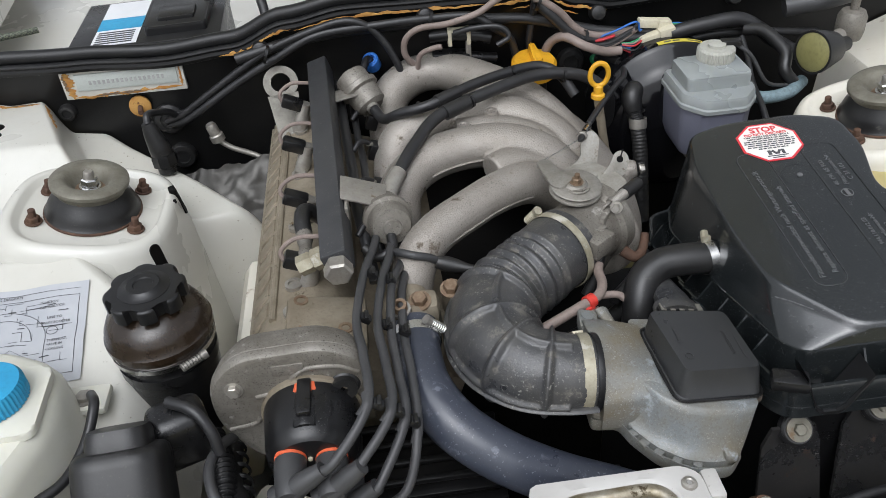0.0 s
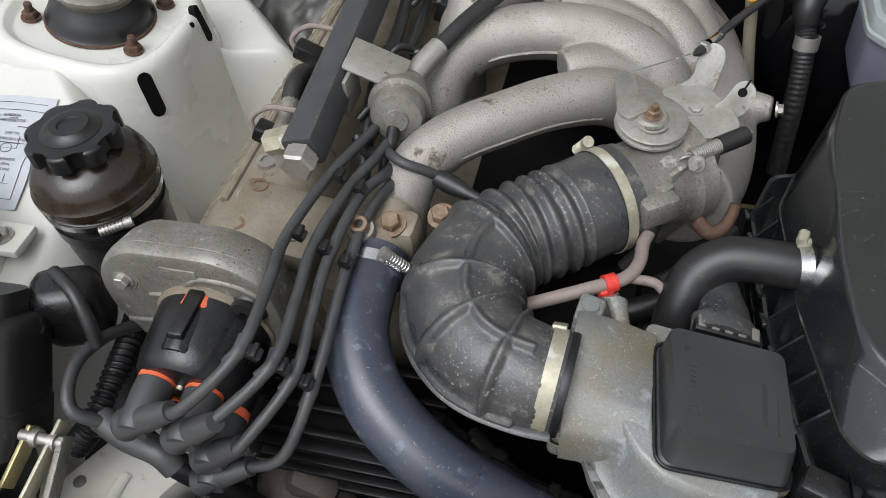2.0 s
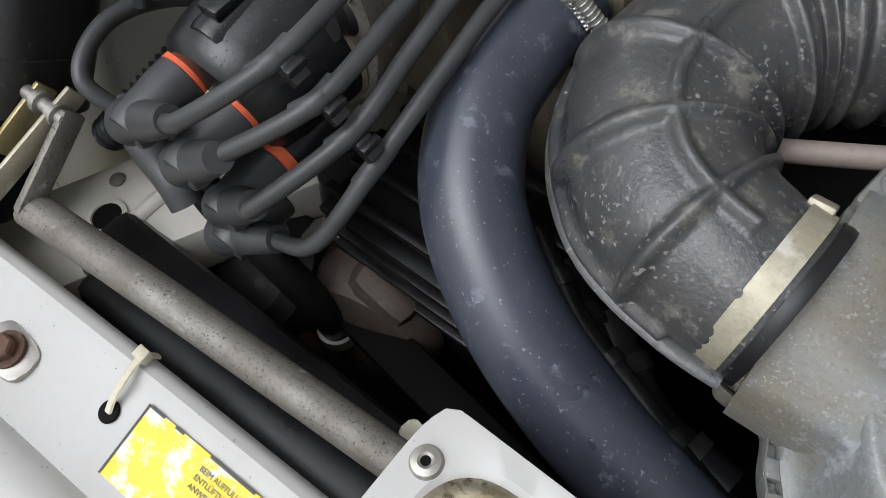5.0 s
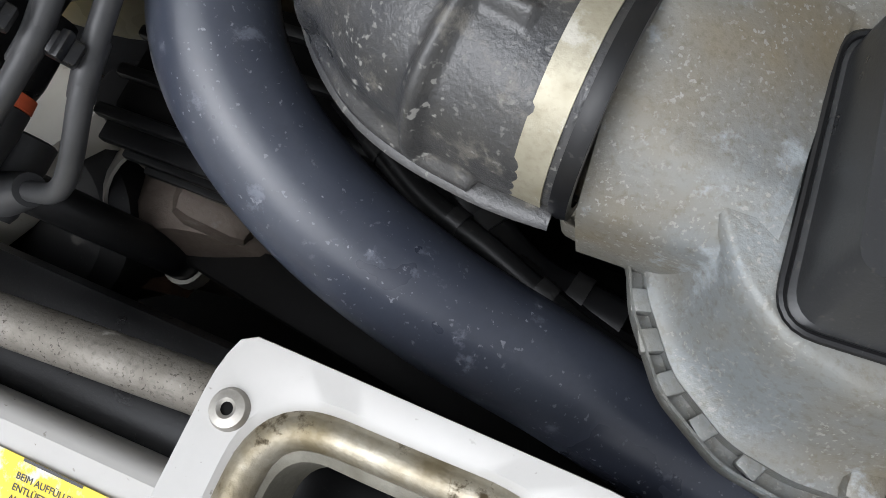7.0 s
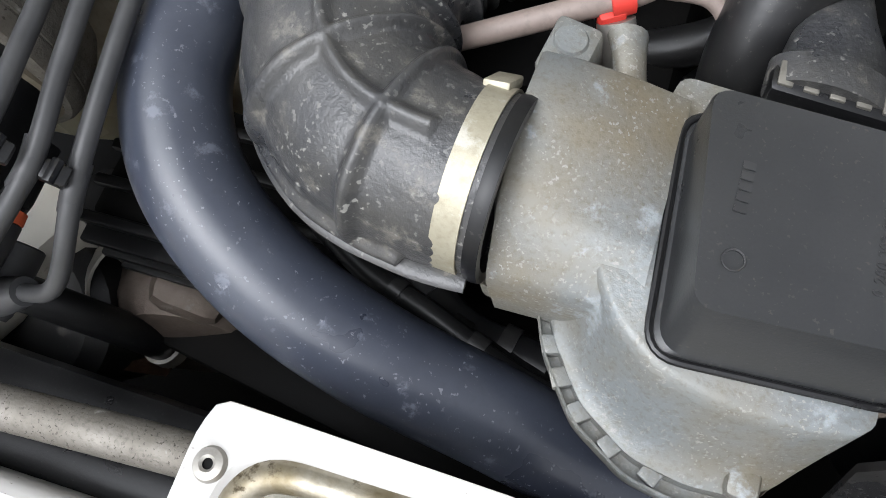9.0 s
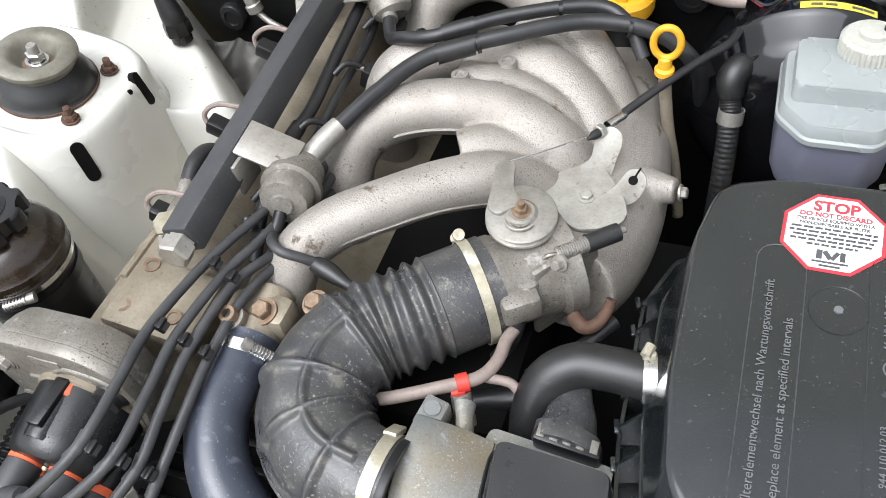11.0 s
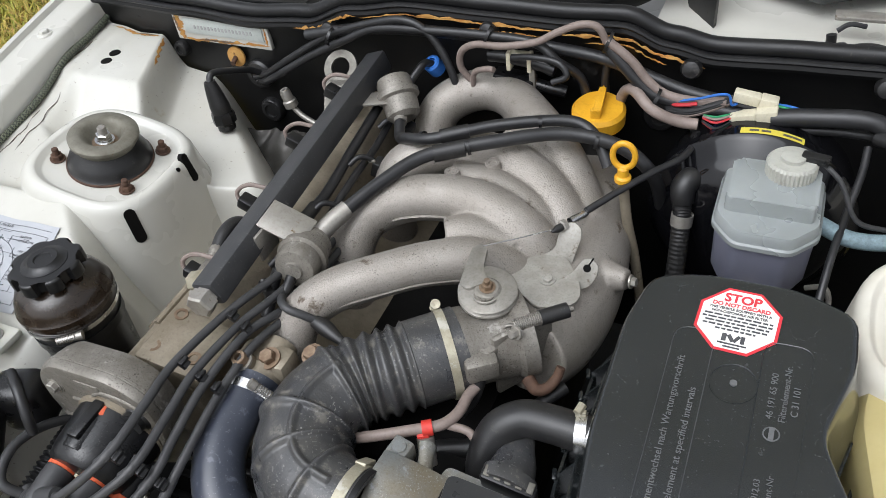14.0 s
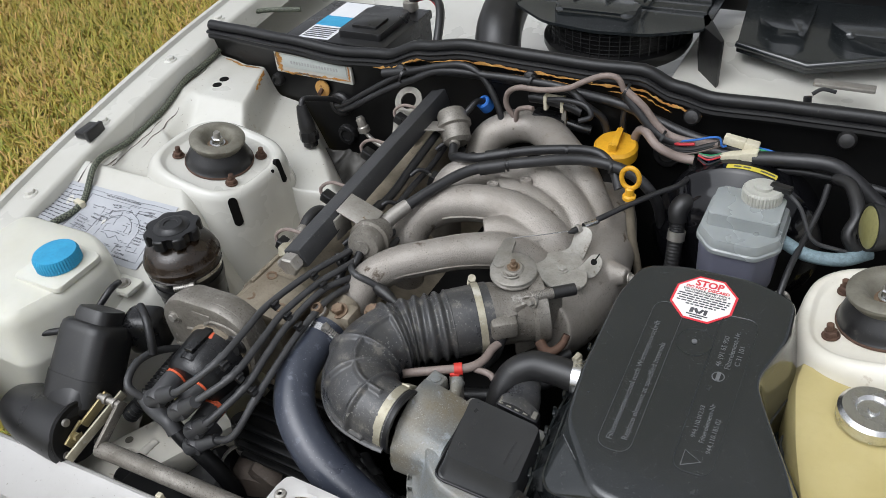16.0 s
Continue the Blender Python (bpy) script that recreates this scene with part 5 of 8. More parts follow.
cm = rounded([(0.197, 0.475), (0.2845, 0.4835), (0.2785, 0.574), (0.1895, 0.571)], 0.012, 6)
lid = part("lid", loft([lv([Vector((*q, 0)) for q in cb], 0.792), lv([Vector((*q, 0)) for q in cb], 0.7965), lv([Vector((*q, 0)) for q in cm], 0.7985), lv([Vector((*q, 0)) for q in ct], 0.823),
                        [Vector((0.238 + (q[0] - 0.238) * 0.975, 0.526 + (q[1] - 0.526) * 0.975, 0.826)) for q in ct]]), LIDPL, afm, "black plastic meter lid")
part("lid_rim", sweep(bmesh.new(), [Vector((*q, 0.7975)) for q in cb + cb[:2]], 0.0016, 8), PLASTIC, lid, "thin raised rim of the lid")
part("lid_seal", loft([lv([Vector((0.236 + (q[0] - 0.236) * 1.03, 0.53 + (q[1] - 0.53) * 1.03, 0)) for q in cb], z) for z in (0.789, 0.7925)]), GRIME, lid, "dusty seal under the lid")
cn = thing("connector_plug", "black ribbed rubber connector boot on the air flow meter", "connector", (0.235, 0.605, 0.79))
part("boot", loft([[Vector((0.238 + w * math.cos(a), y, 0.800 + 0.62 * w * math.sin(a) + 0.10 * (y - 0.59))) for a in [2 * math.pi * k / 28 for k in range(28)]] for w, y in ((0.0255, 0.590), (0.025, 0.603), (0.0215, 0.606), (0.019, 0.618), (0.013, 0.632), (0.010, 0.642))]), BOOT, cn)
part("shell", box((0.240, 0.592, 0.800), (0.052, 0.014, 0.020), 0.004), PLASTIC, cn)
for k in range(5):
    part("latch_rib", box((0.220 + 0.010 * k, 0.5935, 0.8100), (0.006, 0.011, 0.002), 0.0006), GRIMEAL, cn)

# air filter box
ab = thing("air_filter_box", "glossy black plastic air filter housing with raised lettering", "air filter housing", (0.40, 0.62, 0.6))
top = [(0.310, 0.556), (0.362, 0.487), (0.470, 0.476), (0.556, 0.492), (0.526, 0.57), (0.494, 0.632), (0.477, 0.668), (0.496, 0.735), (0.494, 0.793), (0.446, 0.813), (0.36, 0.815), (0.316, 0.803), (0.303, 0.747), (0.302, 0.63)]
bot = [(0.306, 0.505), (0.318, 0.488), (0.47, 0.474), (0.565, 0.488), (0.545, 0.56), (0.515, 0.63), (0.497, 0.668), (0.515, 0.748), (0.51, 0.80), (0.445, 0.818), (0.355, 0.82), (0.305, 0.808), (0.286, 0.75), (0.290, 0.62)]
tr, br_ = rounded(top, 0.016, 4), rounded(bot, 0.010, 4)
topz = lambda x, y: 0.874 + 0.10 * (y - 0.7) + 0.05 * (x - 0.4)
cT = Vector((0.40, 0.65, 0))


skirt_z = lambda x, y: 0.820 + 0.10 * (x - 0.315) - 0.16 * (y - 0.504)


def box_ring(f, dz, grow=0.0, low=0.0):
    """A ring of the housing: f from lid edge to skirt in plan, low from the lid's plane to the skirt's."""
    out = []
    for a, b in zip(tr, br_):
        q = Vector((*a, 0)).lerp(Vector((*b, 0)), f)
        q = cT + (q - cT) * (1 + grow)
        z = topz(q.x, q.y)
        out.append(Vector((q.x, q.y, z + (skirt_z(q.x, q.y) - z) * low + dz)))
    return out


part("cover", loft([box_ring(1.0, 0, 0, 1.0), box_ring(0.9, 0, 0, 0.93), box_ring(0.45, 0, 0, 0.5), box_ring(0.12, -0.004, 0, 0.16), box_ring(0.03, -0.0055), box_ring(0.0, -0.0032, -0.006), box_ring(0.0, -0.0013, -0.018), box_ring(0.0, -0.0003, -0.034), box_ring(0.0, 0.0, -0.055), box_ring(0.0, 0.0, -0.4)]), GLOSSBOX, ab, "", 60)
part("skirt", loft([box_ring(1.0, -0.075, 0, 1), box_ring(1.0, -0.0008, 0.008, 1), box_ring(1.0, 0.0014, 0.008, 1), box_ring(0.96, 0.0014, 0, 1)], caps=False), GLOSSBOX, ab)
part("pocket_floor", loft([box_ring(1.0, -0.066, 0, 1), box_ring(1.0, -0.066, 0.155, 1), box_ring(1.0, -0.052, 0.155, 1), box_ring(1.0, -0.052, 0, 1)], caps=False), GLOSSBOX, ab)
part("outer_rail", loft([box_ring(1.0, -0.055, 0.150, 1), box_ring(1.0, -0.026, 0.158, 1), box_ring(1.0, -0.0235, 0.155, 1), box_ring(1.0, -0.0235, 0.128, 1), box_ring(1.0, -0.026, 0.125, 1), box_ring(1.0, -0.055, 0.125, 1)], caps=False), GLOSSBOX, ab)
part("base", loft([box_ring(0.9, -0.25, 0, 1), box_ring(1.0, -0.06, 0, 1)]), PLASTIC, ab)


def web(p, out_way, w, name):
    """A thin web between the skirt and the outer rail, with a rounded head on the rail."""
    d = Vector((*out_way, 0)).normalized()
    z = skirt_z(p[0], p[1])
    a = Vector((p[0], p[1], 0))
    side = Vector((-d.y, d.x, 0)) * 0.0011
    tri = [a + Vector((0, 0, z - 0.001)), a + Vector((0, 0, z - 0.060)), a + d * w + Vector((0, 0, z - 0.060)), a + d * w + Vector((0, 0, z - 0.023))]
    bm = loft([[q - side for q in tri], [q + side for q in tri]])
    part(name, bm, GLOSSBOX, ab, "", 20)
    e = a + d * (w + 0.002) + Vector((0, 0, z - 0.0235))
    part("rail_head", box(e, (0.0045, 0.012, 0.005), 0.0012, Matrix.Rotation(math.atan2(d.y, d.x), 4, "Z")), GLOSSBOX, ab)


for i in range(8):
    y = 0.527 + 0.0345 * i
    x = 0.3055 - 0.134 * (y - 0.505) if y < 0.62 else 0.290 - 0.046 * (y - 0.62)
    web((x, y), (-1, -0.25), 0.017, "side_web")
for i in range(7):
    x = 0.372 + 0.028 * i
    web((x, 0.4885 - 0.092 * (x - 0.318)), (0, -1), 0.017, "front_web")
# the clip pocket at the front corner
zc = skirt_z(0.325, 0.488) + 0.040
U_ = [(-0.030, 0.0), (-0.014, -0.040), (-0.006, -0.047), (0.006, -0.047), (0.014, -0.040), (0.030, 0.0)]
bm = bmesh.new()
inner = [Vector((0.338 + x, 0.4835 - 0.10 * x, zc - 0.042 + z)) for x, z in U_]
outer = [q + Vector((0.002, -0.026, -0.004)) for q in inner]
vs = [[bm.verts.new(q) for q in r] for r in (inner, outer, [q + Vector((0, -0.0005, -0.004)) for q in outer], [q + Vector((0, 0, -0.004)) for q in inner])]
for a, b in zip(vs, vs[1:]):
    for j in range(len(a) - 1):
        bm.faces.new((a[j], a[j + 1], b[j + 1], b[j]))
part("clip_pocket", bm, PLASTIC, ab)
part("corner_block", box((0.300, 0.472, zc - 0.058), (0.034, 0.020, 0.013), 0.003, Matrix.Rotation(radians(-20), 4, "Z")), PLASTIC, ab)
part("corner_block", box((0.336, 0.468, zc - 0.090), (0.030, 0.014, 0.020), 0.004, Matrix.Rotation(radians(-8), 4, "Z")), PLASTIC, ab)
screw(ab, (0.349, 0.470, zc - 0.082), (0, -0.3, 1), 0.004, 0.003, BRASSY, "screw")
part("torn_edge", tube([(0.312, 0.548, topz(0.312, 0.548) - 0.012), (0.322, 0.535, topz(0.32, 0.535) - 0.008), (0.338, 0.518, topz(0.338, 0.518) - 0.006), (0.356, 0.502, topz(0.356, 0.502) - 0.005)], lambda s: 0.0003 + 0.0005 * abs(math.sin(23 * s)), 6, 8), MARK, ab)

# breather elbow from the box
el = thing("breather_hose", "smooth black rubber elbow hose with a bright clamp", "hose", (0.24, 0.62, 0.78))
part("hose", tube([(0.307, 0.656, 0.813), (0.290, 0.651, 0.814), (0.262, 0.651, 0.815), (0.234, 0.650, 0.812), (0.213, 0.638, 0.800), (0.205, 0.620, 0.775), (0.204, 0.610, 0.735), (0.204, 0.61, 0.68)], 0.0178, 28, 10), RUBBER, el)
part("end_roll", lathe([(0.0183, -0.003), (0.0194, 0.0), (0.0183, 0.003)], at((0.303, 0.6545, 0.8132), (1, 0.3, 0)), 30), RUBBER, el)
bc_ = clamp("hose_clamp", (0.289, 0.651, 0.814), (1, 0.15, 0), 0.0184, 0.010, "bright steel clamp on the breather hose", None)

bm = box((0.2870, 0.657, 0.8350), (0.010, 0.005, 0.007), 0.001, Matrix.Rotation(radians(10), 4, "Z"))
lathe([(0, -0.006), (0.0042, -0.005), (0.0042, 0.005), (0, 0.006)], at((0.2855, 0.659, 0.8385), (0.3, 1, 0.2)), 8, bm)
part("ear", bm, BRASSY, bc_, "whitish clamp screw")

# upper radiator hose and the water outlet
rh = thing("radiator_hose", "thick blue-black rubber radiator hose with scuff marks", "radiator hose", (0.05, 0.48, 0.7))
part("hose", tube([(-0.042, 0.612, 0.802), (-0.0415, 0.575, 0.798), (-0.036, 0.534, 0.792), (-0.014, 0.497, 0.778), (0.027, 0.470, 0.756), (0.08, 0.455, 0.729), (0.14, 0.448, 0.699), (0.20, 0.438, 0.668), (0.27, 0.42, 0.635)],
                  lambda s: 0.0242 + 0.0015 * min(1, s * 3), 36, 12), BLUEHOSE, rh)
part("cuff", tube([(-0.0422, 0.615, 0.8008), (-0.0420, 0.590, 0.796)], 0.0262, 36, 4), BLUEHOSE, rh, "swollen end of the hose under its clamp")
clamp("hose_clamp", (-0.042, 0.600, 0.798), (0, -1, -0.2), 0.0268, 0.010, "bright worm-drive clamp on the radiator hose", (0.75, 0, 0.62))
wo = thing("water_outlet", "tan corroded coolant outlet with two hex bolts", "coolant outlet", (-0.043, 0.63, 0.76))
part("spigot", lathe([(0.020, -0.03), (0.020, 0.0), (0.0235, 0.004), (0.0235, 0.03), (0, 0.03)], at((-0.042, 0.632, 0.80), (0, -1, -0.15)), 28), TAN, wo)
part("flange", box((-0.042, 0.637, 0.802), (0.062, 0.034, 0.040), 0.010), TAN, wo)
for q, kind in (((-0.053, 0.616, 0.827), "cap"), ((-0.032, 0.631, 0.821), "hex"), ((0.004, 0.655, 0.812), "hex")):
    ax = Vector((-0.05, -0.30, 1))
    part("boss", lathe([(0.0125, -0.035), (0.0112, -0.004), (0.0112, 0.0), (0, 0.0)], at(q, ax), 20), TAN, wo)
    if kind == "hex":
        screw(wo, Vector(q) + Vector((0, 0, 0.001)), ax, 0.0085, 0.009, RUSTBR)
    else:
        part("cap_screw", lathe([(0, 0.004), (0.0042, 0.004), (0.0042, 0.011), (0.0072, 0.011), (0.0078, 0.010), (0.0078, 0), (0, 0)], at(q, ax), 20), RUSTBR, wo)
        part("washer", lathe([(0.0075, 0.0022), (0.0108, 0.0022), (0.0112, 0)], at(q, ax), 20), STEEL, wo)


# ---- round the bay ----
# power steering reservoir
ps = thing("steering_reservoir", "dark brown steering fluid reservoir with a black lobed cap", "fluid reservoir", (-0.300, 0.627, 0.70))
M = at((-0.300, 0.627, 0.0))
part("bottle", lathe([(0, 0.815), (0.050, 0.815), (0.0515, 0.826), (0.0515, 0.832), (0.0545, 0.8345), (0.0545, 0.8405), (0.0525, 0.843), (0.0515, 0.850), (0.046, 0.8605), (0.036, 0.868), (0.028, 0.871), (0.028, 0.875), (0, 0.875)], M, 48), BROWNPL, ps)
part("lower_bottle", lathe([(0, 0.70), (0.042, 0.70), (0.045, 0.715), (0.0495, 0.812), (0.0505, 0.818), (0.0, 0.818)], M, 48), PLASTIC, ps, "black lower half of the bottle")
part("strap", lathe([(0.0490, 0.796), (0.0508, 0.796), (0.0512, 0.808), (0.0494, 0.808)], M, 40), PLASTIC, ps)
bm = lathe([(0, 0.894), (0.009, 0.894), (0.010, 0.8955), (0.016, 0.8955), (0.018, 0.893), (0.0255, 0.891), (0.027, 0.884), (0.027, 0.873), (0, 0.873)], M, 40)
pc = part("cap", bm, PLASTIC, ps, "black cap with eight lobes")
star = []
for k in range(8):
    for r, t in ((0.0305, -0.39), (0.0320, -0.27), (0.0385, -0.22), (0.0400, -0.12), (0.0403, 0.0), (0.0400, 0.12), (0.0385, 0.22), (0.0320, 0.27)):
        a = 2 * math.pi * k / 8 + 0.2 + t
        star.append((-0.300 + r * math.cos(a), 0.627 + r * math.sin(a)))
part("lobed_rim", prism(star, 0.8745, 0.8905, 0.0030, seg=3), PLASTIC, pc, "scalloped grip rim")
clamp("hose_clamp", (-0.300, 0.627, 0.823), (0, 0, 1), 0.0520, 0.0055, "steel band clamp round the brown reservoir", (0.6, -0.75, 0))

# washer tank
wt = thing("washer_tank", "milky white washer fluid tank with a blue cap", "washer tank", (-0.46, 0.50, 0.6))
o1 = rounded([(-0.60, 0.40), (-0.395, 0.405), (-0.365, 0.50), (-0.375, 0.575), (-0.44, 0.607), (-0.60, 0.60)], 0.025, 5)
W = [Vector((*q, 0)) for q in o1]
cW = Vector((-0.47, 0.50, 0))
gr = lambda s, z: [Vector((cW.x + (q.x - cW.x) * s, cW.y + (q.y - cW.y) * s, z + 0.10 * (q.x + 0.42) * -0.2)) for q in W]
part("tank", loft([gr(0.96, 0.55), gr(1.0, 0.60), gr(1.0, 0.77), gr(1.02, 0.775), gr(1.02, 0.782), gr(1.0, 0.787), gr(0.98, 0.84), gr(0.94, 0.853), gr(0.86, 0.860), gr(0.5, 0.861)]), MILKY, wt)
part("neck_plate", prism(rounded([(-0.465, 0.475), (-0.375, 0.478), (-0.378, 0.56), (-0.462, 0.565)], 0.012), 0.858, 0.866, 0.003), MILKY, wt)
def knurled(cx, cy, profile, teeth, deep):
    """A screw cap whose side is moulded into fine upright ribs."""
    n = teeth * 4
    wave = [deep * (0.5 + 0.5 * math.copysign(1, math.cos(2 * math.pi * j / 4 + 0.4))) for j in range(n)]
    return loft([[Vector((cx + (r + (wave[j] if k else 0)) * math.cos(2 * math.pi * j / n), cy + (r + (wave[j] if k else 0)) * math.sin(2 * math.pi * j / n), z)) for j in range(n)] for r, z, k in profile])


bm = knurled(-0.421, 0.522, [(0.029, 0.866, 0), (0.0302, 0.867, 1), (0.0302, 0.882, 1), (0.0290, 0.886, 0), (0.006, 0.887, 0)], 48, 0.0013)
part("cap", bm, BLUECAP, wt, "bright blue ribbed screw cap")
part("mounting_ear", box((-0.372, 0.570, 0.802), (0.045, 0.035, 0.010), 0.004), MILKY, wt)
screw(wt, (-0.372, 0.568, 0.808), (0, 0, 1), 0.0075, 0.006, STEEL)

# headlight motor
hm = thing("headlight_motor", "black rubber-capped headlight motor with a gear housing", "headlight motor", (-0.31, 0.45, 0.65))
MX = at((-0.310, 0.452, 0.802), (-0.02, 0.66, 0.75)) @ Matrix.Rotation(radians(4), 4, "Z")
sq = lambda v: math.copysign(abs(v) ** 0.55, v)
B_ = [Vector((0.0385 * sq(math.cos(a)), 0.036 * sq(math.sin(a)), 0)) for a in [2 * math.pi * k / 40 for k in range(40)]]
lay = lambda s, z: [MX @ Vector((q.x * s, q.y * s, z)) for q in B_]
part("cap", loft([lay(1.10, -0.065), lay(1.10, -0.030), lay(1.075, -0.029), lay(1.04, 0.028), lay(1.0, 0.036), lay(0.90, 0.040), lay(0.72, 0.041), lay(0.70, 0.052), lay(0.64, 0.058), lay(0.2, 0.059)]), RUBBER, hm, "matt black rubber motor cap")
part("maker_mark", prism([(-0.010, 0), (0, -0.010), (0.010, 0), (0, 0.010)], 0, 0.0006, m=MX @ at((0.002, -0.0392, -0.004), (0, -1, 0))), RUBBER, hm)
part("gear_housing", loft([[Vector((x, 0.372 + r * 1.25 * math.cos(a), 0.745 + r * math.sin(a))) for a in [2 * math.pi * k / 36 for k in range(36)]] for x, r in ((-0.40, 0.022), (-0.375, 0.030), (-0.345, 0.035), (-0.29, 0.037), (-0.276, 0.037), (-0.274, 0.034))]), PLASTIC, hm)
part("gear_cover", lathe([(0.041, 0), (0.042, 0.003), (0.040, 0.005), (0.014, 0.006), (0.012, 0.012), (0, 0.012)], at((-0.277, 0.372, 0.747), (1, 0.05, 0.1)), 36), BLACKP, hm)
for a in (20, 110, 200, 290):
    part("cover_screw", lathe([(0.005, 0), (0.005, 0.004), (0, 0.0045)], at((-0.272, 0.372 + 0.032 * math.cos(radians(a)), 0.747 + 0.032 * math.sin(radians(a))), (1, 0.05, 0.1)), 12), STEEL, hm)
part("mount_strut", box((-0.305, 0.405, 0.765), (0.070, 0.06, 0.06), 0.02, Matrix.Rotation(radians(40), 4, "X"), seg=3), PLASTIC, hm)
part("side_box", box((-0.272, 0.515, 0.800), (0.055, 0.045, 0.065), 0.014, Matrix.Rotation(radians(20), 4, "Z"), seg=3), PLASTIC, hm)
part("lead", tube([(-0.275, 0.520, 0.838), (-0.250, 0.505, 0.838), (-0.236, 0.492, 0.822), (-0.232, 0.484, 0.80)], 0.0055, 10), WIRE, hm)
solo("tank_hose", tube([(-0.39, 0.44, 0.815), (-0.365, 0.465, 0.812), (-0.352, 0.50, 0.818), (-0.345, 0.53, 0.835), (-0.355, 0.552, 0.828)], 0.0048, 10), WIRE, "thin black hose curving round the washer tank", "hose")

# brake servo and fluid reservoir
bb = thing("brake_booster", "glossy black brake servo with a yellow label", "brake servo", (0.38, 1.05, 0.70))
part("shell", lathe([(0.112, -0.02), (0.116, 0.0), (0.116, 0.030), (0.120, 0.032), (0.120, 0.044), (0.114, 0.048), (0.106, 0.070), (0.085, 0.088), (0.04, 0.096), (0, 0.096)], at((0.385, 1.086, 0.767), (0, -1, 0)), 64), SERVO, bb)
part("vacuum_elbow", tube([(0.330, 1.030, 0.822), (0.318, 1.012, 0.834), (0.311, 1.0, 0.828), (0.313, 0.992, 0.812)], lambda s: 0.012 + 0.003 * math.sin(3 * s), 16), RUBBER, bb)
bh = thing("vacuum_hose", "black ribbed vacuum hose hanging beside the servo", "hose", (0.285, 0.97, 0.7))
part("hose", tube([(0.312, 0.995, 0.815), (0.316, 0.975, 0.79), (0.318, 0.955, 0.74), (0.318, 0.93, 0.66)], lambda s: 0.0108 + 0.0004 * math.sin(190 * s), 14, 40), RUBBER, bh)
part("ferrule", lathe([(0.0128, 0), (0.0128, 0.014), (0.0115, 0.014)], at((0.316, 0.976, 0.793), (0, 0.3, 1)), 20), STEEL, bh)
mr = thing("brake_reservoir", "translucent brake fluid reservoir with a ribbed screw cap", "fluid reservoir", (0.40, 0.955, 0.74))
r1 = rounded([(0.352, 0.922), (0.377, 0.892), (0.434, 0.892), (0.459, 0.922), (0.459, 1.004), (0.352, 1.004)], 0.008, 4)
Rv = [Vector((*q, 0)) for q in r1]
cR = Vector((0.405, 0.958, 0))
rr = lambda s, z: [cR + (q - cR) * s + Vector((0, 0, z)) for q in Rv]
part("lower", loft([rr(0.78, 0.772), rr(0.90, 0.790), rr(0.93, 0.846)]), FLUID, mr, "fluid-darkened lower half", 30)
part("upper", loft([rr(0.97, 0.846), rr(1.0, 0.848), rr(1.0, 0.853), rr(0.97, 0.855), rr(0.955, 0.863), rr(0.925, 0.867), rr(0.5, 0.8675)]), RESERV, mr, "", 30)
part("deck", prism(rounded([(0.362, 0.926), (0.450, 0.926), (0.450, 0.996), (0.362, 0.996)], 0.008), 0.866, 0.886, 0.004), RESERV, mr)
bm = knurled(0.419, 0.982, [(0.0235, 0.884, 0), (0.0245, 0.886, 1), (0.0245, 0.900, 1), (0.0225, 0.903, 0), (0.012, 0.903, 0), (0.012, 0.907, 0), (0.008, 0.908, 0)], 36, 0.0012)
part("cap", bm, GREYCAP, mr, "greyish white ribbed cap")
part("master_cylinder", lathe([(0.018, 0), (0.018, 0.14), (0, 0.145)], at((0.40, 1.02, 0.755), (0, -1, 0)), 24), STEEL, mr)

# coolant tank
co = thing("coolant_tank", "yellowed plastic coolant expansion tank with a steel cap", "coolant tank", (0.62, 0.62, 0.6))
o2 = rounded([(0.52, 0.645), (0.555, 0.50), (0.78, 0.50), (0.78, 0.80), (0.56, 0.80), (0.512, 0.79), (0.505, 0.74)], 0.025, 5)
Cv = [Vector((*q, 0)) for q in o2]
cC = Vector((0.64, 0.65, 0))
cg = lambda s, z: [cC + (q - cC) * s + Vector((0, 0, z)) for q in Cv]
part("tank", loft([cg(0.97, 0.55), cg(1.0, 0.60), cg(1.0, 0.795), cg(0.99, 0.812), cg(0.95, 0.824), cg(0.88, 0.828), cg(0.4, 0.829)]), YELLOWED, co)
part("neck", lathe([(0.028, 0.82), (0.030, 0.825), (0.030, 0.832), (0.026, 0.834), (0, 0.834)], at((0.588, 0.70, 0)), 36), MILKY, co)
part("cap", lathe([(0.033, 0.832), (0.034, 0.834), (0.034, 0.846), (0.030, 0.850), (0.018, 0.850), (0.015, 0.846), (0.006, 0.846), (0.005, 0.849), (0, 0.849)], at((0.588, 0.70, 0)), 44), CHROME, co, "bright pressed steel pressure cap")

# oil filler and dipstick
oc_ = thing("oil_filler", "orange-yellow oil filler cap on its black neck", "oil filler", (0.18, 1.09, 0.75))
part("neck", tube([(0.17, 1.03, 0.70), (0.18, 1.07, 0.78), (0.186, 1.09, 0.845)], 0.021, 18), RUBBER, oc_)
part("cap", lathe([(0.031, 0), (0.034, 0.003), (0.034, 0.020), (0.030, 0.025), (0, 0.026)], at((0.186, 1.091, 0.840), (0.05, -0.12, 1)), 36), YELLOW, oc_, "orange-yellow screw cap")
part("grip", prism(rounded([(-0.024, -0.007), (0.026, -0.004), (0.026, 0.004), (-0.024, 0.007)], 0.004), 0.022, 0.038, 0.004, m=at((0.186, 1.091, 0.840), (0.05, -0.12, 1)) @ Matrix.Rotation(radians(70), 4, "Z")), YELLOW, oc_)
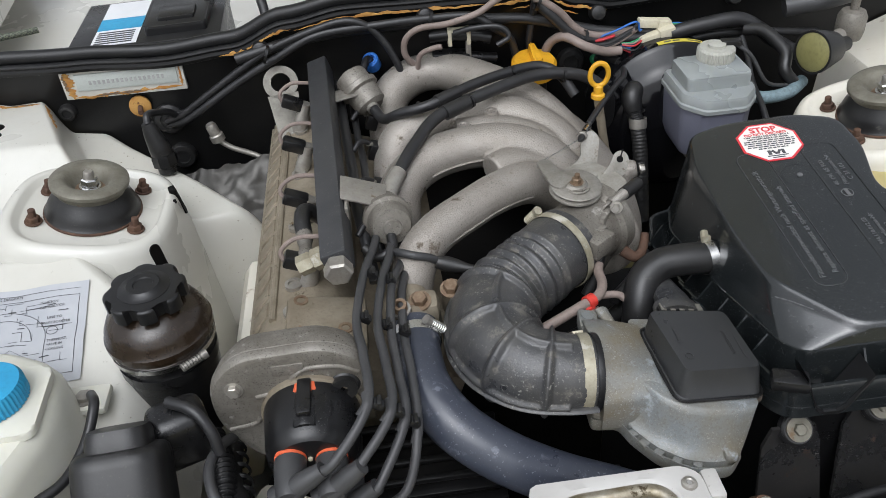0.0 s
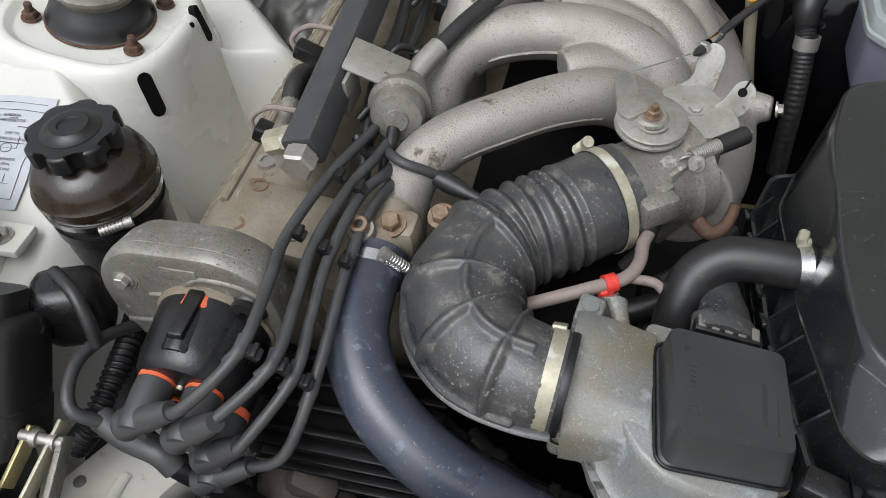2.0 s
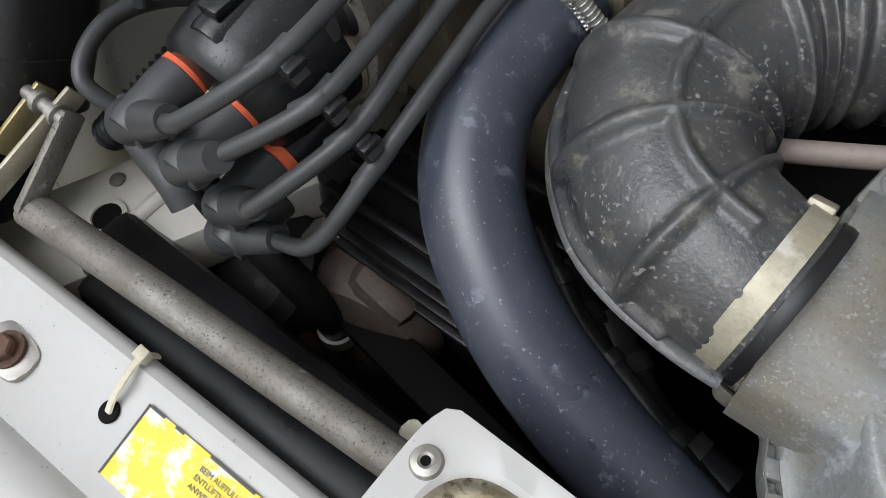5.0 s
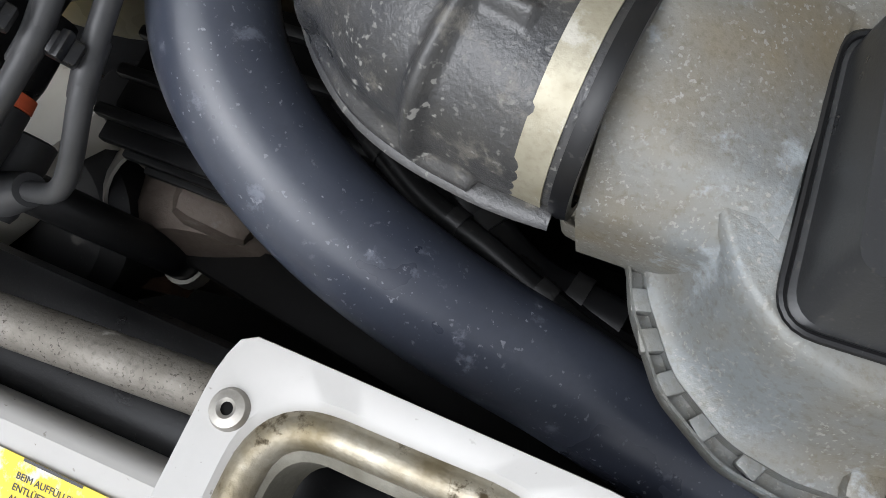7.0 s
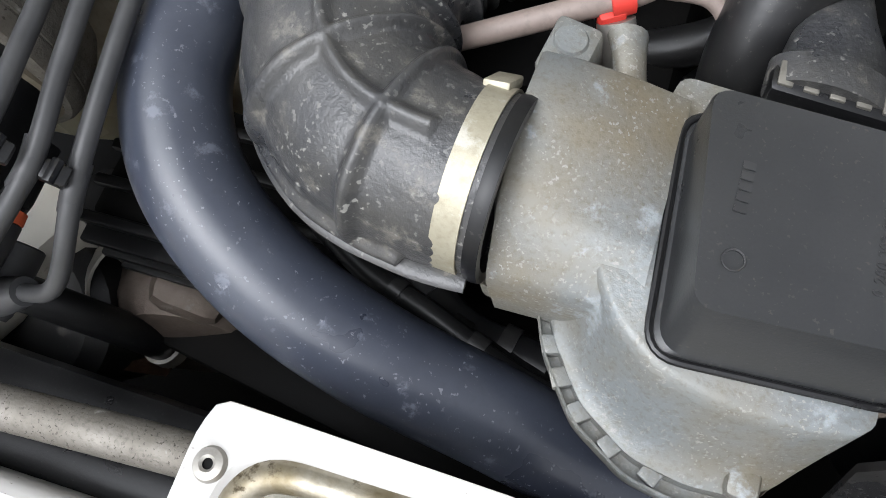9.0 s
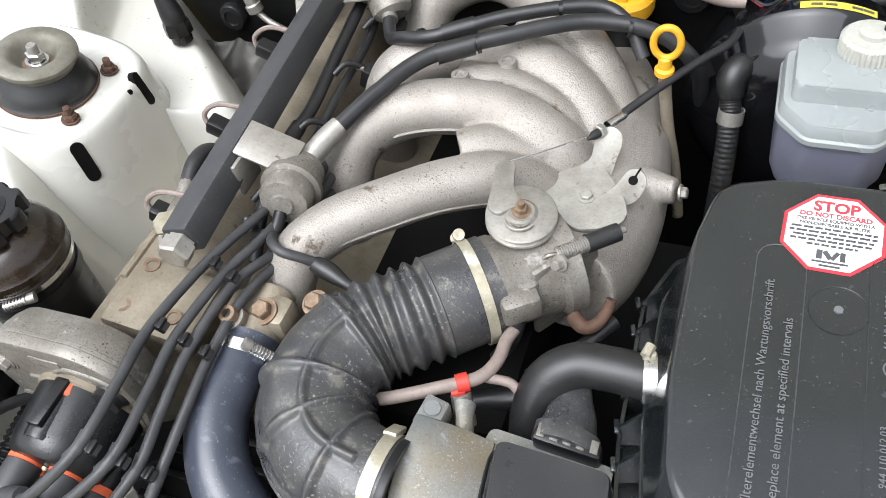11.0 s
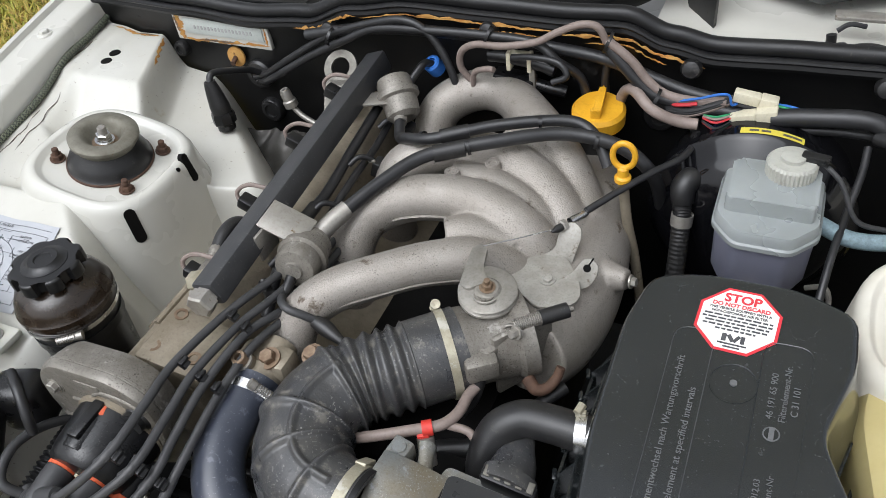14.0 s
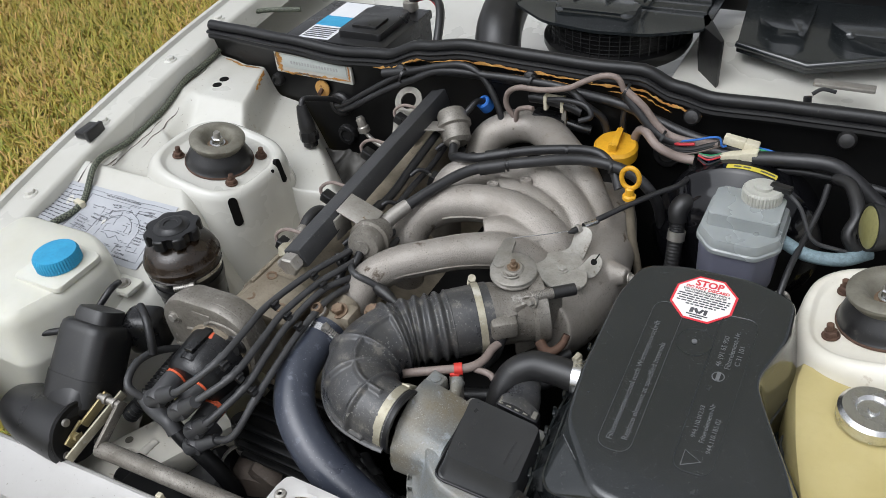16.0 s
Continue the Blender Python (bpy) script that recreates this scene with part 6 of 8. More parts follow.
ds = thing("dipstick", "yellow ring-handled dipstick in an olive tube", "dipstick", (0.245, 0.955, 0.7))
rg = [Vector((0.249 + 0.0125 * math.cos(a), 0.960, 0.892 + 0.0165 * math.sin(a))) for a in [2 * math.pi * k / 28 for k in range(29)]]
part("handle", sweep(bmesh.new(), rg, 0.0036, 10), YELLOW, ds)
part("collar", lathe([(0.004, 0.014), (0.0065, 0.012), (0.0065, 0.002), (0.0095, 0.0), (0.0095, -0.005), (0.007, -0.007), (0, -0.007)], at((0.249, 0.960, 0.863)), 18), YELLOW, ds)
part("tube", tube([(0.249, 0.960, 0.858), (0.258, 0.955, 0.80), (0.269, 0.956, 0.745), (0.280, 0.955, 0.67)], 0.0062, 12), TAN, ds, "dull olive guide tube")

# pair of hoses over the manifold
for k, (pts, ra) in enumerate((([(-0.058, 1.010, 0.853), (-0.046, 0.985, 0.850), (-0.022, 0.962, 0.868), (0.02, 0.955, 0.880), (0.09, 0.988, 0.888), (0.17, 1.016, 0.888), (0.205, 1.008, 0.876), (0.225, 0.99, 0.85)], 0.0072),
                               ([(-0.036, 0.826, 0.862), (-0.012, 0.868, 0.872), (0.026, 0.918, 0.882), (0.10, 0.957, 0.888), (0.17, 0.992, 0.886), (0.235, 1.0, 0.874), (0.275, 1.0, 0.84), (0.285, 1.02, 0.78)], 0.0082))):
    th = thing("fuel_hose", "black fuel hose crossing over the intake manifold", "hose", (0.1, 0.97, 0.88), "fuel hoses")
    part("hose", tube(pts, ra, 16, 10), WIRE, th)
    a, b = Vector(pts[2 if k else 3]), Vector(pts[3 if k else 4])
    part("sleeve", tube([a.lerp(b, 0.1), a.lerp(b, 0.55)], ra + 0.0022, 16, 3), RUBBER, th)
    for i_ in (2, 4):
        a, b = Vector(pts[i_]), Vector(pts[i_ + 1])
        part("tie", lathe([(ra, -0.002), (ra + 0.0016, -0.002), (ra + 0.0016, 0.002), (ra, 0.002)], at(a.lerp(b, 0.6), b - a), 18), PLASTIC, th, "black cable tie")

# battery behind the firewall
ba = thing("battery", "black car battery with a white and teal label", "battery", (-0.45, 1.33, 0.80))
MB = Matrix.Translation((-0.388, 1.250, -0.032)) @ Matrix.Rotation(radians(2), 4, "Z") @ Matrix.Diagonal((0.92, 1.02, 1, 1))
part("case", prism([(-0.12, -0.09), (0.12, -0.09), (0.12, 0.09), (-0.12, 0.09)], 0.80, 0.945, 0.004, m=MB), PLASTIC, ba)
part("lid", prism([(-0.123, -0.093), (0.123, -0.093), (0.123, 0.093), (-0.123, 0.093)], 0.945, 0.962, 0.004, m=MB), PLASTIC, ba)
part("vent_cover", prism(rounded([(0.0, -0.07), (0.10, -0.07), (0.10, 0.05), (0.0, 0.05)], 0.008), 0.962, 0.975, 0.004, m=MB), PLASTIC, ba)


# ---- on the firewall ----
F_ = FW - 0.006
vp = thing("identity_plate", "pale metal plate taped on the firewall over rusty white paint", "plate", (-0.43, F_, 0.888))
part("paint_patch", box((-0.4225, FW - 0.004, 0.886), (0.178, 0.008, 0.048), 0.0012, Matrix.Rotation(radians(1), 4, "Y")), WHITE, vp)
part("plate", box((-0.417, FW - 0.0085, 0.888), (0.148, 0.003, 0.026), 0.001, Matrix.Rotation(radians(1), 4, "Y")), VINPLATE, vp)
for i in range(17):
    part("stamped_mark", box((-0.470 + 0.0066 * i, FW - 0.0103, 0.888 - 0.0001 * i), (0.0035, 0.0006, 0.0060), 0), STAMP, vp)
for k, (pa, pb, w, ma) in enumerate((((-0.503, 0.909), (-0.500, 0.864), 0.0095, RUSTY), ((-0.507, 0.904), (-0.505, 0.876), 0.004, RUSTBR), ((-0.502, 0.8655), (-0.336, 0.8675), 0.0048, RUSTY), ((-0.47, 0.866), (-0.40, 0.867), 0.0028, RUSTBR),
                                     ((-0.340, 0.868), (-0.338, 0.900), 0.0030, RUSTY))):
    n_ = 48
    up_ = abs(pb[1] - pa[1]) > abs(pb[0] - pa[0])
    part("rust_patch", ribbon([Vector((pa[0] + (pb[0] - pa[0]) * i / n_, FW - 0.0083 - 0.0003 * (ma is RUSTBR), pa[1] + (pb[1] - pa[1]) * i / n_)) for i in range(n_ + 1)], (1, 0, 0) if up_ else (0, 0, 1), w, (0, -1, 0), k + 40), ma, vp, "rust creeping over the white paint")
yp = thing("body_plug", "rust-ringed bolt in a yellowed plug on the firewall", "plug", (-0.413, F_, 0.838))
part("disc", lathe([(0.0165, 0), (0.0165, 0.003), (0.013, 0.005), (0, 0.005)], at((-0.413, FW, 0.838), (0, -1, 0.1)), 28), RUSTY, yp)
part("stud", lathe([(0, 0), (0.004, 0), (0.004, 0.016), (0, 0.016)], at((-0.413, FW - 0.003, 0.838), (0.2, -1, -0.2)), 10), RUST, yp)
for x, z, r in ((-0.521, 0.841, 0.013), (-0.376, 0.811, 0.024), (-0.372, 0.745, 0.021), (0.255, 0.83, 0.022), (0.30, 0.77, 0.018)):
    solo("grommet", lathe([(r, -0.003), (r, 0.004), (r * 0.86, 0.008), (r * 0.55, 0.009), (r * 0.5, 0.006), (0, 0.006)], at((x, FW, z), (0, -1, 0.05)), 28), RUBBER, "round black rubber grommet in the firewall", "grommet", "grommets")
bf = thing("brake_line_joint", "corroded brake pipe union standing on its pipe", "pipe joint", (-0.305, 1.105, 0.78))
part("union", lathe([(0.007, -0.014), (0.011, -0.012), (0.011, -0.002), (0.0085, 0.0), (0.0085, 0.014), (0.0065, 0.018), (0, 0.018)], at((-0.306, 1.104, 0.795), (-0.25, 0, 1)), 16), STEEL, bf)
part("pipe", tube([(-0.302, 1.104, 0.782), (-0.285, 1.102, 0.768), (-0.25, 1.10, 0.75), (-0.22, 1.09, 0.73)], 0.0045, 10), STEEL, bf)
hp = thing("loose_plug", "black rubber plug hanging from its cable", "connector", (-0.41, 1.07, 0.76))
part("body", tube([(-0.374, 1.024, 0.866), (-0.372, 1.023, 0.850), (-0.368, 1.021, 0.828), (-0.366, 1.020, 0.812)], lambda s: 0.0085 + 0.0065 * min(1, 1.5 * s), 18), RUBBER, hp)
part("collar", lathe([(0, -0.002), (0.0165, -0.002), (0.0178, 0.002), (0.0178, 0.015), (0.015, 0.017), (0, 0.017)], at((-0.366, 1.020, 0.816), (0.06, -0.10, -1)), 8), PLASTIC, hp, "black octagonal plug collar")
part("nose", lathe([(0.0135, 0.012), (0.0135, 0.026), (0.011, 0.028), (0, 0.028)], at((-0.366, 1.020, 0.816), (0.06, -0.10, -1)), 20), PLASTIC, hp)
part("cable", tube([(-0.374, 1.024, 0.864), (-0.374, 1.034, 0.873), (-0.368, 1.062, 0.862), (-0.364, 1.10, 0.842), (-0.36, 1.122, 0.825), (-0.345, 1.122, 0.828)], 0.0052, 10), WIRE, hp)

# heat shield foil and wheel arch by the exhaust side
solo("heat_shield", sheet(lambda u, v: Vector((-0.40 + 0.18 * u, 1.09 - 0.13 * v + 0.010 * noise.noise(Vector((u * 5, v * 5, 4))), 0.735 + 0.02 * u - 0.115 * v + 0.006 * noise.noise(Vector((u * 6, v * 6, 0))) - 0.004 * abs(noise.noise(Vector((u * 9 + v * 4, v * 7, 6)))))), 60, 60, 0.002), FOIL,
          "crumpled silver heat shield foil at the foot of the firewall", "heat shield", smooth=25)
solo("inner_arch_foot", box((-0.262, 0.79, 0.60), (0.05, 0.22, 0.22), 0.02, Matrix.Rotation(radians(14), 4, "Y")), CREAM, "cream painted chassis leg below the tower", "car body", "", "structure")


def cable(pts, r, label="black electric cable clipped along the firewall", material=None, name="cable", group="firewall cables", n=10):
    return solo(name, tube(pts, r, n, 10), material or WIRE, label, "cable", group)


cable([(-0.378, 1.128, 0.812), (-0.345, 1.118, 0.828), (-0.281, 1.116, 0.868), (-0.205, 1.114, 0.912), (-0.128, 1.112, 0.938), (-0.084, 1.110, 0.946), (-0.054, 1.108, 0.936), (-0.032, 1.105, 0.910), (-0.016, 1.10, 0.875), (-0.008, 1.095, 0.84)], 0.0055)
cable([(-0.372, 1.128, 0.806), (-0.34, 1.114, 0.820), (-0.258, 1.112, 0.868), (-0.188, 1.110, 0.904), (-0.126, 1.110, 0.930), (-0.036, 1.108, 0.936), (0.035, 1.108, 0.937), (0.10, 1.106, 0.934), (0.13, 1.10, 0.915), (0.155, 1.112, 0.89), (0.165, 1.115, 0.86)], 0.0060)
cable([(-0.25, 1.116, 0.905), (-0.16, 1.118, 0.922), (-0.06, 1.12, 0.928), (0.06, 1.12, 0.925), (0.17, 1.118, 0.918), (0.23, 1.112, 0.905), (0.30, 1.105, 0.888), (0.40, 1.095, 0.882)], 0.008)
cable([(0.193, 1.112, 0.946), (0.190, 1.118, 0.918), (0.186, 1.122, 0.88), (0.19, 1.125, 0.84)], 0.0052)
cable([(0.196, 1.096, 0.944), (0.215, 1.092, 0.925), (0.238, 1.09, 0.902), (0.262, 1.088, 0.888), (0.30, 1.09, 0.882), (0.36, 1.09, 0.878)], 0.0078)
cable([(0.07, 1.10, 0.914), (0.10, 1.092, 0.922), (0.135, 1.086, 0.922), (0.148, 1.08, 0.908), (0.13, 1.078, 0.898)], 0.0042)
cable([(0.009, 1.105, 0.868), (-0.004, 1.102, 0.890), (0.0, 1.10, 0.914), (0.021, 1.098, 0.928), (0.061, 1.096, 0.931), (0.105, 1.095, 0.942), (0.131, 1.095, 0.957), (0.160, 1.096, 0.970), (0.181, 1.098, 0.968), (0.192, 1.098, 0.950)], 0.0047, "faded brown cable sleeve looping along the firewall", PINKBROWN)
cable([(0.194, 1.094, 0.954), (0.224, 1.092, 0.932), (0.246, 1.09, 0.908), (0.268, 1.088, 0.894), (0.30, 1.09, 0.888), (0.338, 1.09, 0.892)], 0.0057, "faded brown cable sleeve looping along the firewall", PINKBROWN)
cable([(0.205, 1.115, 0.85), (0.215, 1.105, 0.88), (0.231, 1.085, 0.896), (0.257, 1.062, 0.888), (0.287, 1.062, 0.876), (0.311, 1.064, 0.874)], 0.0068, "faded brown cable sleeve looping along the firewall", PINKBROWN)
cable([(0.012, 1.10, 0.86), (0.018, 1.095, 0.888), (0.038, 1.088, 0.90), (0.05, 1.085, 0.902)], 0.004, "faded brown cable sleeve looping along the firewall", PINKBROWN)
# thick loom to the right
cable([(0.39, 1.08, 0.884), (0.43, 1.078, 0.892), (0.488, 1.078, 0.896), (0.522, 1.074, 0.880), (0.556, 1.068, 0.855), (0.60, 1.06, 0.83)], 0.0108, "thick taped black wiring loom", name="wiring_loom", n=16)
cable([(0.41, 1.08, 0.872), (0.47, 1.085, 0.874), (0.54, 1.085, 0.868), (0.62, 1.08, 0.86)], 0.006)
hc = thing("harness_connector", "pair of ivory plastic wire connectors with coloured wires", "connector", (0.36, 1.085, 0.885))
part("upper_plug", box((0.350, 1.084, 0.898), (0.030, 0.014, 0.013), 0.002, Matrix.Rotation(radians(8), 4, "Y")), IVORY, hc)
part("upper_socket", box((0.374, 1.084, 0.893), (0.020, 0.017, 0.016), 0.002, Matrix.Rotation(radians(8), 4, "Y")), IVORY, hc)
part("lower_plug", box((0.352, 1.072, 0.877), (0.032, 0.016, 0.017), 0.002, Matrix.Rotation(radians(-14), 4, "Y")), IVORY, hc)
part("lower_socket", box((0.376, 1.072, 0.884), (0.024, 0.02, 0.020), 0.002, Matrix.Rotation(radians(-14), 4, "Y")), IVORY, hc)
for k, ma in enumerate((BLUEW, REDW, BLUEW, GREENW, WIRE, BLUEW, PINKBROWN, REDW, WIRE)):
    a, b = math.cos(2.4 * k) * 0.0055, math.sin(2.4 * k) * 0.0055
    part("wire", tube([(0.306, 1.064 + a * 0.7, 0.875 + b * 0.7), (0.322, 1.062 + 1.5 * a, 0.872 + 1.3 * b), (0.338, 1.070 + a, 0.876 + b)], 0.0014, 6), ma, hc)
for k, ma in enumerate((WIRE, WIRE, PINKBROWN)):
    part("wire", tube([(0.262, 1.074 - 0.003 * k, 0.878 - 0.004 * k), (0.29, 1.070, 0.880 - 0.003 * k), (0.318, 1.076, 0.890 - 0.003 * k), (0.338, 1.084, 0.897 - 0.002 * k)], 0.0034, 8), ma, hc)
part("wire", tube([(0.268, 1.076, 0.885), (0.30, 1.072, 0.897), (0.320, 1.070, 0.906), (0.331, 1.072, 0.905), (0.335, 1.074, 0.892), (0.340, 1.08, 0.890)], 0.0016, 7), BLUEW, hc, "loose blue wire")
part("wire", tube([(0.266, 1.074, 0.883), (0.28, 1.070, 0.886), (0.297, 1.072, 0.889)], 0.0024, 7), REDW, hc)
for k, ma in enumerate((REDW, WIRE, GREENW, BLUEW, REDW, BLUEW, GREENW, PINKBROWN, REDW)):
    a, b = math.cos(2.4 * k) * 0.006, math.sin(2.4 * k) * 0.006
    part("wire", tube([(0.383, 1.080 + a * 0.8, 0.889 + b), (0.397, 1.080 + 1.3 * a, 0.888 + 0.8 * b), (0.411, 1.080 + a * 0.6, 0.888 + b * 0.5)], 0.0015, 6), ma, hc)
for q in ((0.258, 1.078, 0.892), (0.194, 1.10, 0.948), (0.036, 1.11, 0.936), (-0.205, 1.11, 0.910)):
    solo("cable_tie", lathe([(0.012, -0.002), (0.0135, -0.002), (0.0135, 0.002), (0.012, 0.002), (0.012, -0.002)], at(q, (1, 0, -0.4)), 20), PLASTIC, "thin black cable tie round the loom", "cable tie", "cable ties")
for x in (-0.213, 0.032, 0.29, 0.50):
    solo("edge_clip", lathe([(0.013, 0), (0.013, 0.006), (0.010, 0.012), (0.004, 0.014), (0, 0.014)], at((x, FW - 0.014, edge_z(x) - 0.030), (0, -1, 0.3)), 20), RUBBER, "black rubber clip on the firewall flange", "clip", "edge clips")
# diagnostic connector in the middle
dg = thing("sensor_connector", "black sensor plugs held by an ivory clip", "connector", (0.07, 1.120, 0.89))
part("clip", box((0.078, 1.108, 0.915), (0.034, 0.012, 0.006), 0.0015), IVORY, dg)
for dx in (-0.014, 0.014):
    part("clip_leg", box((0.078 + dx, 1.107, 0.906), (0.006, 0.014, 0.026), 0.0015), IVORY, dg)
part("upper_plug", tube([(0.035, 1.112, 0.908), (0.06, 1.110, 0.909), (0.095, 1.110, 0.905), (0.125, 1.108, 0.898)], 0.0095, 14), PLASTIC, dg)
part("stem", box((0.092, 1.114, 0.882), (0.008, 0.008, 0.035), 0.001), STEEL, dg)
part("lower_plug", box((0.065, 1.120, 0.868), (0.058, 0.026, 0.022), 0.005, Matrix.Rotation(radians(6), 4, "Y")), PLASTIC, dg)
part("lower_neck", tube([(0.095, 1.120, 0.866), (0.115, 1.120, 0.862), (0.135, 1.122, 0.858)], 0.008, 12), PLASTIC, dg)
bp = thing("blue_cap", "bright blue plastic vacuum cap", "cap", (-0.073, 1.10, 0.86))
part("cap", lathe([(0.0, -0.012), (0.0125, -0.012), (0.0125, 0.006), (0.0105, 0.008), (0.007, 0.008), (0.007, 0.002), (0, 0.002)], at((-0.055, 1.122, 0.875), (-0.2, -0.5, 0.75)), 22), BLUEW, bp)
part("hose", tube([(-0.056, 1.119, 0.879), (-0.062, 1.105, 0.885), (-0.072, 1.08, 0.872)], 0.0055, 10), RUBBER, bp)
gp = thing("cable_grommet", "green plastic end of the throttle cable", "cable end", (0.291, 1.12, 0.83))
part("collar", lathe([(0.0085, -0.004), (0.0085, 0.006), (0.006, 0.009), (0, 0.009)], at((0.294, 1.132, 0.832), (0.2, -1, 0.4)), 16), GREENW, gp)

# booster label
bl = thing("servo_label", "yellow strip label on the rim of the brake servo", "label", (0.388, 1.05, 0.91))
arc = lambda r, a: Vector((0.385 + r * math.sin(radians(a)), 0, 0.767 + r * math.cos(radians(a))))
bm = bmesh.new()
vs = [[bm.verts.new(arc(0.1204, a) + Vector((0, y, 0))) for y in (1.0425, 1.0535)] for a in range(-12, 24, 3)]
for a, b in zip(vs, vs[1:]):
    bm.faces.new((a[0], b[0], b[1], a[1]))
part("strip", bm, PALEYEL, bl)
for a in (-5, 1, 12, 17):
    part("print_bar", box(arc(0.1207, a) + Vector((0, 1.048, 0)), (0.010, 0.003, 0.0005), 0, Matrix.Rotation(radians(a), 4, "Y")), INK, bl)

# right rear corner: vacuum cup, valve and hoses
vc = thing("vacuum_canister", "black cone-shaped canister with a yellowed front disc", "vacuum canister", (0.56, 0.98, 0.88))
ax = Vector((-0.86, -0.36, 0.08)).normalized()
part("cone", lathe([(0.027, 0.0), (0.030, 0.0), (0.030, -0.006), (0.022, -0.040), (0.012, -0.048), (0.010, -0.07), (0, -0.07)], at((0.548, 0.962, 0.887), ax), 36), RUBBER, vc)
part("disc", lathe([(0, 0.003), (0.022, 0.002), (0.0272, -0.001)], at((0.548, 0.962, 0.887), ax), 36), OLIVE, vc)
vv = thing("vacuum_valve", "dull grey metal vacuum valve with hose stubs", "valve", (0.63, 1.03, 0.88))
part("body", lathe([(0, -0.02), (0.018, -0.02), (0.020, -0.01), (0.020, 0.012), (0.016, 0.02), (0.006, 0.022), (0.006, 0.036), (0, 0.036)], at((0.632, 1.02, 0.895)), 24), DULLAL, vv)
part("stub", tube([(0.61, 1.005, 0.887), (0.59, 0.992, 0.886)], 0.010, 14, 2), STEEL, vv)
for pts, r, ma, lb in (([(0.50, 1.07, 0.882), (0.52, 1.05, 0.885), (0.535, 1.01, 0.87), (0.53, 0.99, 0.85), (0.545, 0.985, 0.83)], 0.009, RUBBER, "grey rubber hose bent behind the canister"),
                       ([(0.56, 1.08, 0.905), (0.62, 1.07, 0.915), (0.70, 1.07, 0.93), (0.80, 1.06, 0.94)], 0.015, LEAD, "braided grey hose crossing the rear corner"),
                       ([(0.455, 0.965, 0.838), (0.49, 0.962, 0.826), (0.53, 0.968, 0.826), (0.56, 0.99, 0.83)], 0.009, surf("blue_grey_braid", (0.20, 0.28, 0.31), (0.13, 0.18, 0.20), 0.6, 0.7, scale=200, fine=500, bump=0.4), "blue-grey braided hose from the brake reservoir")):
    solo("corner_hose", tube(pts, r, 14, 10), ma, lb, "hose", "corner hoses")
cable([(0.492, 1.06, 0.875), (0.490, 1.03, 0.86), (0.482, 0.985, 0.84), (0.474, 0.93, 0.83), (0.470, 0.89, 0.81), (0.468, 0.86, 0.78)], 0.0042, "thin ribbed black cable hanging beside the reservoir")
cable([(0.446, 0.984, 0.903), (0.468, 0.976, 0.886), (0.49, 0.965, 0.85), (0.52, 0.975, 0.835), (0.55, 0.99, 0.825)], 0.0028, "thin grey sensor lead of the brake reservoir", LEAD)
part("sensor_plug", box((0.440, 0.985, 0.905), (0.028, 0.012, 0.009), 0.002, Matrix.Rotation(radians(-10), 4, "Z")), PLASTIC, mr)
solo("brake_pipe", tube([(0.458, 0.93, 0.775), (0.475, 0.925, 0.785), (0.483, 0.92, 0.77), (0.483, 0.91, 0.74)], 0.003, 8), STEEL, "bent steel brake pipe", "pipe")


# ---- throttle linkage ----
TB_Z = 0.823
br = thing("cable_bracket", "flat grey metal throttle cable bracket with a notched ear", "bracket", (0.21, 0.83, 0.84))
part("plate", prism(rounded([(0.162, 0.806), (0.205, 0.777), (0.236, 0.787), (0.245, 0.800), (0.240, 0.820), (0.222, 0.846), (0.214, 0.858), (0.190, 0.857), (0.172, 0.842)], 0.008), TB_Z - 0.003, TB_Z, 0.0008), DUSTAL, br)
for nm, c, yaw, pts in (("ear", (0.2135, 0.868, TB_Z + 0.016), 6, [(-0.048, -0.034), (0.004, -0.033), (0.009, -0.012), (0.0135, 0.004), (0.0125, 0.014), (0.005, 0.020), (-0.006, 0.018), (-0.011, 0.007), (-0.014, -0.012)]),
                         ("side_ear", (0.2435, 0.8345, TB_Z + 0.0125), 0, [(-0.024, -0.016), (-0.006, -0.025), (0.005, -0.019), (0.0115, -0.006), (0.011, 0.005), (0.0035, 0.0115), (-0.005, 0.009), (-0.0105, 0.0), (-0.015, -0.008)])):
    lay = Matrix.Translation(c) @ Matrix.Rotation(radians(yaw), 4, "Z") @ Matrix.Rotation(radians(58), 4, "X")
    part(nm, prism(rounded(pts, 0.005), -0.0015, 0.0015, 0.0005, m=lay), DUSTAL, br)
part("ear_hole", lathe([(0, 0.0022), (0.0042, 0.0022), (0.0042, 0.0)], lay, 16), DARK, br)
part("ear_slit", box(lay @ Vector((0.003, 0.0072, 0.0016)), (0.0018, 0.0105, 0.0010), 0, lay.to_3x3().to_4x4() @ Matrix.Rotation(radians(-24), 4, "Z")), DARK, br)
part("foot", box((0.205, 0.815, TB_Z - 0.028), (0.030, 0.045, 0.052), 0.008), DUSTAL, br)
screw(br, (0.205, 0.818, TB_Z + 0.0005), (0, 0, 1), 0.006, 0.004, DUSTAL)
tc_ = thing("throttle_cable", "black sheathed throttle cable with a bright ferrule", "throttle cable", (0.25, 0.97, 0.84))
part("ferrule", lathe([(0.0045, 0), (0.0045, 0.022), (0.0032, 0.026)], at((0.210, 0.884, 0.851), (0.5, 0.85, -0.1)), 14), CHROME, tc_)
part("nut", hexhead((0.207, 0.877, 0.8515), (-0.5, -0.85, 0.1), 0.0068, 0.006), STEEL, tc_)
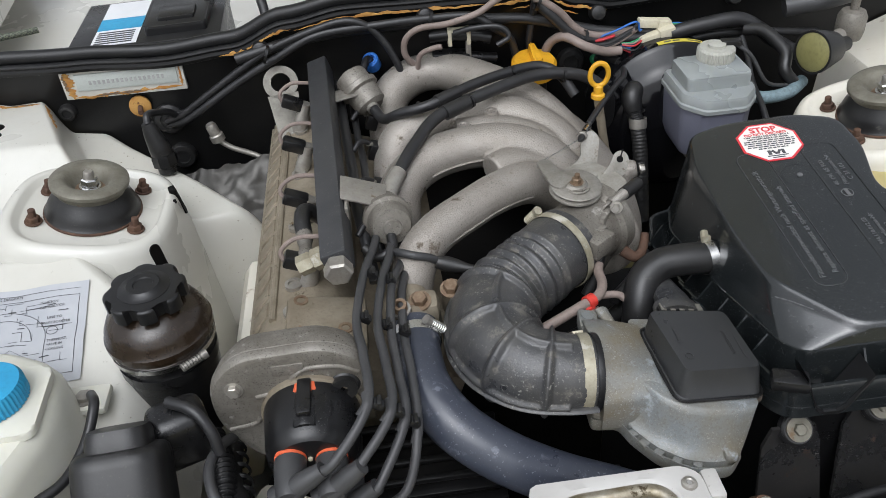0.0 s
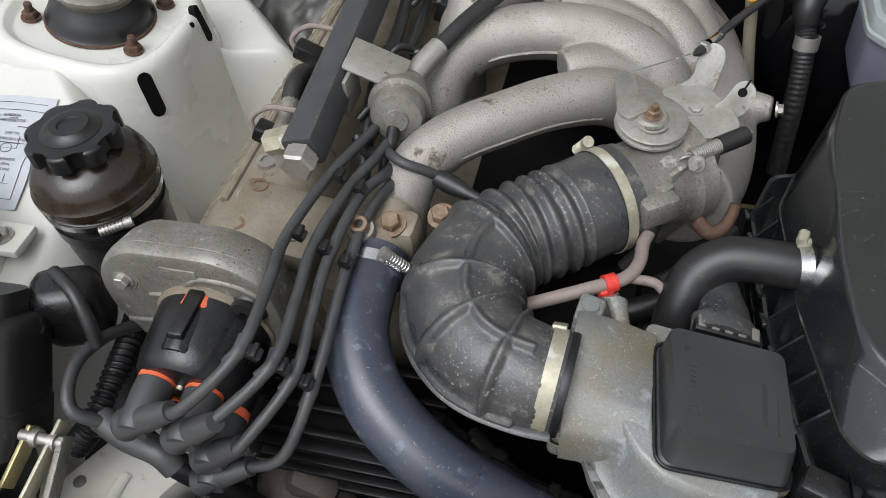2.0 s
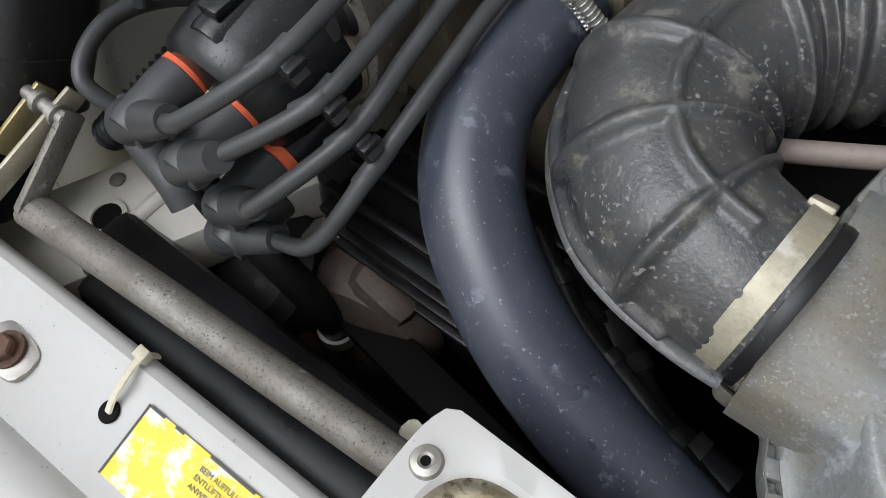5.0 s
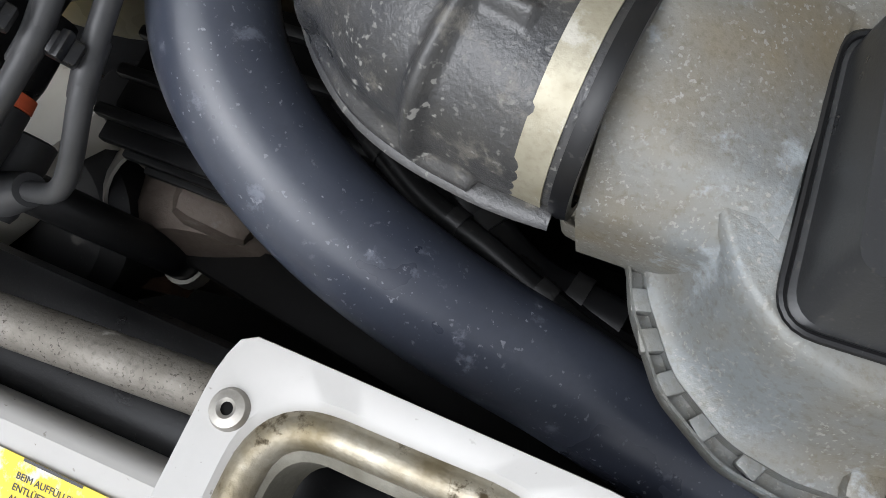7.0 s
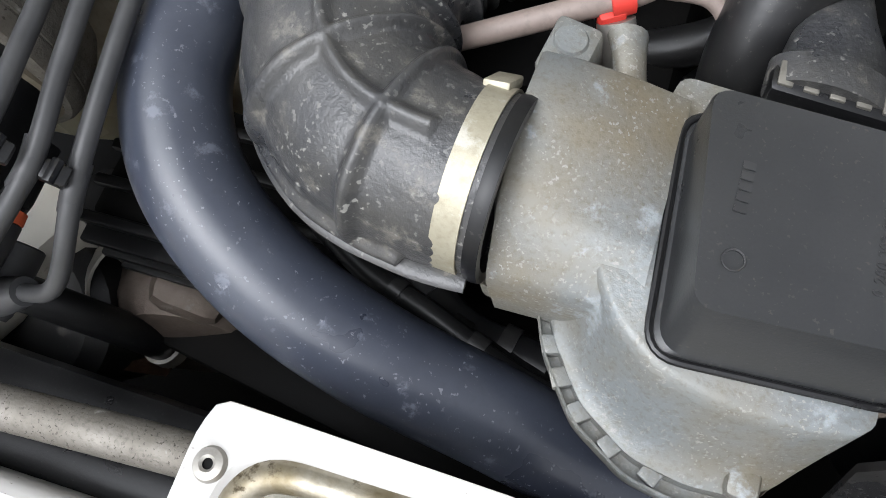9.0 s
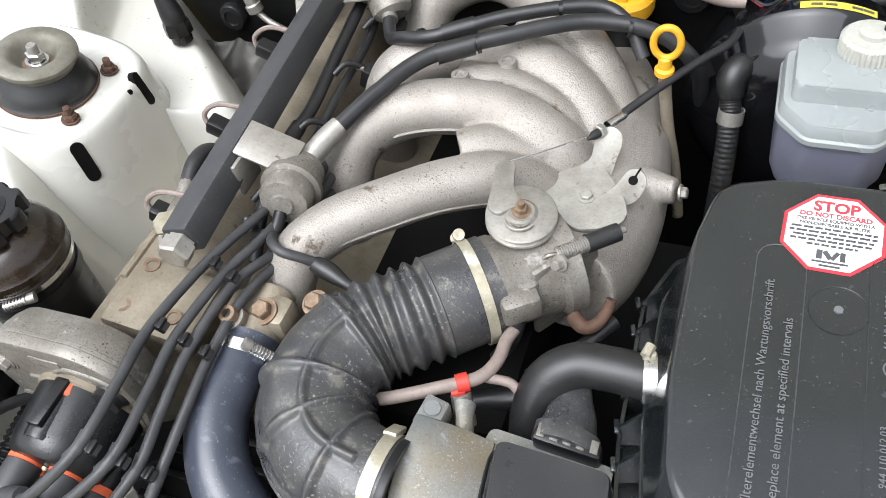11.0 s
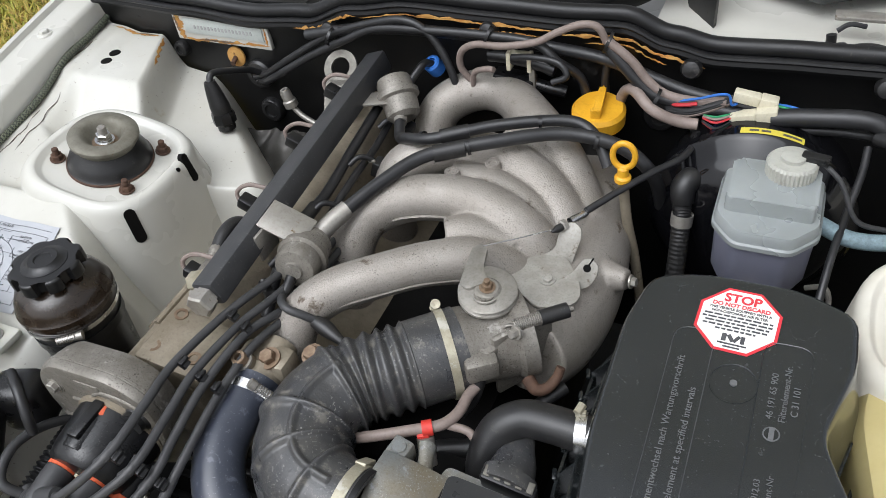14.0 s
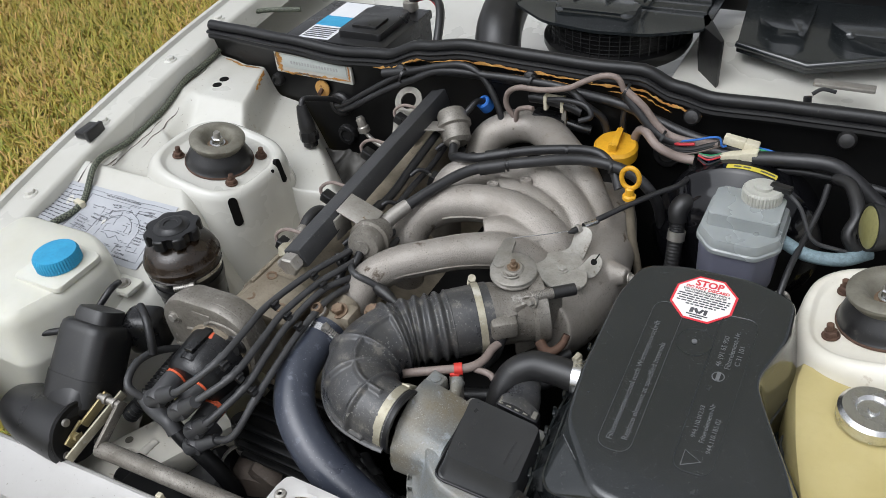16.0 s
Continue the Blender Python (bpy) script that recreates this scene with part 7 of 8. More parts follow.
part("tip", lathe([(0.0045, 0.004), (0.0045, 0.010), (0.001, 0.018), (0, 0.018)], at((0.206, 0.875, 0.8515), (-0.5, -0.85, 0.1)), 12), RUBBER, tc_)
part("inner_wire", tube([(0.206, 0.873, 0.8515), (0.17, 0.835, 0.860), (0.140, 0.804, 0.868)], 0.0008, 6), CHROME, tc_)
part("sheath", tube([(0.222, 0.905, 0.851), (0.25, 0.945, 0.855), (0.280, 0.985, 0.858), (0.304, 1.02, 0.857), (0.312, 1.07, 0.852), (0.303, 1.11, 0.842), (0.294, 1.128, 0.834)], 0.0042, 12), WIRE, tc_)
part("grip", tube([(0.312, 1.07, 0.852), (0.303, 1.11, 0.842), (0.295, 1.126, 0.835)], 0.0075, 14), RUBBER, tc_)
rs = thing("return_spring", "coiled steel return spring with a black end sleeve", "spring", (0.22, 0.75, 0.84))
s0, s1 = Vector((0.200, 0.727, 0.8465)), Vector((0.2235, 0.7465, 0.8460))
sd, up = (s1 - s0).cross(Vector((0, 0, 1))).normalized(), Vector((0, 0, 1))
part("coil", sweep(bmesh.new(), [s0.lerp(s1, k / 150) + sd * (0.0060 * math.cos(0.62 * k)) + up * (0.0060 * math.sin(0.62 * k)) for k in range(151)], 0.0010, 6), STEEL, rs)
part("sleeve", tube([s1 - (s1 - s0) * 0.10, s1 + (s1 - s0) * 0.85], 0.0080, 18, 3), RUBBER, rs)
part("pin", lathe([(0.0028, 0), (0.0028, 0.006), (0, 0.007)], at(s1 + (s1 - s0) * 0.85, s1 - s0), 10), WHEELST, rs)
part("hook", tube([(0.188, 0.724, 0.840), (0.194, 0.724, 0.848), (0.203, 0.729, 0.847)], 0.0016, 6), STEEL, rs)
part("link_plate", prism(rounded([(0.168, 0.700), (0.182, 0.694), (0.192, 0.705), (0.180, 0.716)], 0.004), 0.818, 0.834, 0.003), DULLAL, tb)
part("pad", box((0.178, 0.690, 0.820), (0.034, 0.022, 0.026), 0.005, Matrix.Rotation(radians(35), 4, "Z")), DULLAL, tb)
part("flange", box((0.205, 0.735, 0.800), (0.008, 0.07, 0.085), 0.004, Matrix.Rotation(radians(-37), 4, "Z")), DULLAL, tb)
screw(tb, (0.205, 0.720, 0.846), (-0.4, -0.8, 0.3), 0.005, 0.008, STEEL, "cap_screw")
part("idle_stub", tube([(0.178, 0.685, 0.808), (0.172, 0.675, 0.785), (0.160, 0.668, 0.765)], 0.0068, 12), RUBBER, tb)
solo("idle_hose", tube([(0.215, 0.715, 0.786), (0.226, 0.708, 0.780), (0.236, 0.712, 0.780), (0.243, 0.722, 0.786), (0.246, 0.730, 0.796)], lambda s: 0.0072 - 0.0025 * s, 12, 10), RUST, "brown-grey bent pipe beside the throttle body", "pipe")
for q in ((0.072, 0.742, 0.778), (0.098, 0.745, 0.785)):
    solo("vacuum_fitting", lathe([(0.010, -0.05), (0.011, -0.01), (0.008, 0.0), (0.006, 0.012), (0, 0.012)], at(q, (0.1, -0.5, 0.9)), 18), CORR, "small brass-grey vacuum fitting under the manifold", "fitting", "vacuum fittings")
# temperature sensor lead
sl_ = thing("sensor_lead", "black sensor cable with a moulded plug", "sensor cable", (0.0, 0.68, 0.83))
part("cable", tube([(-0.056, 0.705, 0.835), (-0.046, 0.688, 0.845), (-0.032, 0.679, 0.846), (-0.016, 0.682, 0.838), (-0.004, 0.687, 0.827)], 0.0046, 12, 8), LEAD, sl_)
part("plug", tube([(-0.008, 0.686, 0.828), (0.008, 0.683, 0.823), (0.026, 0.676, 0.821), (0.040, 0.671, 0.82)], lambda s: 0.0068 + 0.002 * math.sin(6 * s), 14), RUBBER, sl_)

# red-clipped breather pipes
tp = thing("breather_pipe", "faded brown rubber pipe held by a red clip", "hose", (0.14, 0.61, 0.8))
part("pipe", tube([(0.075, 0.592, 0.785), (0.10, 0.595, 0.797), (0.135, 0.611, 0.801), (0.160, 0.626, 0.801), (0.170, 0.645, 0.800), (0.172, 0.668, 0.80), (0.178, 0.685, 0.80)], 0.0056, 14), PINKBROWN, tp)
part("clip", lathe([(0.0058, -0.005), (0.0078, -0.005), (0.0078, 0.005), (0.0058, 0.005)], at((0.149, 0.6185, 0.8012), (0.85, 0.5, 0)), 20), RED, tp, "bright red plastic clip")
part("clip_tab", box((0.147, 0.612, 0.794), (0.012, 0.008, 0.014), 0.002, Matrix.Rotation(radians(30), 4, "Z")), RED, tp)
part("branch", tube([(0.165, 0.630, 0.797), (0.186, 0.632, 0.792), (0.198, 0.622, 0.78), (0.200, 0.612, 0.765)], 0.0042, 10), PINKBROWN, tp)
part("socket", tube([(0.149, 0.612, 0.795), (0.153, 0.604, 0.785), (0.157, 0.596, 0.775)], 0.0085, 14), STEEL, tp)
for pts, r in (([(0.08, 0.62, 0.70), (0.13, 0.64, 0.72), (0.19, 0.66, 0.73), (0.24, 0.70, 0.74)], 0.011), ([(0.10, 0.60, 0.68), (0.16, 0.62, 0.70), (0.22, 0.68, 0.72)], 0.008), ([(0.19, 0.66, 0.76), (0.22, 0.69, 0.76), (0.25, 0.73, 0.765)], 0.007)):
    solo("dark_hose", tube(pts, r, 12), RUBBER, "dark hose deep below the intake boot", "hose", "lower hoses")

# ---- lettering on the filter box ----
EX, EY = Vector((1, 0, 0.05)).normalized(), Vector((0, 1, 0.10)).normalized()


def on_box(x, y, angle=0.0, lift=0.0006):
    ex = EX * math.cos(radians(angle)) + EY * math.sin(radians(angle))
    n = EX.cross(EY).normalized()
    m = Matrix((ex, n.cross(ex), n)).transposed().to_4x4()
    m.translation = Vector((x, y, topz(x, y))) + n * lift
    return m


words("lettering", "Filterelementwechsel nach Wartungsvorschrift", 0.0089, on_box(0.3600, 0.549, 90), MARK, ab)
words("lettering", "Replace element at specified intervals", 0.0089, on_box(0.3745, 0.553, 90), MARK, ab)
words("lettering", "46 191 65 900", 0.0076, on_box(0.4360, 0.673, 90), MARK, ab)
words("lettering", "Filterelement-Nr.", 0.0078, on_box(0.4455, 0.672, 90), MARK, ab)
words("lettering", "C 31 101", 0.0078, on_box(0.4540, 0.679, 90), MARK, ab)
words("lettering", "944.110.012.03", 0.0066, on_box(0.4350, 0.579, 90), MARK, ab)
words("lettering", "Filterelement-Nr", 0.0072, on_box(0.4440, 0.575, 90), MARK, ab)
words("lettering", "944.110.185.02", 0.0070, on_box(0.4530, 0.565, 90), MARK, ab)


def outline_on_box(pts, r=0.0005, closed=True):
    P = [Vector((x, y, topz(x, y) + 0.0003)) for x, y in pts]
    return sweep(bmesh.new(), P + ([P[0]] if closed else []), r, 5)


part("moulded_frame", outline_on_box(rounded([(0.349, 0.538), (0.383, 0.538), (0.383, 0.748), (0.349, 0.748)], 0.015, 6)), EMBOSS, ab)
part("moulded_frame", outline_on_box(rounded([(0.424, 0.540), (0.461, 0.540), (0.463, 0.748), (0.424, 0.748)], 0.014, 6)), GLOSSBOX, ab)
part("moulded_ring", outline_on_box([(0.405 + 0.019 * math.cos(a), 0.699 + 0.019 * math.sin(a)) for a in [2 * math.pi * k / 40 for k in range(40)]], 0.0004), GLOSSBOX, ab)
part("centre_dot", lathe([(0.003, -0.001), (0.003, 0.001), (0, 0.001)], on_box(0.405, 0.699), 16), MARK, ab)
part("maker_mark", outline_on_box([(0.4395 + 0.006 * math.cos(a), 0.660 + 0.006 * math.sin(a)) for a in [2 * math.pi * k / 24 for k in range(24)]], 0.0006), MARK, ab)
part("maker_mark", box(on_box(0.4395, 0.660).translation, (0.004, 0.011, 0.0008), 0), MARK, ab)
part("triangle_mark", outline_on_box([(0.432, 0.545), (0.449, 0.554), (0.432, 0.563)], 0.0006), MARK, ab)

# octagonal sticker
SA = -3
stk = thing("warning_sticker", "red-edged octagonal white warning sticker on the filter box", "sticker", (0.395, 0.758, 0.875))
SC = (0.3985, 0.7635)


def octa(r, lift0, lift1):
    m = on_box(*SC, SA, 0)
    pts = [(r * math.cos(radians(22.5 + 45 * k)), r * math.sin(radians(22.5 + 45 * k))) for k in range(8)]
    return prism(pts, lift0, lift1, m=m)


part("red_border", octa(0.0378, 0.0002, 0.0006), REDINK, stk)
part("white_field", octa(0.0350, 0.0004, 0.0009), STICKER, stk)


def on_sticker(dx, dy):
    return on_box(*SC, SA, 0.0011) @ Matrix.Translation((dx, dy, 0))


words("lettering", "STOP", 0.0132, on_sticker(0, 0.0232), REDINK, stk, depth=0.0001, align="CENTER", bold=0.00045)
words("lettering", "DO NOT DISCARD", 0.0058, on_sticker(0, 0.0152), REDINK, stk, depth=0.0001, align="CENTER", bold=0.00022)
words("lettering", "THIS VEHICLE EQUIPPED WITH A", 0.0036, on_sticker(0, 0.0106), INK, stk, depth=0.0001, align="CENTER", bold=0.00014)
words("lettering", "NON-DISPOSABLE AIR FILTER", 0.0036, on_sticker(0, 0.0066), INK, stk, depth=0.0001, align="CENTER", bold=0.00014)
for k, w in enumerate((0.058, 0.060, 0.054, 0.057, 0.034)):
    x = -w / 2
    rnd = random.Random(k)
    while x < w / 2 - 0.002:
        q = min(rnd.uniform(0.003, 0.008), w / 2 - x)
        part("print_bar", prism([(x, -0.0009), (x + q, -0.0009), (x + q, 0.0009), (x, 0.0009)], 0, 0.0002, m=on_sticker(0, 0.0026 - 0.0037 * k)), INK, stk)
        x += q + 0.0012
for dx, w, a in ((-0.0075, 0.004, 0), (-0.002, 0.0035, 35), (0.003, 0.003, -30), (0.008, 0.0035, 0)):
    part("logo_shape", prism([(-w / 2, -0.004), (w / 2, -0.004), (w / 2, 0.004), (-w / 2, 0.004)], 0, 0.0002, m=on_sticker(dx, -0.0205) @ Matrix.Rotation(radians(a), 4, "Z")), INK, stk)
for dy, w in ((-0.0268, 0.024), (-0.030, 0.014)):
    part("print_bar", prism([(-w / 2, -0.0008), (w / 2, -0.0008), (w / 2, 0.0008), (-w / 2, 0.0008)], 0, 0.0002, m=on_sticker(0, dy)), INK, stk)

# meter lid marks
lm = lambda x, y, a=90: Matrix.Translation((x, y, 0.8264)) @ Matrix.Rotation(radians(a), 4, "Z")
words("lettering", "0 280 202 064", 0.0056, lm(0.2615, 0.508), LIDMARK, lid)
for k in range(5):
    part("maker_bar", prism([(0, -0.0022), (0.0030, -0.0022), (0.0030, 0.0022), (0, 0.0022)], 0, 0.0003, m=lm(0.2125, 0.5225 + 0.0042 * k)), LIDMARK, lid)
ringp = [Vector((0.214 + 0.0038 * math.cos(a), 0.505 + 0.0038 * math.sin(a), 0.8266)) for a in [2 * math.pi * k / 20 for k in range(21)]]
part("maker_ring", sweep(bmesh.new(), ringp, 0.0004, 5), LIDMARK, lid)
part("print_bar", prism([(0, -0.0012), (0.032, -0.0012), (0.032, 0.0012), (0, 0.0012)], 0, 0.0003, m=lm(0.2715, 0.503)), LIDMARK, lid)

# the meter leans down towards the filter box
lean = Matrix(((1, 0, 0, 0), (0, 1, 0, 0), (-0.2, 0, 1, 0.0045 + 0.2 * 0.165), (0, 0, 0, 1)))
for top_ in (afm, cn):
    for o in top_.children_recursive:
        o.data.transform(lean)

for o in hc.children_recursive:
    o.data.transform(Matrix.Translation((0.009, 0.010, 0.001)))

# ---- label sheets ----
dl = thing("routing_label", "wrinkled white hose routing diagram on the inner wing", "label sheet", (-0.56, 0.69, 0.80))


def wing_z(x, y):
    return inner_z(x, y) + 0.0005


LM = Matrix.Translation((-0.680, 0.600, 0)) @ Matrix.Rotation(radians(1), 4, "Z")
LW, LH = 0.292, 0.110


def lab(u, v, lift=0.0):
    q = LM @ Vector((u * LW, v * LH, 0))
    return Vector((q.x, q.y, wing_z(q.x, q.y) + 0.0035 * noise.noise(Vector((u * 6, v * 4, 5))) + lift + 0.002))


part("sheet", sheet(lambda u, v: lab(u, v), 40, 24, 0.0004), LABELGREY, dl)


def pen(pts, r=0.0003, bm=None):
    P = []
    for (a, b) in zip(pts, pts[1:]):
        for k in range(8):
            P.append(lab(a[0] + (b[0] - a[0]) * k / 8, a[1] + (b[1] - a[1]) * k / 8, 0.0006))
    P.append(lab(*pts[-1], 0.0006))
    return sweep(bm or bmesh.new(), P, r, 4)


def arc_uv(cu_, cv_, ru, rv, a0, a1, k=14):
    return [(cu_ + ru * math.cos(radians(a0 + (a1 - a0) * i / k)), cv_ + rv * math.sin(radians(a0 + (a1 - a0) * i / k))) for i in range(k + 1)]


for pts in ([(0.40, 0.08), (0.40, 0.86), (0.97, 0.86), (0.97, 0.08), (0.40, 0.08)], arc_uv(0.70, 0.45, 0.16, 0.30, 180, 0), arc_uv(0.70, 0.45, 0.11, 0.22, 180, 0), [(0.54, 0.45), (0.54, 0.15), (0.72, 0.15)],
            [(0.86, 0.45), (0.86, 0.2), (0.92, 0.2)], [(0.60, 0.72), (0.68, 0.72), (0.68, 0.62), (0.60, 0.62), (0.60, 0.72)], [(0.44, 0.30), (0.50, 0.30), (0.52, 0.24), (0.58, 0.24)],
            arc_uv(0.88, 0.52, 0.02, 0.04, 0, 360), arc_uv(0.62, 0.12, 0.03, 0.03, 0, 360), [(0.66, 0.36), (0.70, 0.30), (0.74, 0.36), (0.78, 0.30)], [(0.02, 0.93), (0.97, 0.93)]):
    part("drawn_line", pen(pts), INK, dl)


def lab_words(text, u, v, size):
    p0, p1 = lab(u, v, 0.0006), lab(u + 0.1, v, 0.0006)
    ex = (p1 - p0).normalized()
    n = Vector((0.0, -0.40, 1)).normalized()
    ey = n.cross(ex).normalized()
    m = Matrix((ex, ey, ex.cross(ey))).transposed().to_4x4()
    m.translation = p0 + Vector((0, 0, 0.0012))
    words("lettering", text, size, m, INK, dl, depth=0.0001)


for text, u, v, size in (("VACUUM HOSE ROUTING DIAGRAM", 0.50, 0.895, 0.0046), ("AIR FILTER", 0.58, 0.79, 0.0043), ("IGNITION", 0.83, 0.80, 0.0043), ("DISTRIBUTOR", 0.83, 0.75, 0.0043), ("LINE TO", 0.86, 0.64, 0.0043),
                         ("BRAKE BOOSTER", 0.84, 0.59, 0.004), ("AIR FLOW METER", 0.50, 0.58, 0.004), ("INTAKE TUBE", 0.50, 0.52, 0.004), ("THROTTLE", 0.44, 0.44, 0.0043), ("VALVE", 0.44, 0.39, 0.0043),
                         ("HOUSING", 0.44, 0.34, 0.0043), ("IDLE SPEED", 0.80, 0.13, 0.0043), ("CONTROL VALVE", 0.80, 0.08, 0.0043), ("THERMOST.", 0.87, 0.40, 0.004), ("VALVE IN", 0.87, 0.355, 0.004), ("COOLING", 0.87, 0.31, 0.004)):
    lab_words(text, u, v, size)
rnd = random.Random(4)
for k in range(11):
    v = 0.86 - 0.07 * k
    u = 0.03
    while u < 0.34:
        w = rnd.uniform(0.015, 0.05)
        part("print_bar", pen([(u, v), (min(u + w, 0.36), v)], 0.0009), INK, dl)
        u += w + 0.012

fine = bmesh.new()
rnd = random.Random(11)
for k in range(46):
    u, v = rnd.uniform(0.42, 0.94), rnd.uniform(0.12, 0.82)
    path = [(u, v)]
    for i in range(rnd.choice((1, 2, 3))):
        du, dv = rnd.choice(((rnd.uniform(-0.09, 0.09), 0), (0, rnd.uniform(-0.14, 0.14))))
        u, v = min(0.95, max(0.42, u + du)), min(0.84, max(0.10, v + dv))
        path.append((u, v))
    pen(path, 0.00026, fine)
for k in range(26):
    u, v = rnd.uniform(0.42, 0.90), rnd.uniform(0.12, 0.82)
    pen([(u, v), (u + rnd.uniform(0.015, 0.04), v)], 0.0006, fine)
part("small_print", fine, INK, dl)
yl = thing("filling_label", "worn yellow and white German filling notice on the slam panel", "label", (-0.04, 0.32, 0.73))


def slam_top(x, y):
    yy = y - 0.028 * (x + 0.1) + 0.04 * (x - CX) ** 2
    return 0.7285 - (0.336 - yy) * 0.18


def on_slam(x, y, a=0.0, lift=0.0008):
    m = Matrix.Translation((x, y, slam_top(x, y) + lift)) @ Matrix.Rotation(radians(10.2), 4, "X")
    return m @ Matrix.Rotation(radians(a + 2), 4, "Z")


part("sheet", prism([(0, -0.040), (0.118, -0.040), (0.118, 0), (0, 0)], 0, 0.0004, m=on_slam(-0.095, 0.3325)), YLABEL, yl)
for x0, w in ((0.0, 0.012), (0.02, 0.006), (0.045, 0.03), (0.09, 0.028)):
    part("border", prism([(x0, -0.0012), (x0 + w, -0.0012), (x0 + w, 0), (x0, 0)], 0, 0.0003, m=on_slam(-0.095, 0.3325, 0, 0.0014)), INK, yl)
part("border", prism([(0, -0.040), (0.0012, -0.040), (0.0012, 0), (0, 0)], 0, 0.0003, m=on_slam(-0.095, 0.3325, 0, 0.0014)), INK, yl)
for k, tx in enumerate(("BEIM AUFFÜLLEN DER", "ENTLÜFTUNGSSCHRAU", "ANWEI   IN DER LEFT", "          CHTEN", "      E COOL", "     ELEASE")):
    words("lettering", tx, 0.0040, on_slam(-0.095, 0.3325, 0, 0.0014) @ Matrix.Translation((0.044, -0.0075 - 0.0047 * k, 0)), INK, yl, depth=0.0001)
zt = thing("cable_tie", "aged ivory cable tie through a hole in the slam panel", "cable tie", (-0.111, 0.335, 0.73), "cable ties")
part("strap", tube([(-0.111, 0.316, 0.7265), (-0.1115, 0.324, 0.732), (-0.1125, 0.338, 0.7365), (-0.1125, 0.3475, 0.737), (-0.112, 0.352, 0.728)], 0.0024, 8, 6, True, 0.5), IVORY, zt)
part("head", box((-0.1125, 0.3475, 0.738), (0.008, 0.007, 0.007), 0.001), IVORY, zt)
bo = thing("hood_stop", "rusty bolt on a stained bracket of the slam panel", "bolt", (-0.182, 0.305, 0.727))
part("pad", prism(rounded([(-0.205, 0.292), (-0.165, 0.292), (-0.163, 0.315), (-0.200, 0.318)], 0.01), 0.7235, 0.7265, 0.001), STEEL, bo)
screw(bo, (-0.183, 0.304, 0.728), (0, -0.1, 1), 0.0075, 0.007, RUST)


# ---- front of the engine, low down ----
fc = thing("timing_cover", "black finned plastic cover at the front of the engine", "engine cover", (-0.02, 0.52, 0.65))
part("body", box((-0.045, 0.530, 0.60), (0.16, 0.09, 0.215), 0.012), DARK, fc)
for k in range(4):
    part("fin", box((-0.045, 0.483, 0.700 - 0.022 * k), (0.155, 0.014, 0.006), 0.0015), BLACKP, fc)
    part("top_fin", box((-0.045, 0.488 + 0.023 * k, 0.712), (0.155, 0.007, 0.007), 0.002), BLACKP, fc)
al = thing("alternator", "grey cast alternator body below the radiator hose", "alternator", (-0.085, 0.48, 0.58))
part("case", lathe([(0, -0.05), (0.045, -0.05), (0.056, -0.04), (0.058, 0.03), (0.050, 0.045), (0.02, 0.05), (0, 0.05)], at((-0.108, 0.492, 0.585), (0.25, -1, 0.15)), 32), GRIME, al)
part("neck", tube([(-0.125, 0.505, 0.63), (-0.13, 0.505, 0.66), (-0.135, 0.51, 0.69)], lambda s: 0.024 - 0.006 * s, 18), RUBBER, al)
part("neck_band", lathe([(0.0235, 0), (0.0245, 0), (0.0245, 0.009), (0.0235, 0.009)], at((-0.1275, 0.505, 0.645), (-0.1, 0.05, 1)), 24), STEEL, al)
part("ear", box((-0.085, 0.475, 0.632), (0.05, 0.03, 0.04), 0.012, Matrix.Rotation(radians(30), 4, "Y")), GRIME, al)
pu = thing("pump_housing", "matt black round pump housing in the shade", "pump", (-0.18, 0.47, 0.55))
part("drum", lathe([(0, 0.07), (0.045, 0.07), (0.056, 0.06), (0.058, -0.04), (0, -0.045)], at((-0.175, 0.465, 0.575), (-0.1, -0.5, 1)), 36), RUBBER, pu)
part("collar", lathe([(0.032, 0.0), (0.034, 0.0), (0.034, 0.02), (0.032, 0.02)], at((-0.135, 0.475, 0.62), (0.8, -0.2, 0.6)), 28), STEEL, pu)
ph = thing("steering_hose", "glossy black steering pump hose with a banjo end", "hose", (-0.16, 0.44, 0.68))
part("hose", tube([(-0.245, 0.56, 0.72), (-0.238, 0.50, 0.735), (-0.215, 0.455, 0.735), (-0.175, 0.44, 0.712), (-0.135, 0.44, 0.675), (-0.113, 0.443, 0.628), (-0.109, 0.445, 0.585)], 0.0112, 18), SEAL, ph)
part("collar", lathe([(0.0118, 0), (0.0145, 0.0), (0.0145, 0.012), (0.0118, 0.012)], at((-0.109, 0.445, 0.588), (0, 0, 1)), 20), STEEL, ph)
part("union", lathe([(0.009, 0), (0.009, 0.04), (0, 0.04)], at((-0.125, 0.435, 0.56), (-0.3, -0.2, 1)), 6), RUST, ph)
for k in range(7):
    c = Vector((-0.243 + 0.004 * k, 0.55 - 0.016 * k, 0.722 + 0.0022 * k))
    part("ridge", lathe([(0.0112, -0.003), (0.0130, 0), (0.0112, 0.003)], at(c, (0.05, -1, 0.12)), 18), SEAL, ph)
solo("chassis_leg", box((-0.235, 0.425, 0.655), (0.085, 0.22, 0.05), 0.012, Matrix.Rotation(radians(-28), 4, "Z")), CREAM, "cream painted chassis leg with stains", "car body", "", "structure")
lg = thing("chassis_plate", "cream painted stiffening plate with a rust-edged hole", "car body", (-0.2379, 0.4175, 0.6820))
part("crease", tube([(-0.2278, 0.4332, 0.6810), (-0.2290, 0.4154, 0.6810), (-0.2282, 0.3932, 0.6810)], 0.006, 12, 6, True, 0.6), CREAM, lg)
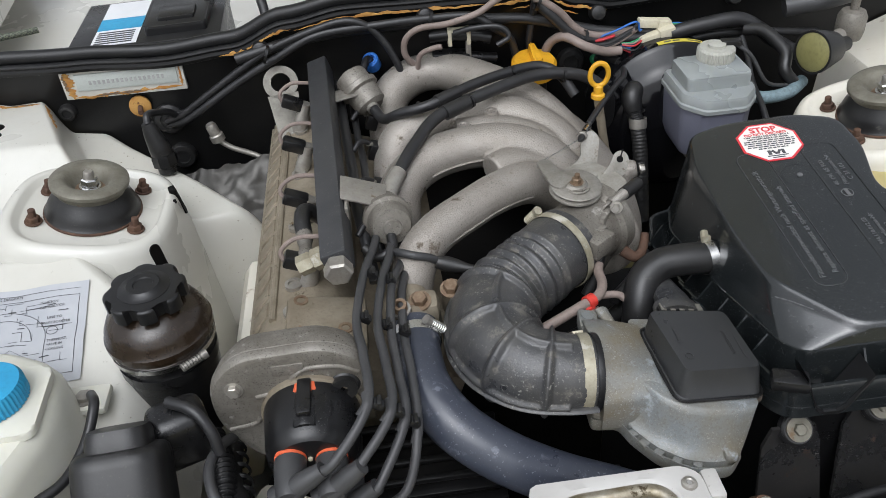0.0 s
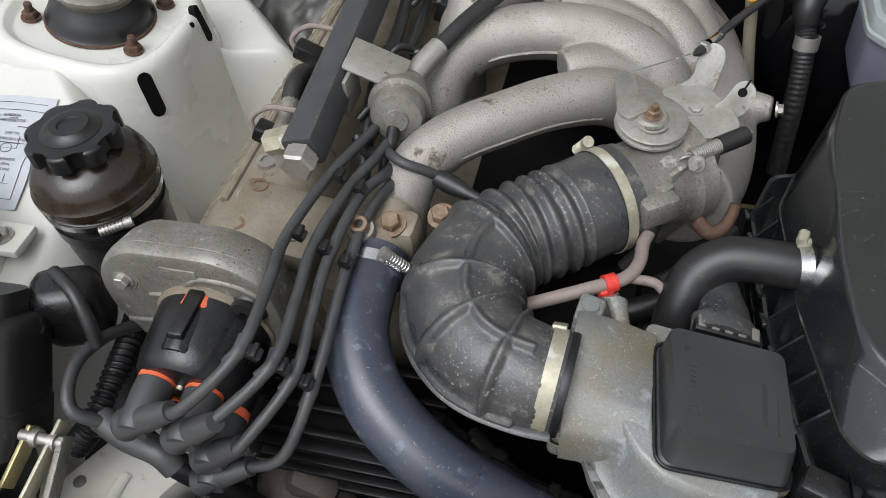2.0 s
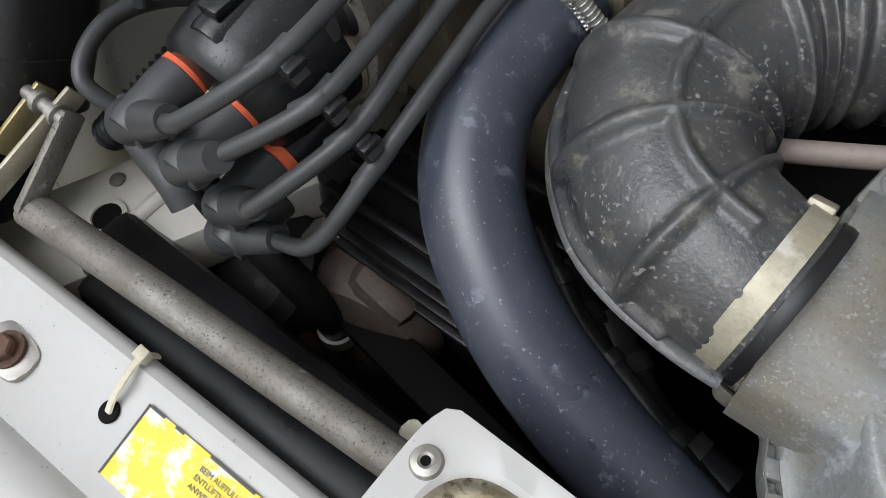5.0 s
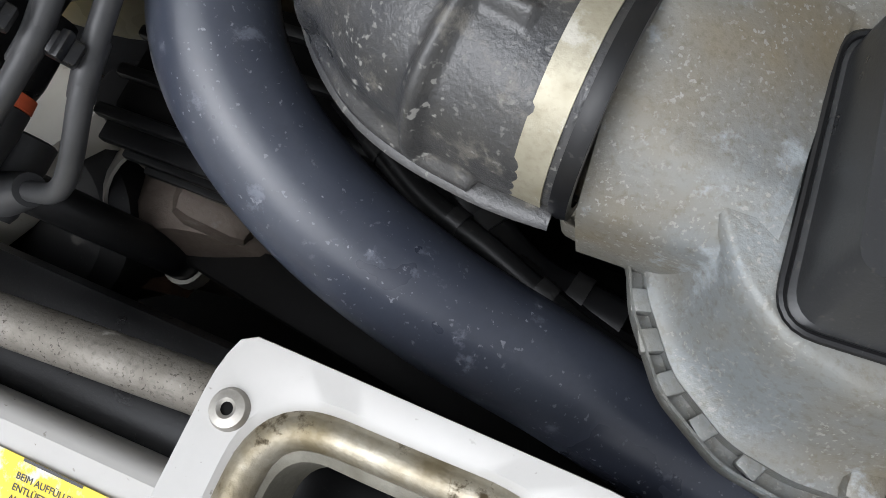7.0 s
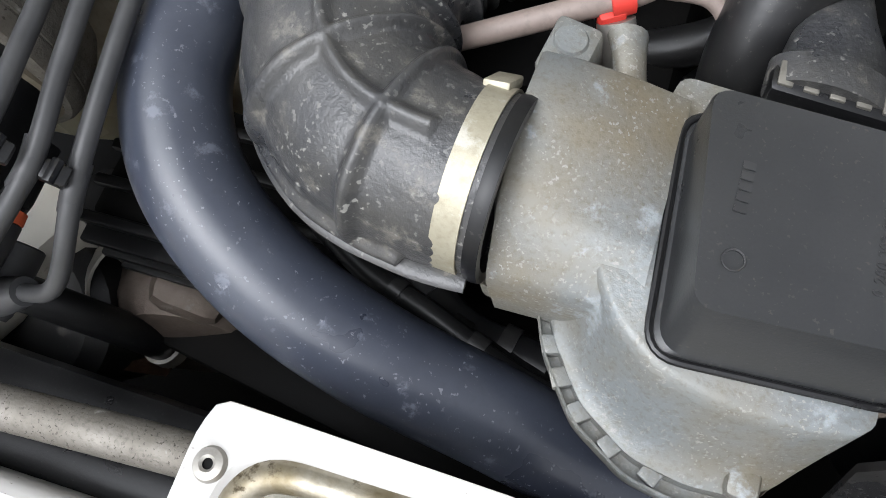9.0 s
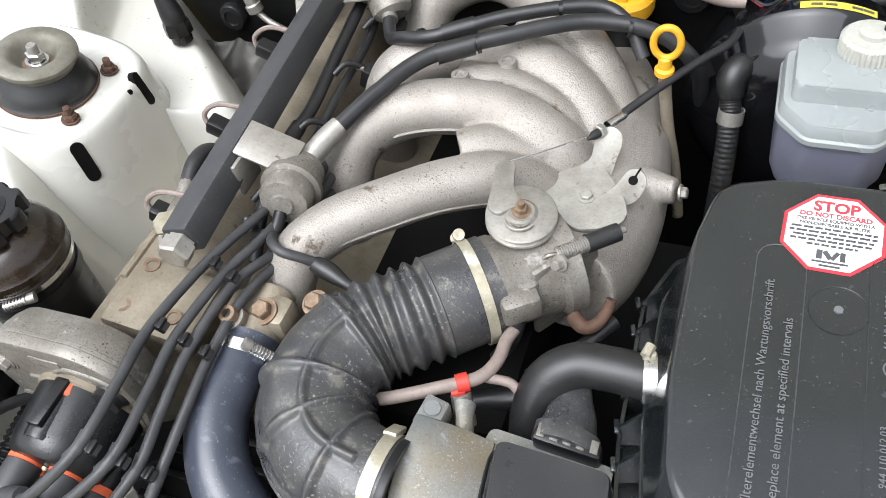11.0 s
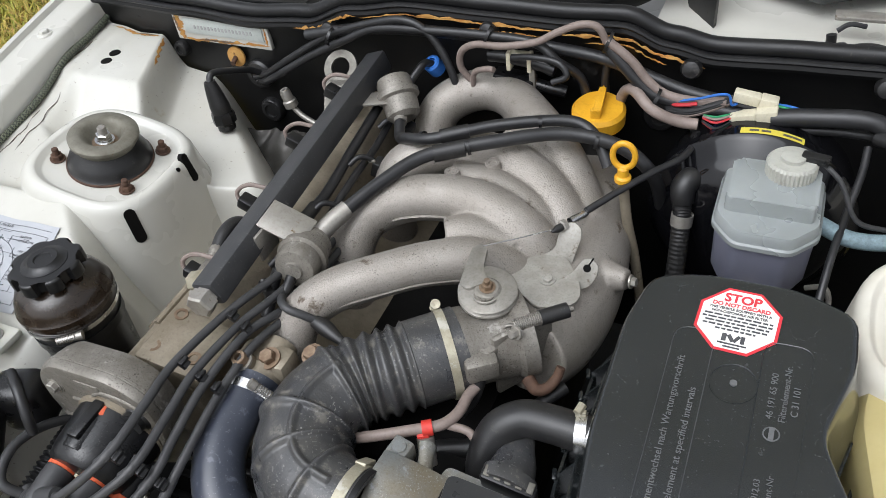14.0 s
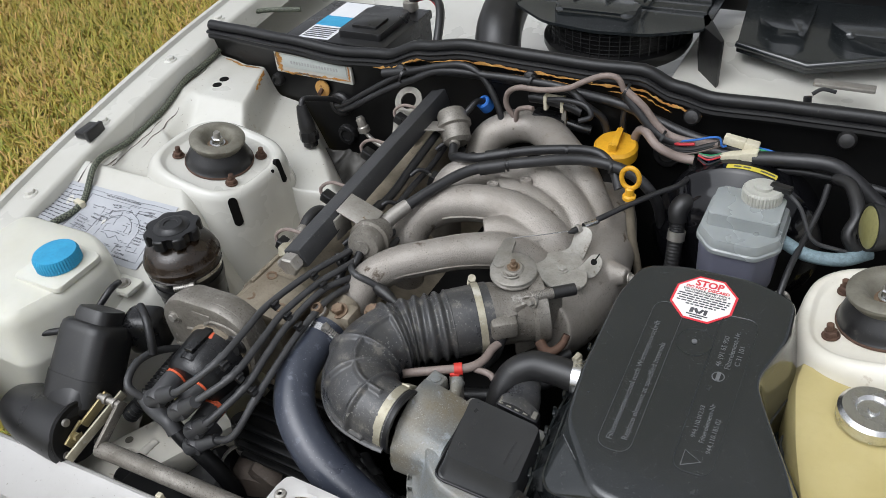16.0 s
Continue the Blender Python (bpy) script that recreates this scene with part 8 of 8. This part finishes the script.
part("hole_edge", lathe([(0.0105, 0.0), (0.0125, 0.0), (0.0135, 0.0012), (0.0105, 0.0022), (0.0098, 0.0)], at((-0.2457, 0.3959, 0.6810)), 28), CREAM, lg)
part("hole", lathe([(0, 0.0008), (0.0104, 0.0008), (0.0104, 0.0)], at((-0.2457, 0.3959, 0.6810)), 24), DARK, lg)
part("plug", lathe([(0, 0.0016), (0.0034, 0.0016), (0.0052, 0.0008), (0.0056, 0.0)], at((-0.2640, 0.4190, 0.6810)), 20), CORR, lg)
cl = thing("corrugated_loom", "black corrugated conduit beside the distributor", "wiring loom", (-0.2396, 0.4770, 0.7450))
part("sheath", tube([(-0.2624, 0.5609, 0.7350), (-0.2497, 0.5284, 0.7420), (-0.2424, 0.4987, 0.7460), (-0.2388, 0.4697, 0.7450), (-0.2422, 0.4449, 0.7380), (-0.2584, 0.4309, 0.7200)], lambda s: 0.0105 + 0.0016 * math.sin(s * 150), 16, 40), SEAL, cl)
solo("radiator_clip", prism(rounded([(-0.02, -0.006), (0.02, -0.008), (0.02, 0.008), (-0.02, 0.006)], 0.003), 0, 0.012, 0.002, m=Matrix.Translation((0.022, 0.404, 0.68)) @ Matrix.Rotation(radians(-12), 4, "Z")), IVORY,
     "small ivory plastic clip on the radiator", "clip")
for pts, r in (([(0.0, 0.53, 0.72), (0.05, 0.50, 0.715), (0.09, 0.487, 0.71), (0.14, 0.47, 0.70), (0.20, 0.46, 0.69)], 0.0065), ([(0.02, 0.53, 0.70), (0.07, 0.492, 0.70), (0.13, 0.476, 0.685), (0.2, 0.465, 0.67)], 0.010),
               ([(0.05, 0.52, 0.69), (0.10, 0.49, 0.68), (0.15, 0.482, 0.675)], 0.014)):
    lo = thing("lower_loom", "glossy black taped loom below the intake boot", "wiring loom", pts[0], "lower looms")
    part("sheath", tube(pts, r, 12), SEAL, lo)
    for a, b in zip(pts, pts[1:]):
        part("tape_band", tube([Vector(a).lerp(Vector(b), 0.45), Vector(a).lerp(Vector(b), 0.62)], r + 0.0012, 12, 2), RUBBER, lo)
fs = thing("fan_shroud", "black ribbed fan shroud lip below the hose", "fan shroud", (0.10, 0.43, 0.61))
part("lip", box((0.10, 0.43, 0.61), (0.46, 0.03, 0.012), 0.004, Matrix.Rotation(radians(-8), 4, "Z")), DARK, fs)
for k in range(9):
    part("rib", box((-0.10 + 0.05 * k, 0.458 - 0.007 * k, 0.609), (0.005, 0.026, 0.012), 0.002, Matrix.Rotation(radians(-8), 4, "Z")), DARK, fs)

# bracket with two rubber-mounted bolts in front of the filter box
bk = thing("filter_bracket", "scratched black steel bracket with rubber-mounted bolts", "bracket", (0.36, 0.44, 0.6))
for x0, x1, y, zt_ in ((0.290, 0.350, 0.482, 0.730), (0.375, 0.435, 0.488, 0.741)):
    bm = loft([[Vector((a, y - 0.05 - 0.002, 0.56)), Vector((b, y - 0.05 - 0.002, 0.56)), Vector((b, y - 0.047, 0.56)), Vector((a, y - 0.047, 0.56))] if z < 0.6 else
               [Vector((a, y - 0.012, z)), Vector((b, y - 0.012, z)), Vector((b, y - 0.008, z)), Vector((a, y - 0.008, z))] for a, b, z in ((x0 - 0.004, x1 + 0.014, 0.56), (x0, x1, zt_ - 0.02), (x0 + 0.006, x1 - 0.01, zt_ + 0.006))])
    part("post", bm, WORNBLK, bk)
    c = Vector(((x0 + x1) / 2, y - 0.008, zt_))
    w = Vector((0, -0.7, 0.7))
    part("rubber", lathe([(0.0, 0), (0.0165, 0), (0.0175, 0.003), (0.0155, 0.006), (0.0165, 0.009), (0.0145, 0.011), (0, 0.011)], at(c, w), 28), RUBBER, bk)
    part("washer", lathe([(0.0125, 0.011), (0.0125, 0.013), (0, 0.0135)], at(c, w), 28), CORR, bk)
    part("bolt", hexhead(c + w.normalized() * 0.013, w, 0.0062, 0.005), CORR, bk)
part("web", box((0.37, 0.40, 0.585), (0.19, 0.03, 0.06), 0.008), WORNBLK, bk)
part("cable", tube([(0.27, 0.372, 0.655), (0.31, 0.40, 0.682), (0.355, 0.412, 0.69), (0.40, 0.42, 0.688), (0.46, 0.43, 0.68)], 0.0045, 10), WIRE, bk)
hb = thing("meter_mount", "rusty bolt and rubber mount under the air flow meter", "mount", (0.262, 0.405, 0.68))
part("rubber", lathe([(0, -0.012), (0.013, -0.012), (0.016, 0), (0.013, 0.012), (0, 0.012)], at((0.262, 0.407, 0.70), (0.3, -0.3, 1)), 20), RUST, hb)
screw(hb, (0.266, 0.402, 0.712), (0.3, -0.3, 1), 0.008, 0.008, STEEL)

# braided drain line on the left wing
br2 = thing("braided_line", "green-grey braided line lying along the inner wing", "cable", (-0.68, 0.8, 0.83))
pts = [(x, y, inner_z(x, y) + 0.0065) for x, y in ((-0.575, 0.50), (-0.587, 0.565), (-0.574, 0.619), (-0.568, 0.675), (-0.602, 0.749), (-0.628, 0.840), (-0.633, 0.936), (-0.646, 1.019), (-0.653, 1.085))] + [(-0.668, 1.16, 0.885), (-0.70, 1.23, 0.895), (-0.69, 1.30, 0.90), (-0.60, 1.34, 0.90)]
part("line", tube(pts, 0.0052, 12, 14), BRAID, br2)
part("clip", box((-0.570, 0.672, inner_z(-0.570, 0.672) + 0.007), (0.022, 0.010, 0.011), 0.002, Matrix.Rotation(radians(-10), 4, "Z")), IVORY, br2)

# banjo fitting on the front of the fuel rail
tf = thing("fuel_pipe_fitting", "whitish corroded fuel pipe fitting with two hex nuts", "pipe fitting", (-0.148, 0.70, 0.855))
part("pipe", tube([(-0.147, 0.688, 0.848), (-0.149, 0.708, 0.853), (-0.150, 0.728, 0.858)], lambda s: 0.0085 + 0.0012 * math.sin(9 * s), 16, 8), DULLAL, tf)
part("hex_nut", hexhead((-0.156, 0.682, 0.848), (1, 0.05, 0.35), 0.0115, 0.017), BRASSY, tf, "pale hex nut")
part("hex_nut", hexhead((-0.139, 0.682, 0.854), (1, 0.05, 0.35), 0.0125, 0.013), BRASSY, tf, "pale hex nut")
part("hose", tube([(-0.150, 0.726, 0.857), (-0.152, 0.748, 0.864), (-0.148, 0.766, 0.862), (-0.134, 0.774, 0.846), (-0.122, 0.776, 0.826)], 0.0095, 14, 8), RUBBER, tf)


# ---- behind the firewall ----
part("label", prism([(-0.085, -0.088), (-0.012, -0.088), (-0.012, 0.085), (-0.085, 0.085)], 0.9622, 0.9626, m=MB), PAPER, ba)
part("label_band", prism([(-0.085, -0.03), (-0.012, -0.03), (-0.012, 0.015), (-0.085, 0.015)], 0.9627, 0.963, m=MB), BLUECAP, ba)
for k in range(6):
    part("print_bar", prism([(-0.08, -0.082 + 0.008 * k), (-0.02, -0.082 + 0.008 * k), (-0.02, -0.078 + 0.008 * k), (-0.08, -0.078 + 0.008 * k)], 0.9628, 0.9631, m=MB), INK, ba)
part("vent_slot", prism(rounded([(0.02, -0.05), (0.08, -0.05), (0.08, 0.0), (0.02, 0.0)], 0.006), 0.975, 0.980, 0.002, m=MB), PLASTIC, ba)
part("terminal", lathe([(0.010, 0.96), (0.009, 0.985), (0, 0.985)], MB @ Matrix.Translation((0.085, 0.075, 0)), 18), STEEL, ba)
part("terminal_clamp", lathe([(0.016, 0.966), (0.016, 0.982), (0.010, 0.984)], MB @ Matrix.Translation((0.085, 0.075, 0)), 18), STEEL, ba)
for k, (dz, ma) in enumerate(((0, WIRE), (0.006, WIRE), (-0.006, REDW))):
    solo("battery_cable", tube([(-0.310, 1.328, 0.955 + dz), (-0.27, 1.33, 0.965 + dz), (-0.235, 1.31 - 0.004 * k, 0.955 + dz), (-0.215, 1.26, 0.92 + dz), (-0.21, 1.21, 0.87)], 0.0075 if k < 2 else 0.003, 12), ma, "battery cable dropping behind the firewall", "cable", "battery cables")
bw = thing("heater_blower", "black heater blower under a mesh grille and plastic hood", "heater blower", (0.12, 1.32, 0.85))
part("drum", lathe([(0.125, 0.0), (0.13, 0.01), (0.13, 0.02), (0.118, 0.024), (0.118, 0.06), (0.0, 0.075)], at((0.095, 1.362, 0.905)), 48), BLACKP, bw)
for k in range(46):
    a = 2 * math.pi * k / 46
    bm = tube([(0.095 + 0.122 * math.cos(a), 1.362 + 0.122 * math.sin(a), 0.915), (0.095 + 0.122 * math.cos(a), 1.362 + 0.122 * math.sin(a), 0.975)], 0.001, 4, 1)
    part("mesh_wire", bm, PLASTIC, bw)
for k in range(8):
    part("mesh_ring", lathe([(0.1212, 0), (0.1226, 0.0007), (0.1212, 0.0014)], at((0.095, 1.362, 0.918 + 0.0075 * k)), 48), PLASTIC, bw)
hood_pts = rounded([(-0.085, 1.315), (0.0, 1.250), (0.09, 1.233), (0.18, 1.243), (0.262, 1.288), (0.262, 1.50), (-0.085, 1.50)], 0.02, 5)
hd = part("hood", prism(hood_pts, 0.972, 0.977, 0.002), GLOSSBOX, bw, "glossy black moulded hood")
part("bump", prism(rounded([(0.01, 1.262), (0.15, 1.262), (0.15, 1.328), (0.01, 1.328)], 0.02, 5), 0.976, 0.998, 0.010, seg=4), GLOSSBOX, hd)
for y, z in ((1.342, 0.984), (1.372, 0.992), (1.412, 1.0)):
    part("step", prism([(-0.08 + 0.02 * (y - 1.3) * 10, y), (0.25, y), (0.25, 1.50), (-0.07, 1.50)], z - 0.012, z, 0.003), GLOSSBOX, hd)
for x in (0.025, 0.085, 0.15):
    part("rib", box((x, 1.41, 1.005), (0.004, 0.17, 0.02), 0.001), GLOSSBOX, hd)
part("side_fin", prism([(0.255, 1.30), (0.296, 1.246), (0.298, 1.256), (0.240, 1.377), (0.236, 1.370)], 0.90, 0.977, 0.002), BLACKP, bw)
part("duct", tube([(-0.13, 1.50, 0.98), (-0.12, 1.40, 0.965), (-0.105, 1.30, 0.94), (-0.09, 1.25, 0.90)], 0.042, 20), RUBBER, bw)
cwp = solo("cowl_panel", sheet(lambda u, v: Vector((0.22 + 0.75 * u, FW + 0.022 + 0.45 * v, 0.888 + 0.010 * math.sin(5 * u + 1) + (0.03 * v ** 1.5) * (1 if u > 0.15 else u / 0.15) + 0.004 * noise.noise(Vector((u * 9, v * 9, 2))))), 50, 30, 0.003), WHITE,
           "white painted cowl panel with brush-marked sealant", "car body", "", "structure")
part("stud", lathe([(0.011, -0.002), (0.010, 0.003), (0, 0.004)], at((0.26, 1.182, 0.905), (0, -0.3, 1)), 16), STEEL, cwp)
tr_ = thing("wiper_tray", "black plastic scuttle tray below the windscreen", "scuttle tray", (0.45, 1.40, 0.95))
part("tray", loft([[Vector((x, y, z + dz)) for x, y, z in ((0.305, 1.335, 0.925), (0.42, 1.283, 0.925), (0.525, 1.340, 0.925), (0.82, 1.40, 0.925), (0.82, 1.56, 0.96), (0.285, 1.56, 0.96))] for dz in (0.0, 0.012)]), GLOSSBOX, tr_, "", 20)
part("front_rim", tube([(0.305, 1.335, 0.938), (0.42, 1.283, 0.938), (0.525, 1.340, 0.938), (0.82, 1.40, 0.938)], 0.006, 10, 1), GLOSSBOX, tr_)
for xa, xb in ((0.325, 0.405), (0.435, 0.56), (0.585, 0.75)):
    part("raised_panel", prism(rounded([(xa, 1.385), (xa + 0.03, 1.345 + 0.2 * max(0, xa - 0.42)), (xb, 1.340 + 0.2 * max(0, xa - 0.4)), (xb, 1.47), (xa, 1.47)], 0.012), 0.936, 0.968, 0.009, seg=3), GLOSSBOX, tr_, "glossy raised panel")
part("rear_band", box((0.52, 1.515, 0.975), (0.75, 0.05, 0.10), 0.012, Matrix.Rotation(radians(20), 4, "X")), BLACKP, tr_)
sp_ = thing("spray_bracket", "tarnished bracket with black plugs on the cowl", "bracket", (0.47, 1.215, 0.93))
part("bracket", box((0.478, 1.250, 0.930), (0.085, 0.02, 0.006), 0.002), STEEL, sp_)
part("foot", lathe([(0.030, 0), (0.030, 0.003), (0.026, 0.005), (0, 0.005)], at((0.480, 1.180, 0.915)), 28), RUBBER, sp_)
for q in ((0.435, 1.20, 0.93), (0.447, 1.195, 0.922)):
    part("plug", tube([q, (q[0] + 0.004, q[1] - 0.004, q[2] - 0.02), (q[0] + 0.02, q[1] - 0.008, q[2] - 0.024)], 0.006, 10), RUBBER, sp_)
part("wire", tube([(0.44, 1.20, 0.935), (0.452, 1.205, 0.942), (0.47, 1.21, 0.938)], 0.003, 8), WIRE, sp_)

# ---- open bonnet leaning back over the cowl ----
bn = thing("bonnet", "open white bonnet propped up over the bay", "bonnet", (CX, 1.5, 1.05), kind="structure")
HP = Matrix.Translation((CX, 1.56, 1.08)) @ Matrix.Rotation(radians(117), 4, "X")
part("skin", prism(rounded([(-0.70, 0), (0.70, 0), (0.62, 1.15), (-0.62, 1.15)], 0.06), -0.012, 0.0, m=HP), WHITE, bn)

# ---- lawn ----
rng = np.random.default_rng(7)
N = 190000
px, py = rng.uniform(-4.2, 2.6, N), rng.uniform(-1.0, 5.2, N)
keep = (np.abs(px - CX) > 1.02) | (py < -0.05) | (py > 2.2)
px, py = px[keep], py[keep]
n = len(px)
h, a, b, w = rng.uniform(0.03, 0.12, n), rng.uniform(0, 6.28, n), rng.uniform(0.3, 1.9, n), rng.uniform(0.002, 0.0045, n)
dx, dy = np.cos(a), np.sin(a)
co_ = np.empty((n, 5, 3))
co_[:, 0] = np.stack([px - dy * w, py + dx * w, np.full(n, GROUND)], 1)
co_[:, 1] = np.stack([px + dy * w, py - dx * w, np.full(n, GROUND)], 1)
mx, my, mz = px + dx * h * b * 0.45, py + dy * h * b * 0.45, GROUND + h * 0.6
co_[:, 2] = np.stack([mx - dy * w * 0.7, my + dx * w * 0.7, mz], 1)
co_[:, 3] = np.stack([mx + dy * w * 0.7, my - dx * w * 0.7, mz], 1)
co_[:, 4] = np.stack([px + dx * h * b, py + dy * h * b, GROUND + h * np.maximum(0.15, 1 - 0.42 * b)], 1)
tri_ = (np.arange(n)[:, None, None] * 5 + np.array([[0, 1, 3], [0, 3, 2], [2, 3, 4]])[None]).reshape(-1)
me = bpy.data.meshes.new("grass")
me.vertices.add(n * 5)
me.vertices.foreach_set("co", co_.reshape(-1))
me.loops.add(len(tri_))
me.loops.foreach_set("vertex_index", tri_.astype(np.int32))
me.polygons.add(n * 3)
me.polygons.foreach_set("loop_start", np.arange(0, n * 9, 3, dtype=np.int32))
me.update(calc_edges=True)
GRASS = bpy.data.materials.new("mixed_grass_blades")
GRASS.use_nodes = True
gn, gl = GRASS.node_tree.nodes, GRASS.node_tree.links
geo = gn.new("ShaderNodeNewGeometry")
rp = gn.new("ShaderNodeValToRGB")
rp.color_ramp.elements[0].color, rp.color_ramp.elements[1].color = (0.075, 0.12, 0.012, 1), (0.55, 0.33, 0.12, 1)
for p_, c_ in ((0.35, (0.24, 0.25, 0.022, 1)), (0.68, (0.42, 0.33, 0.05, 1))):
    e = rp.color_ramp.elements.new(p_)
    e.color = c_
gno = gn.new("ShaderNodeTexNoise")
gno.inputs["Scale"].default_value = 2.2
gmx = gn.new("ShaderNodeMath")
gmx.operation = "MULTIPLY_ADD"
gmx.inputs[1].default_value = 0.75
gsb = gn.new("ShaderNodeMath")
gsb.operation = "MULTIPLY"
gsb.inputs[1].default_value = 0.5
gl.new(geo.outputs["Position"], gno.inputs["Vector"])
gl.new(gno.outputs["Fac"], gsb.inputs[0])
gl.new(geo.outputs["Random Per Island"], gmx.inputs[0])
gl.new(gsb.outputs[0], gmx.inputs[2])
gl.new(gmx.outputs[0], rp.inputs[0])
gl.new(rp.outputs[0], gn["Principled BSDF"].inputs["Base Color"])
gn["Principled BSDF"].inputs["Roughness"].default_value = 0.6
me.materials.append(GRASS)
tagged(new("grass", me), "long yellow-green lawn grass beside the car", "grass", "", "stuff")
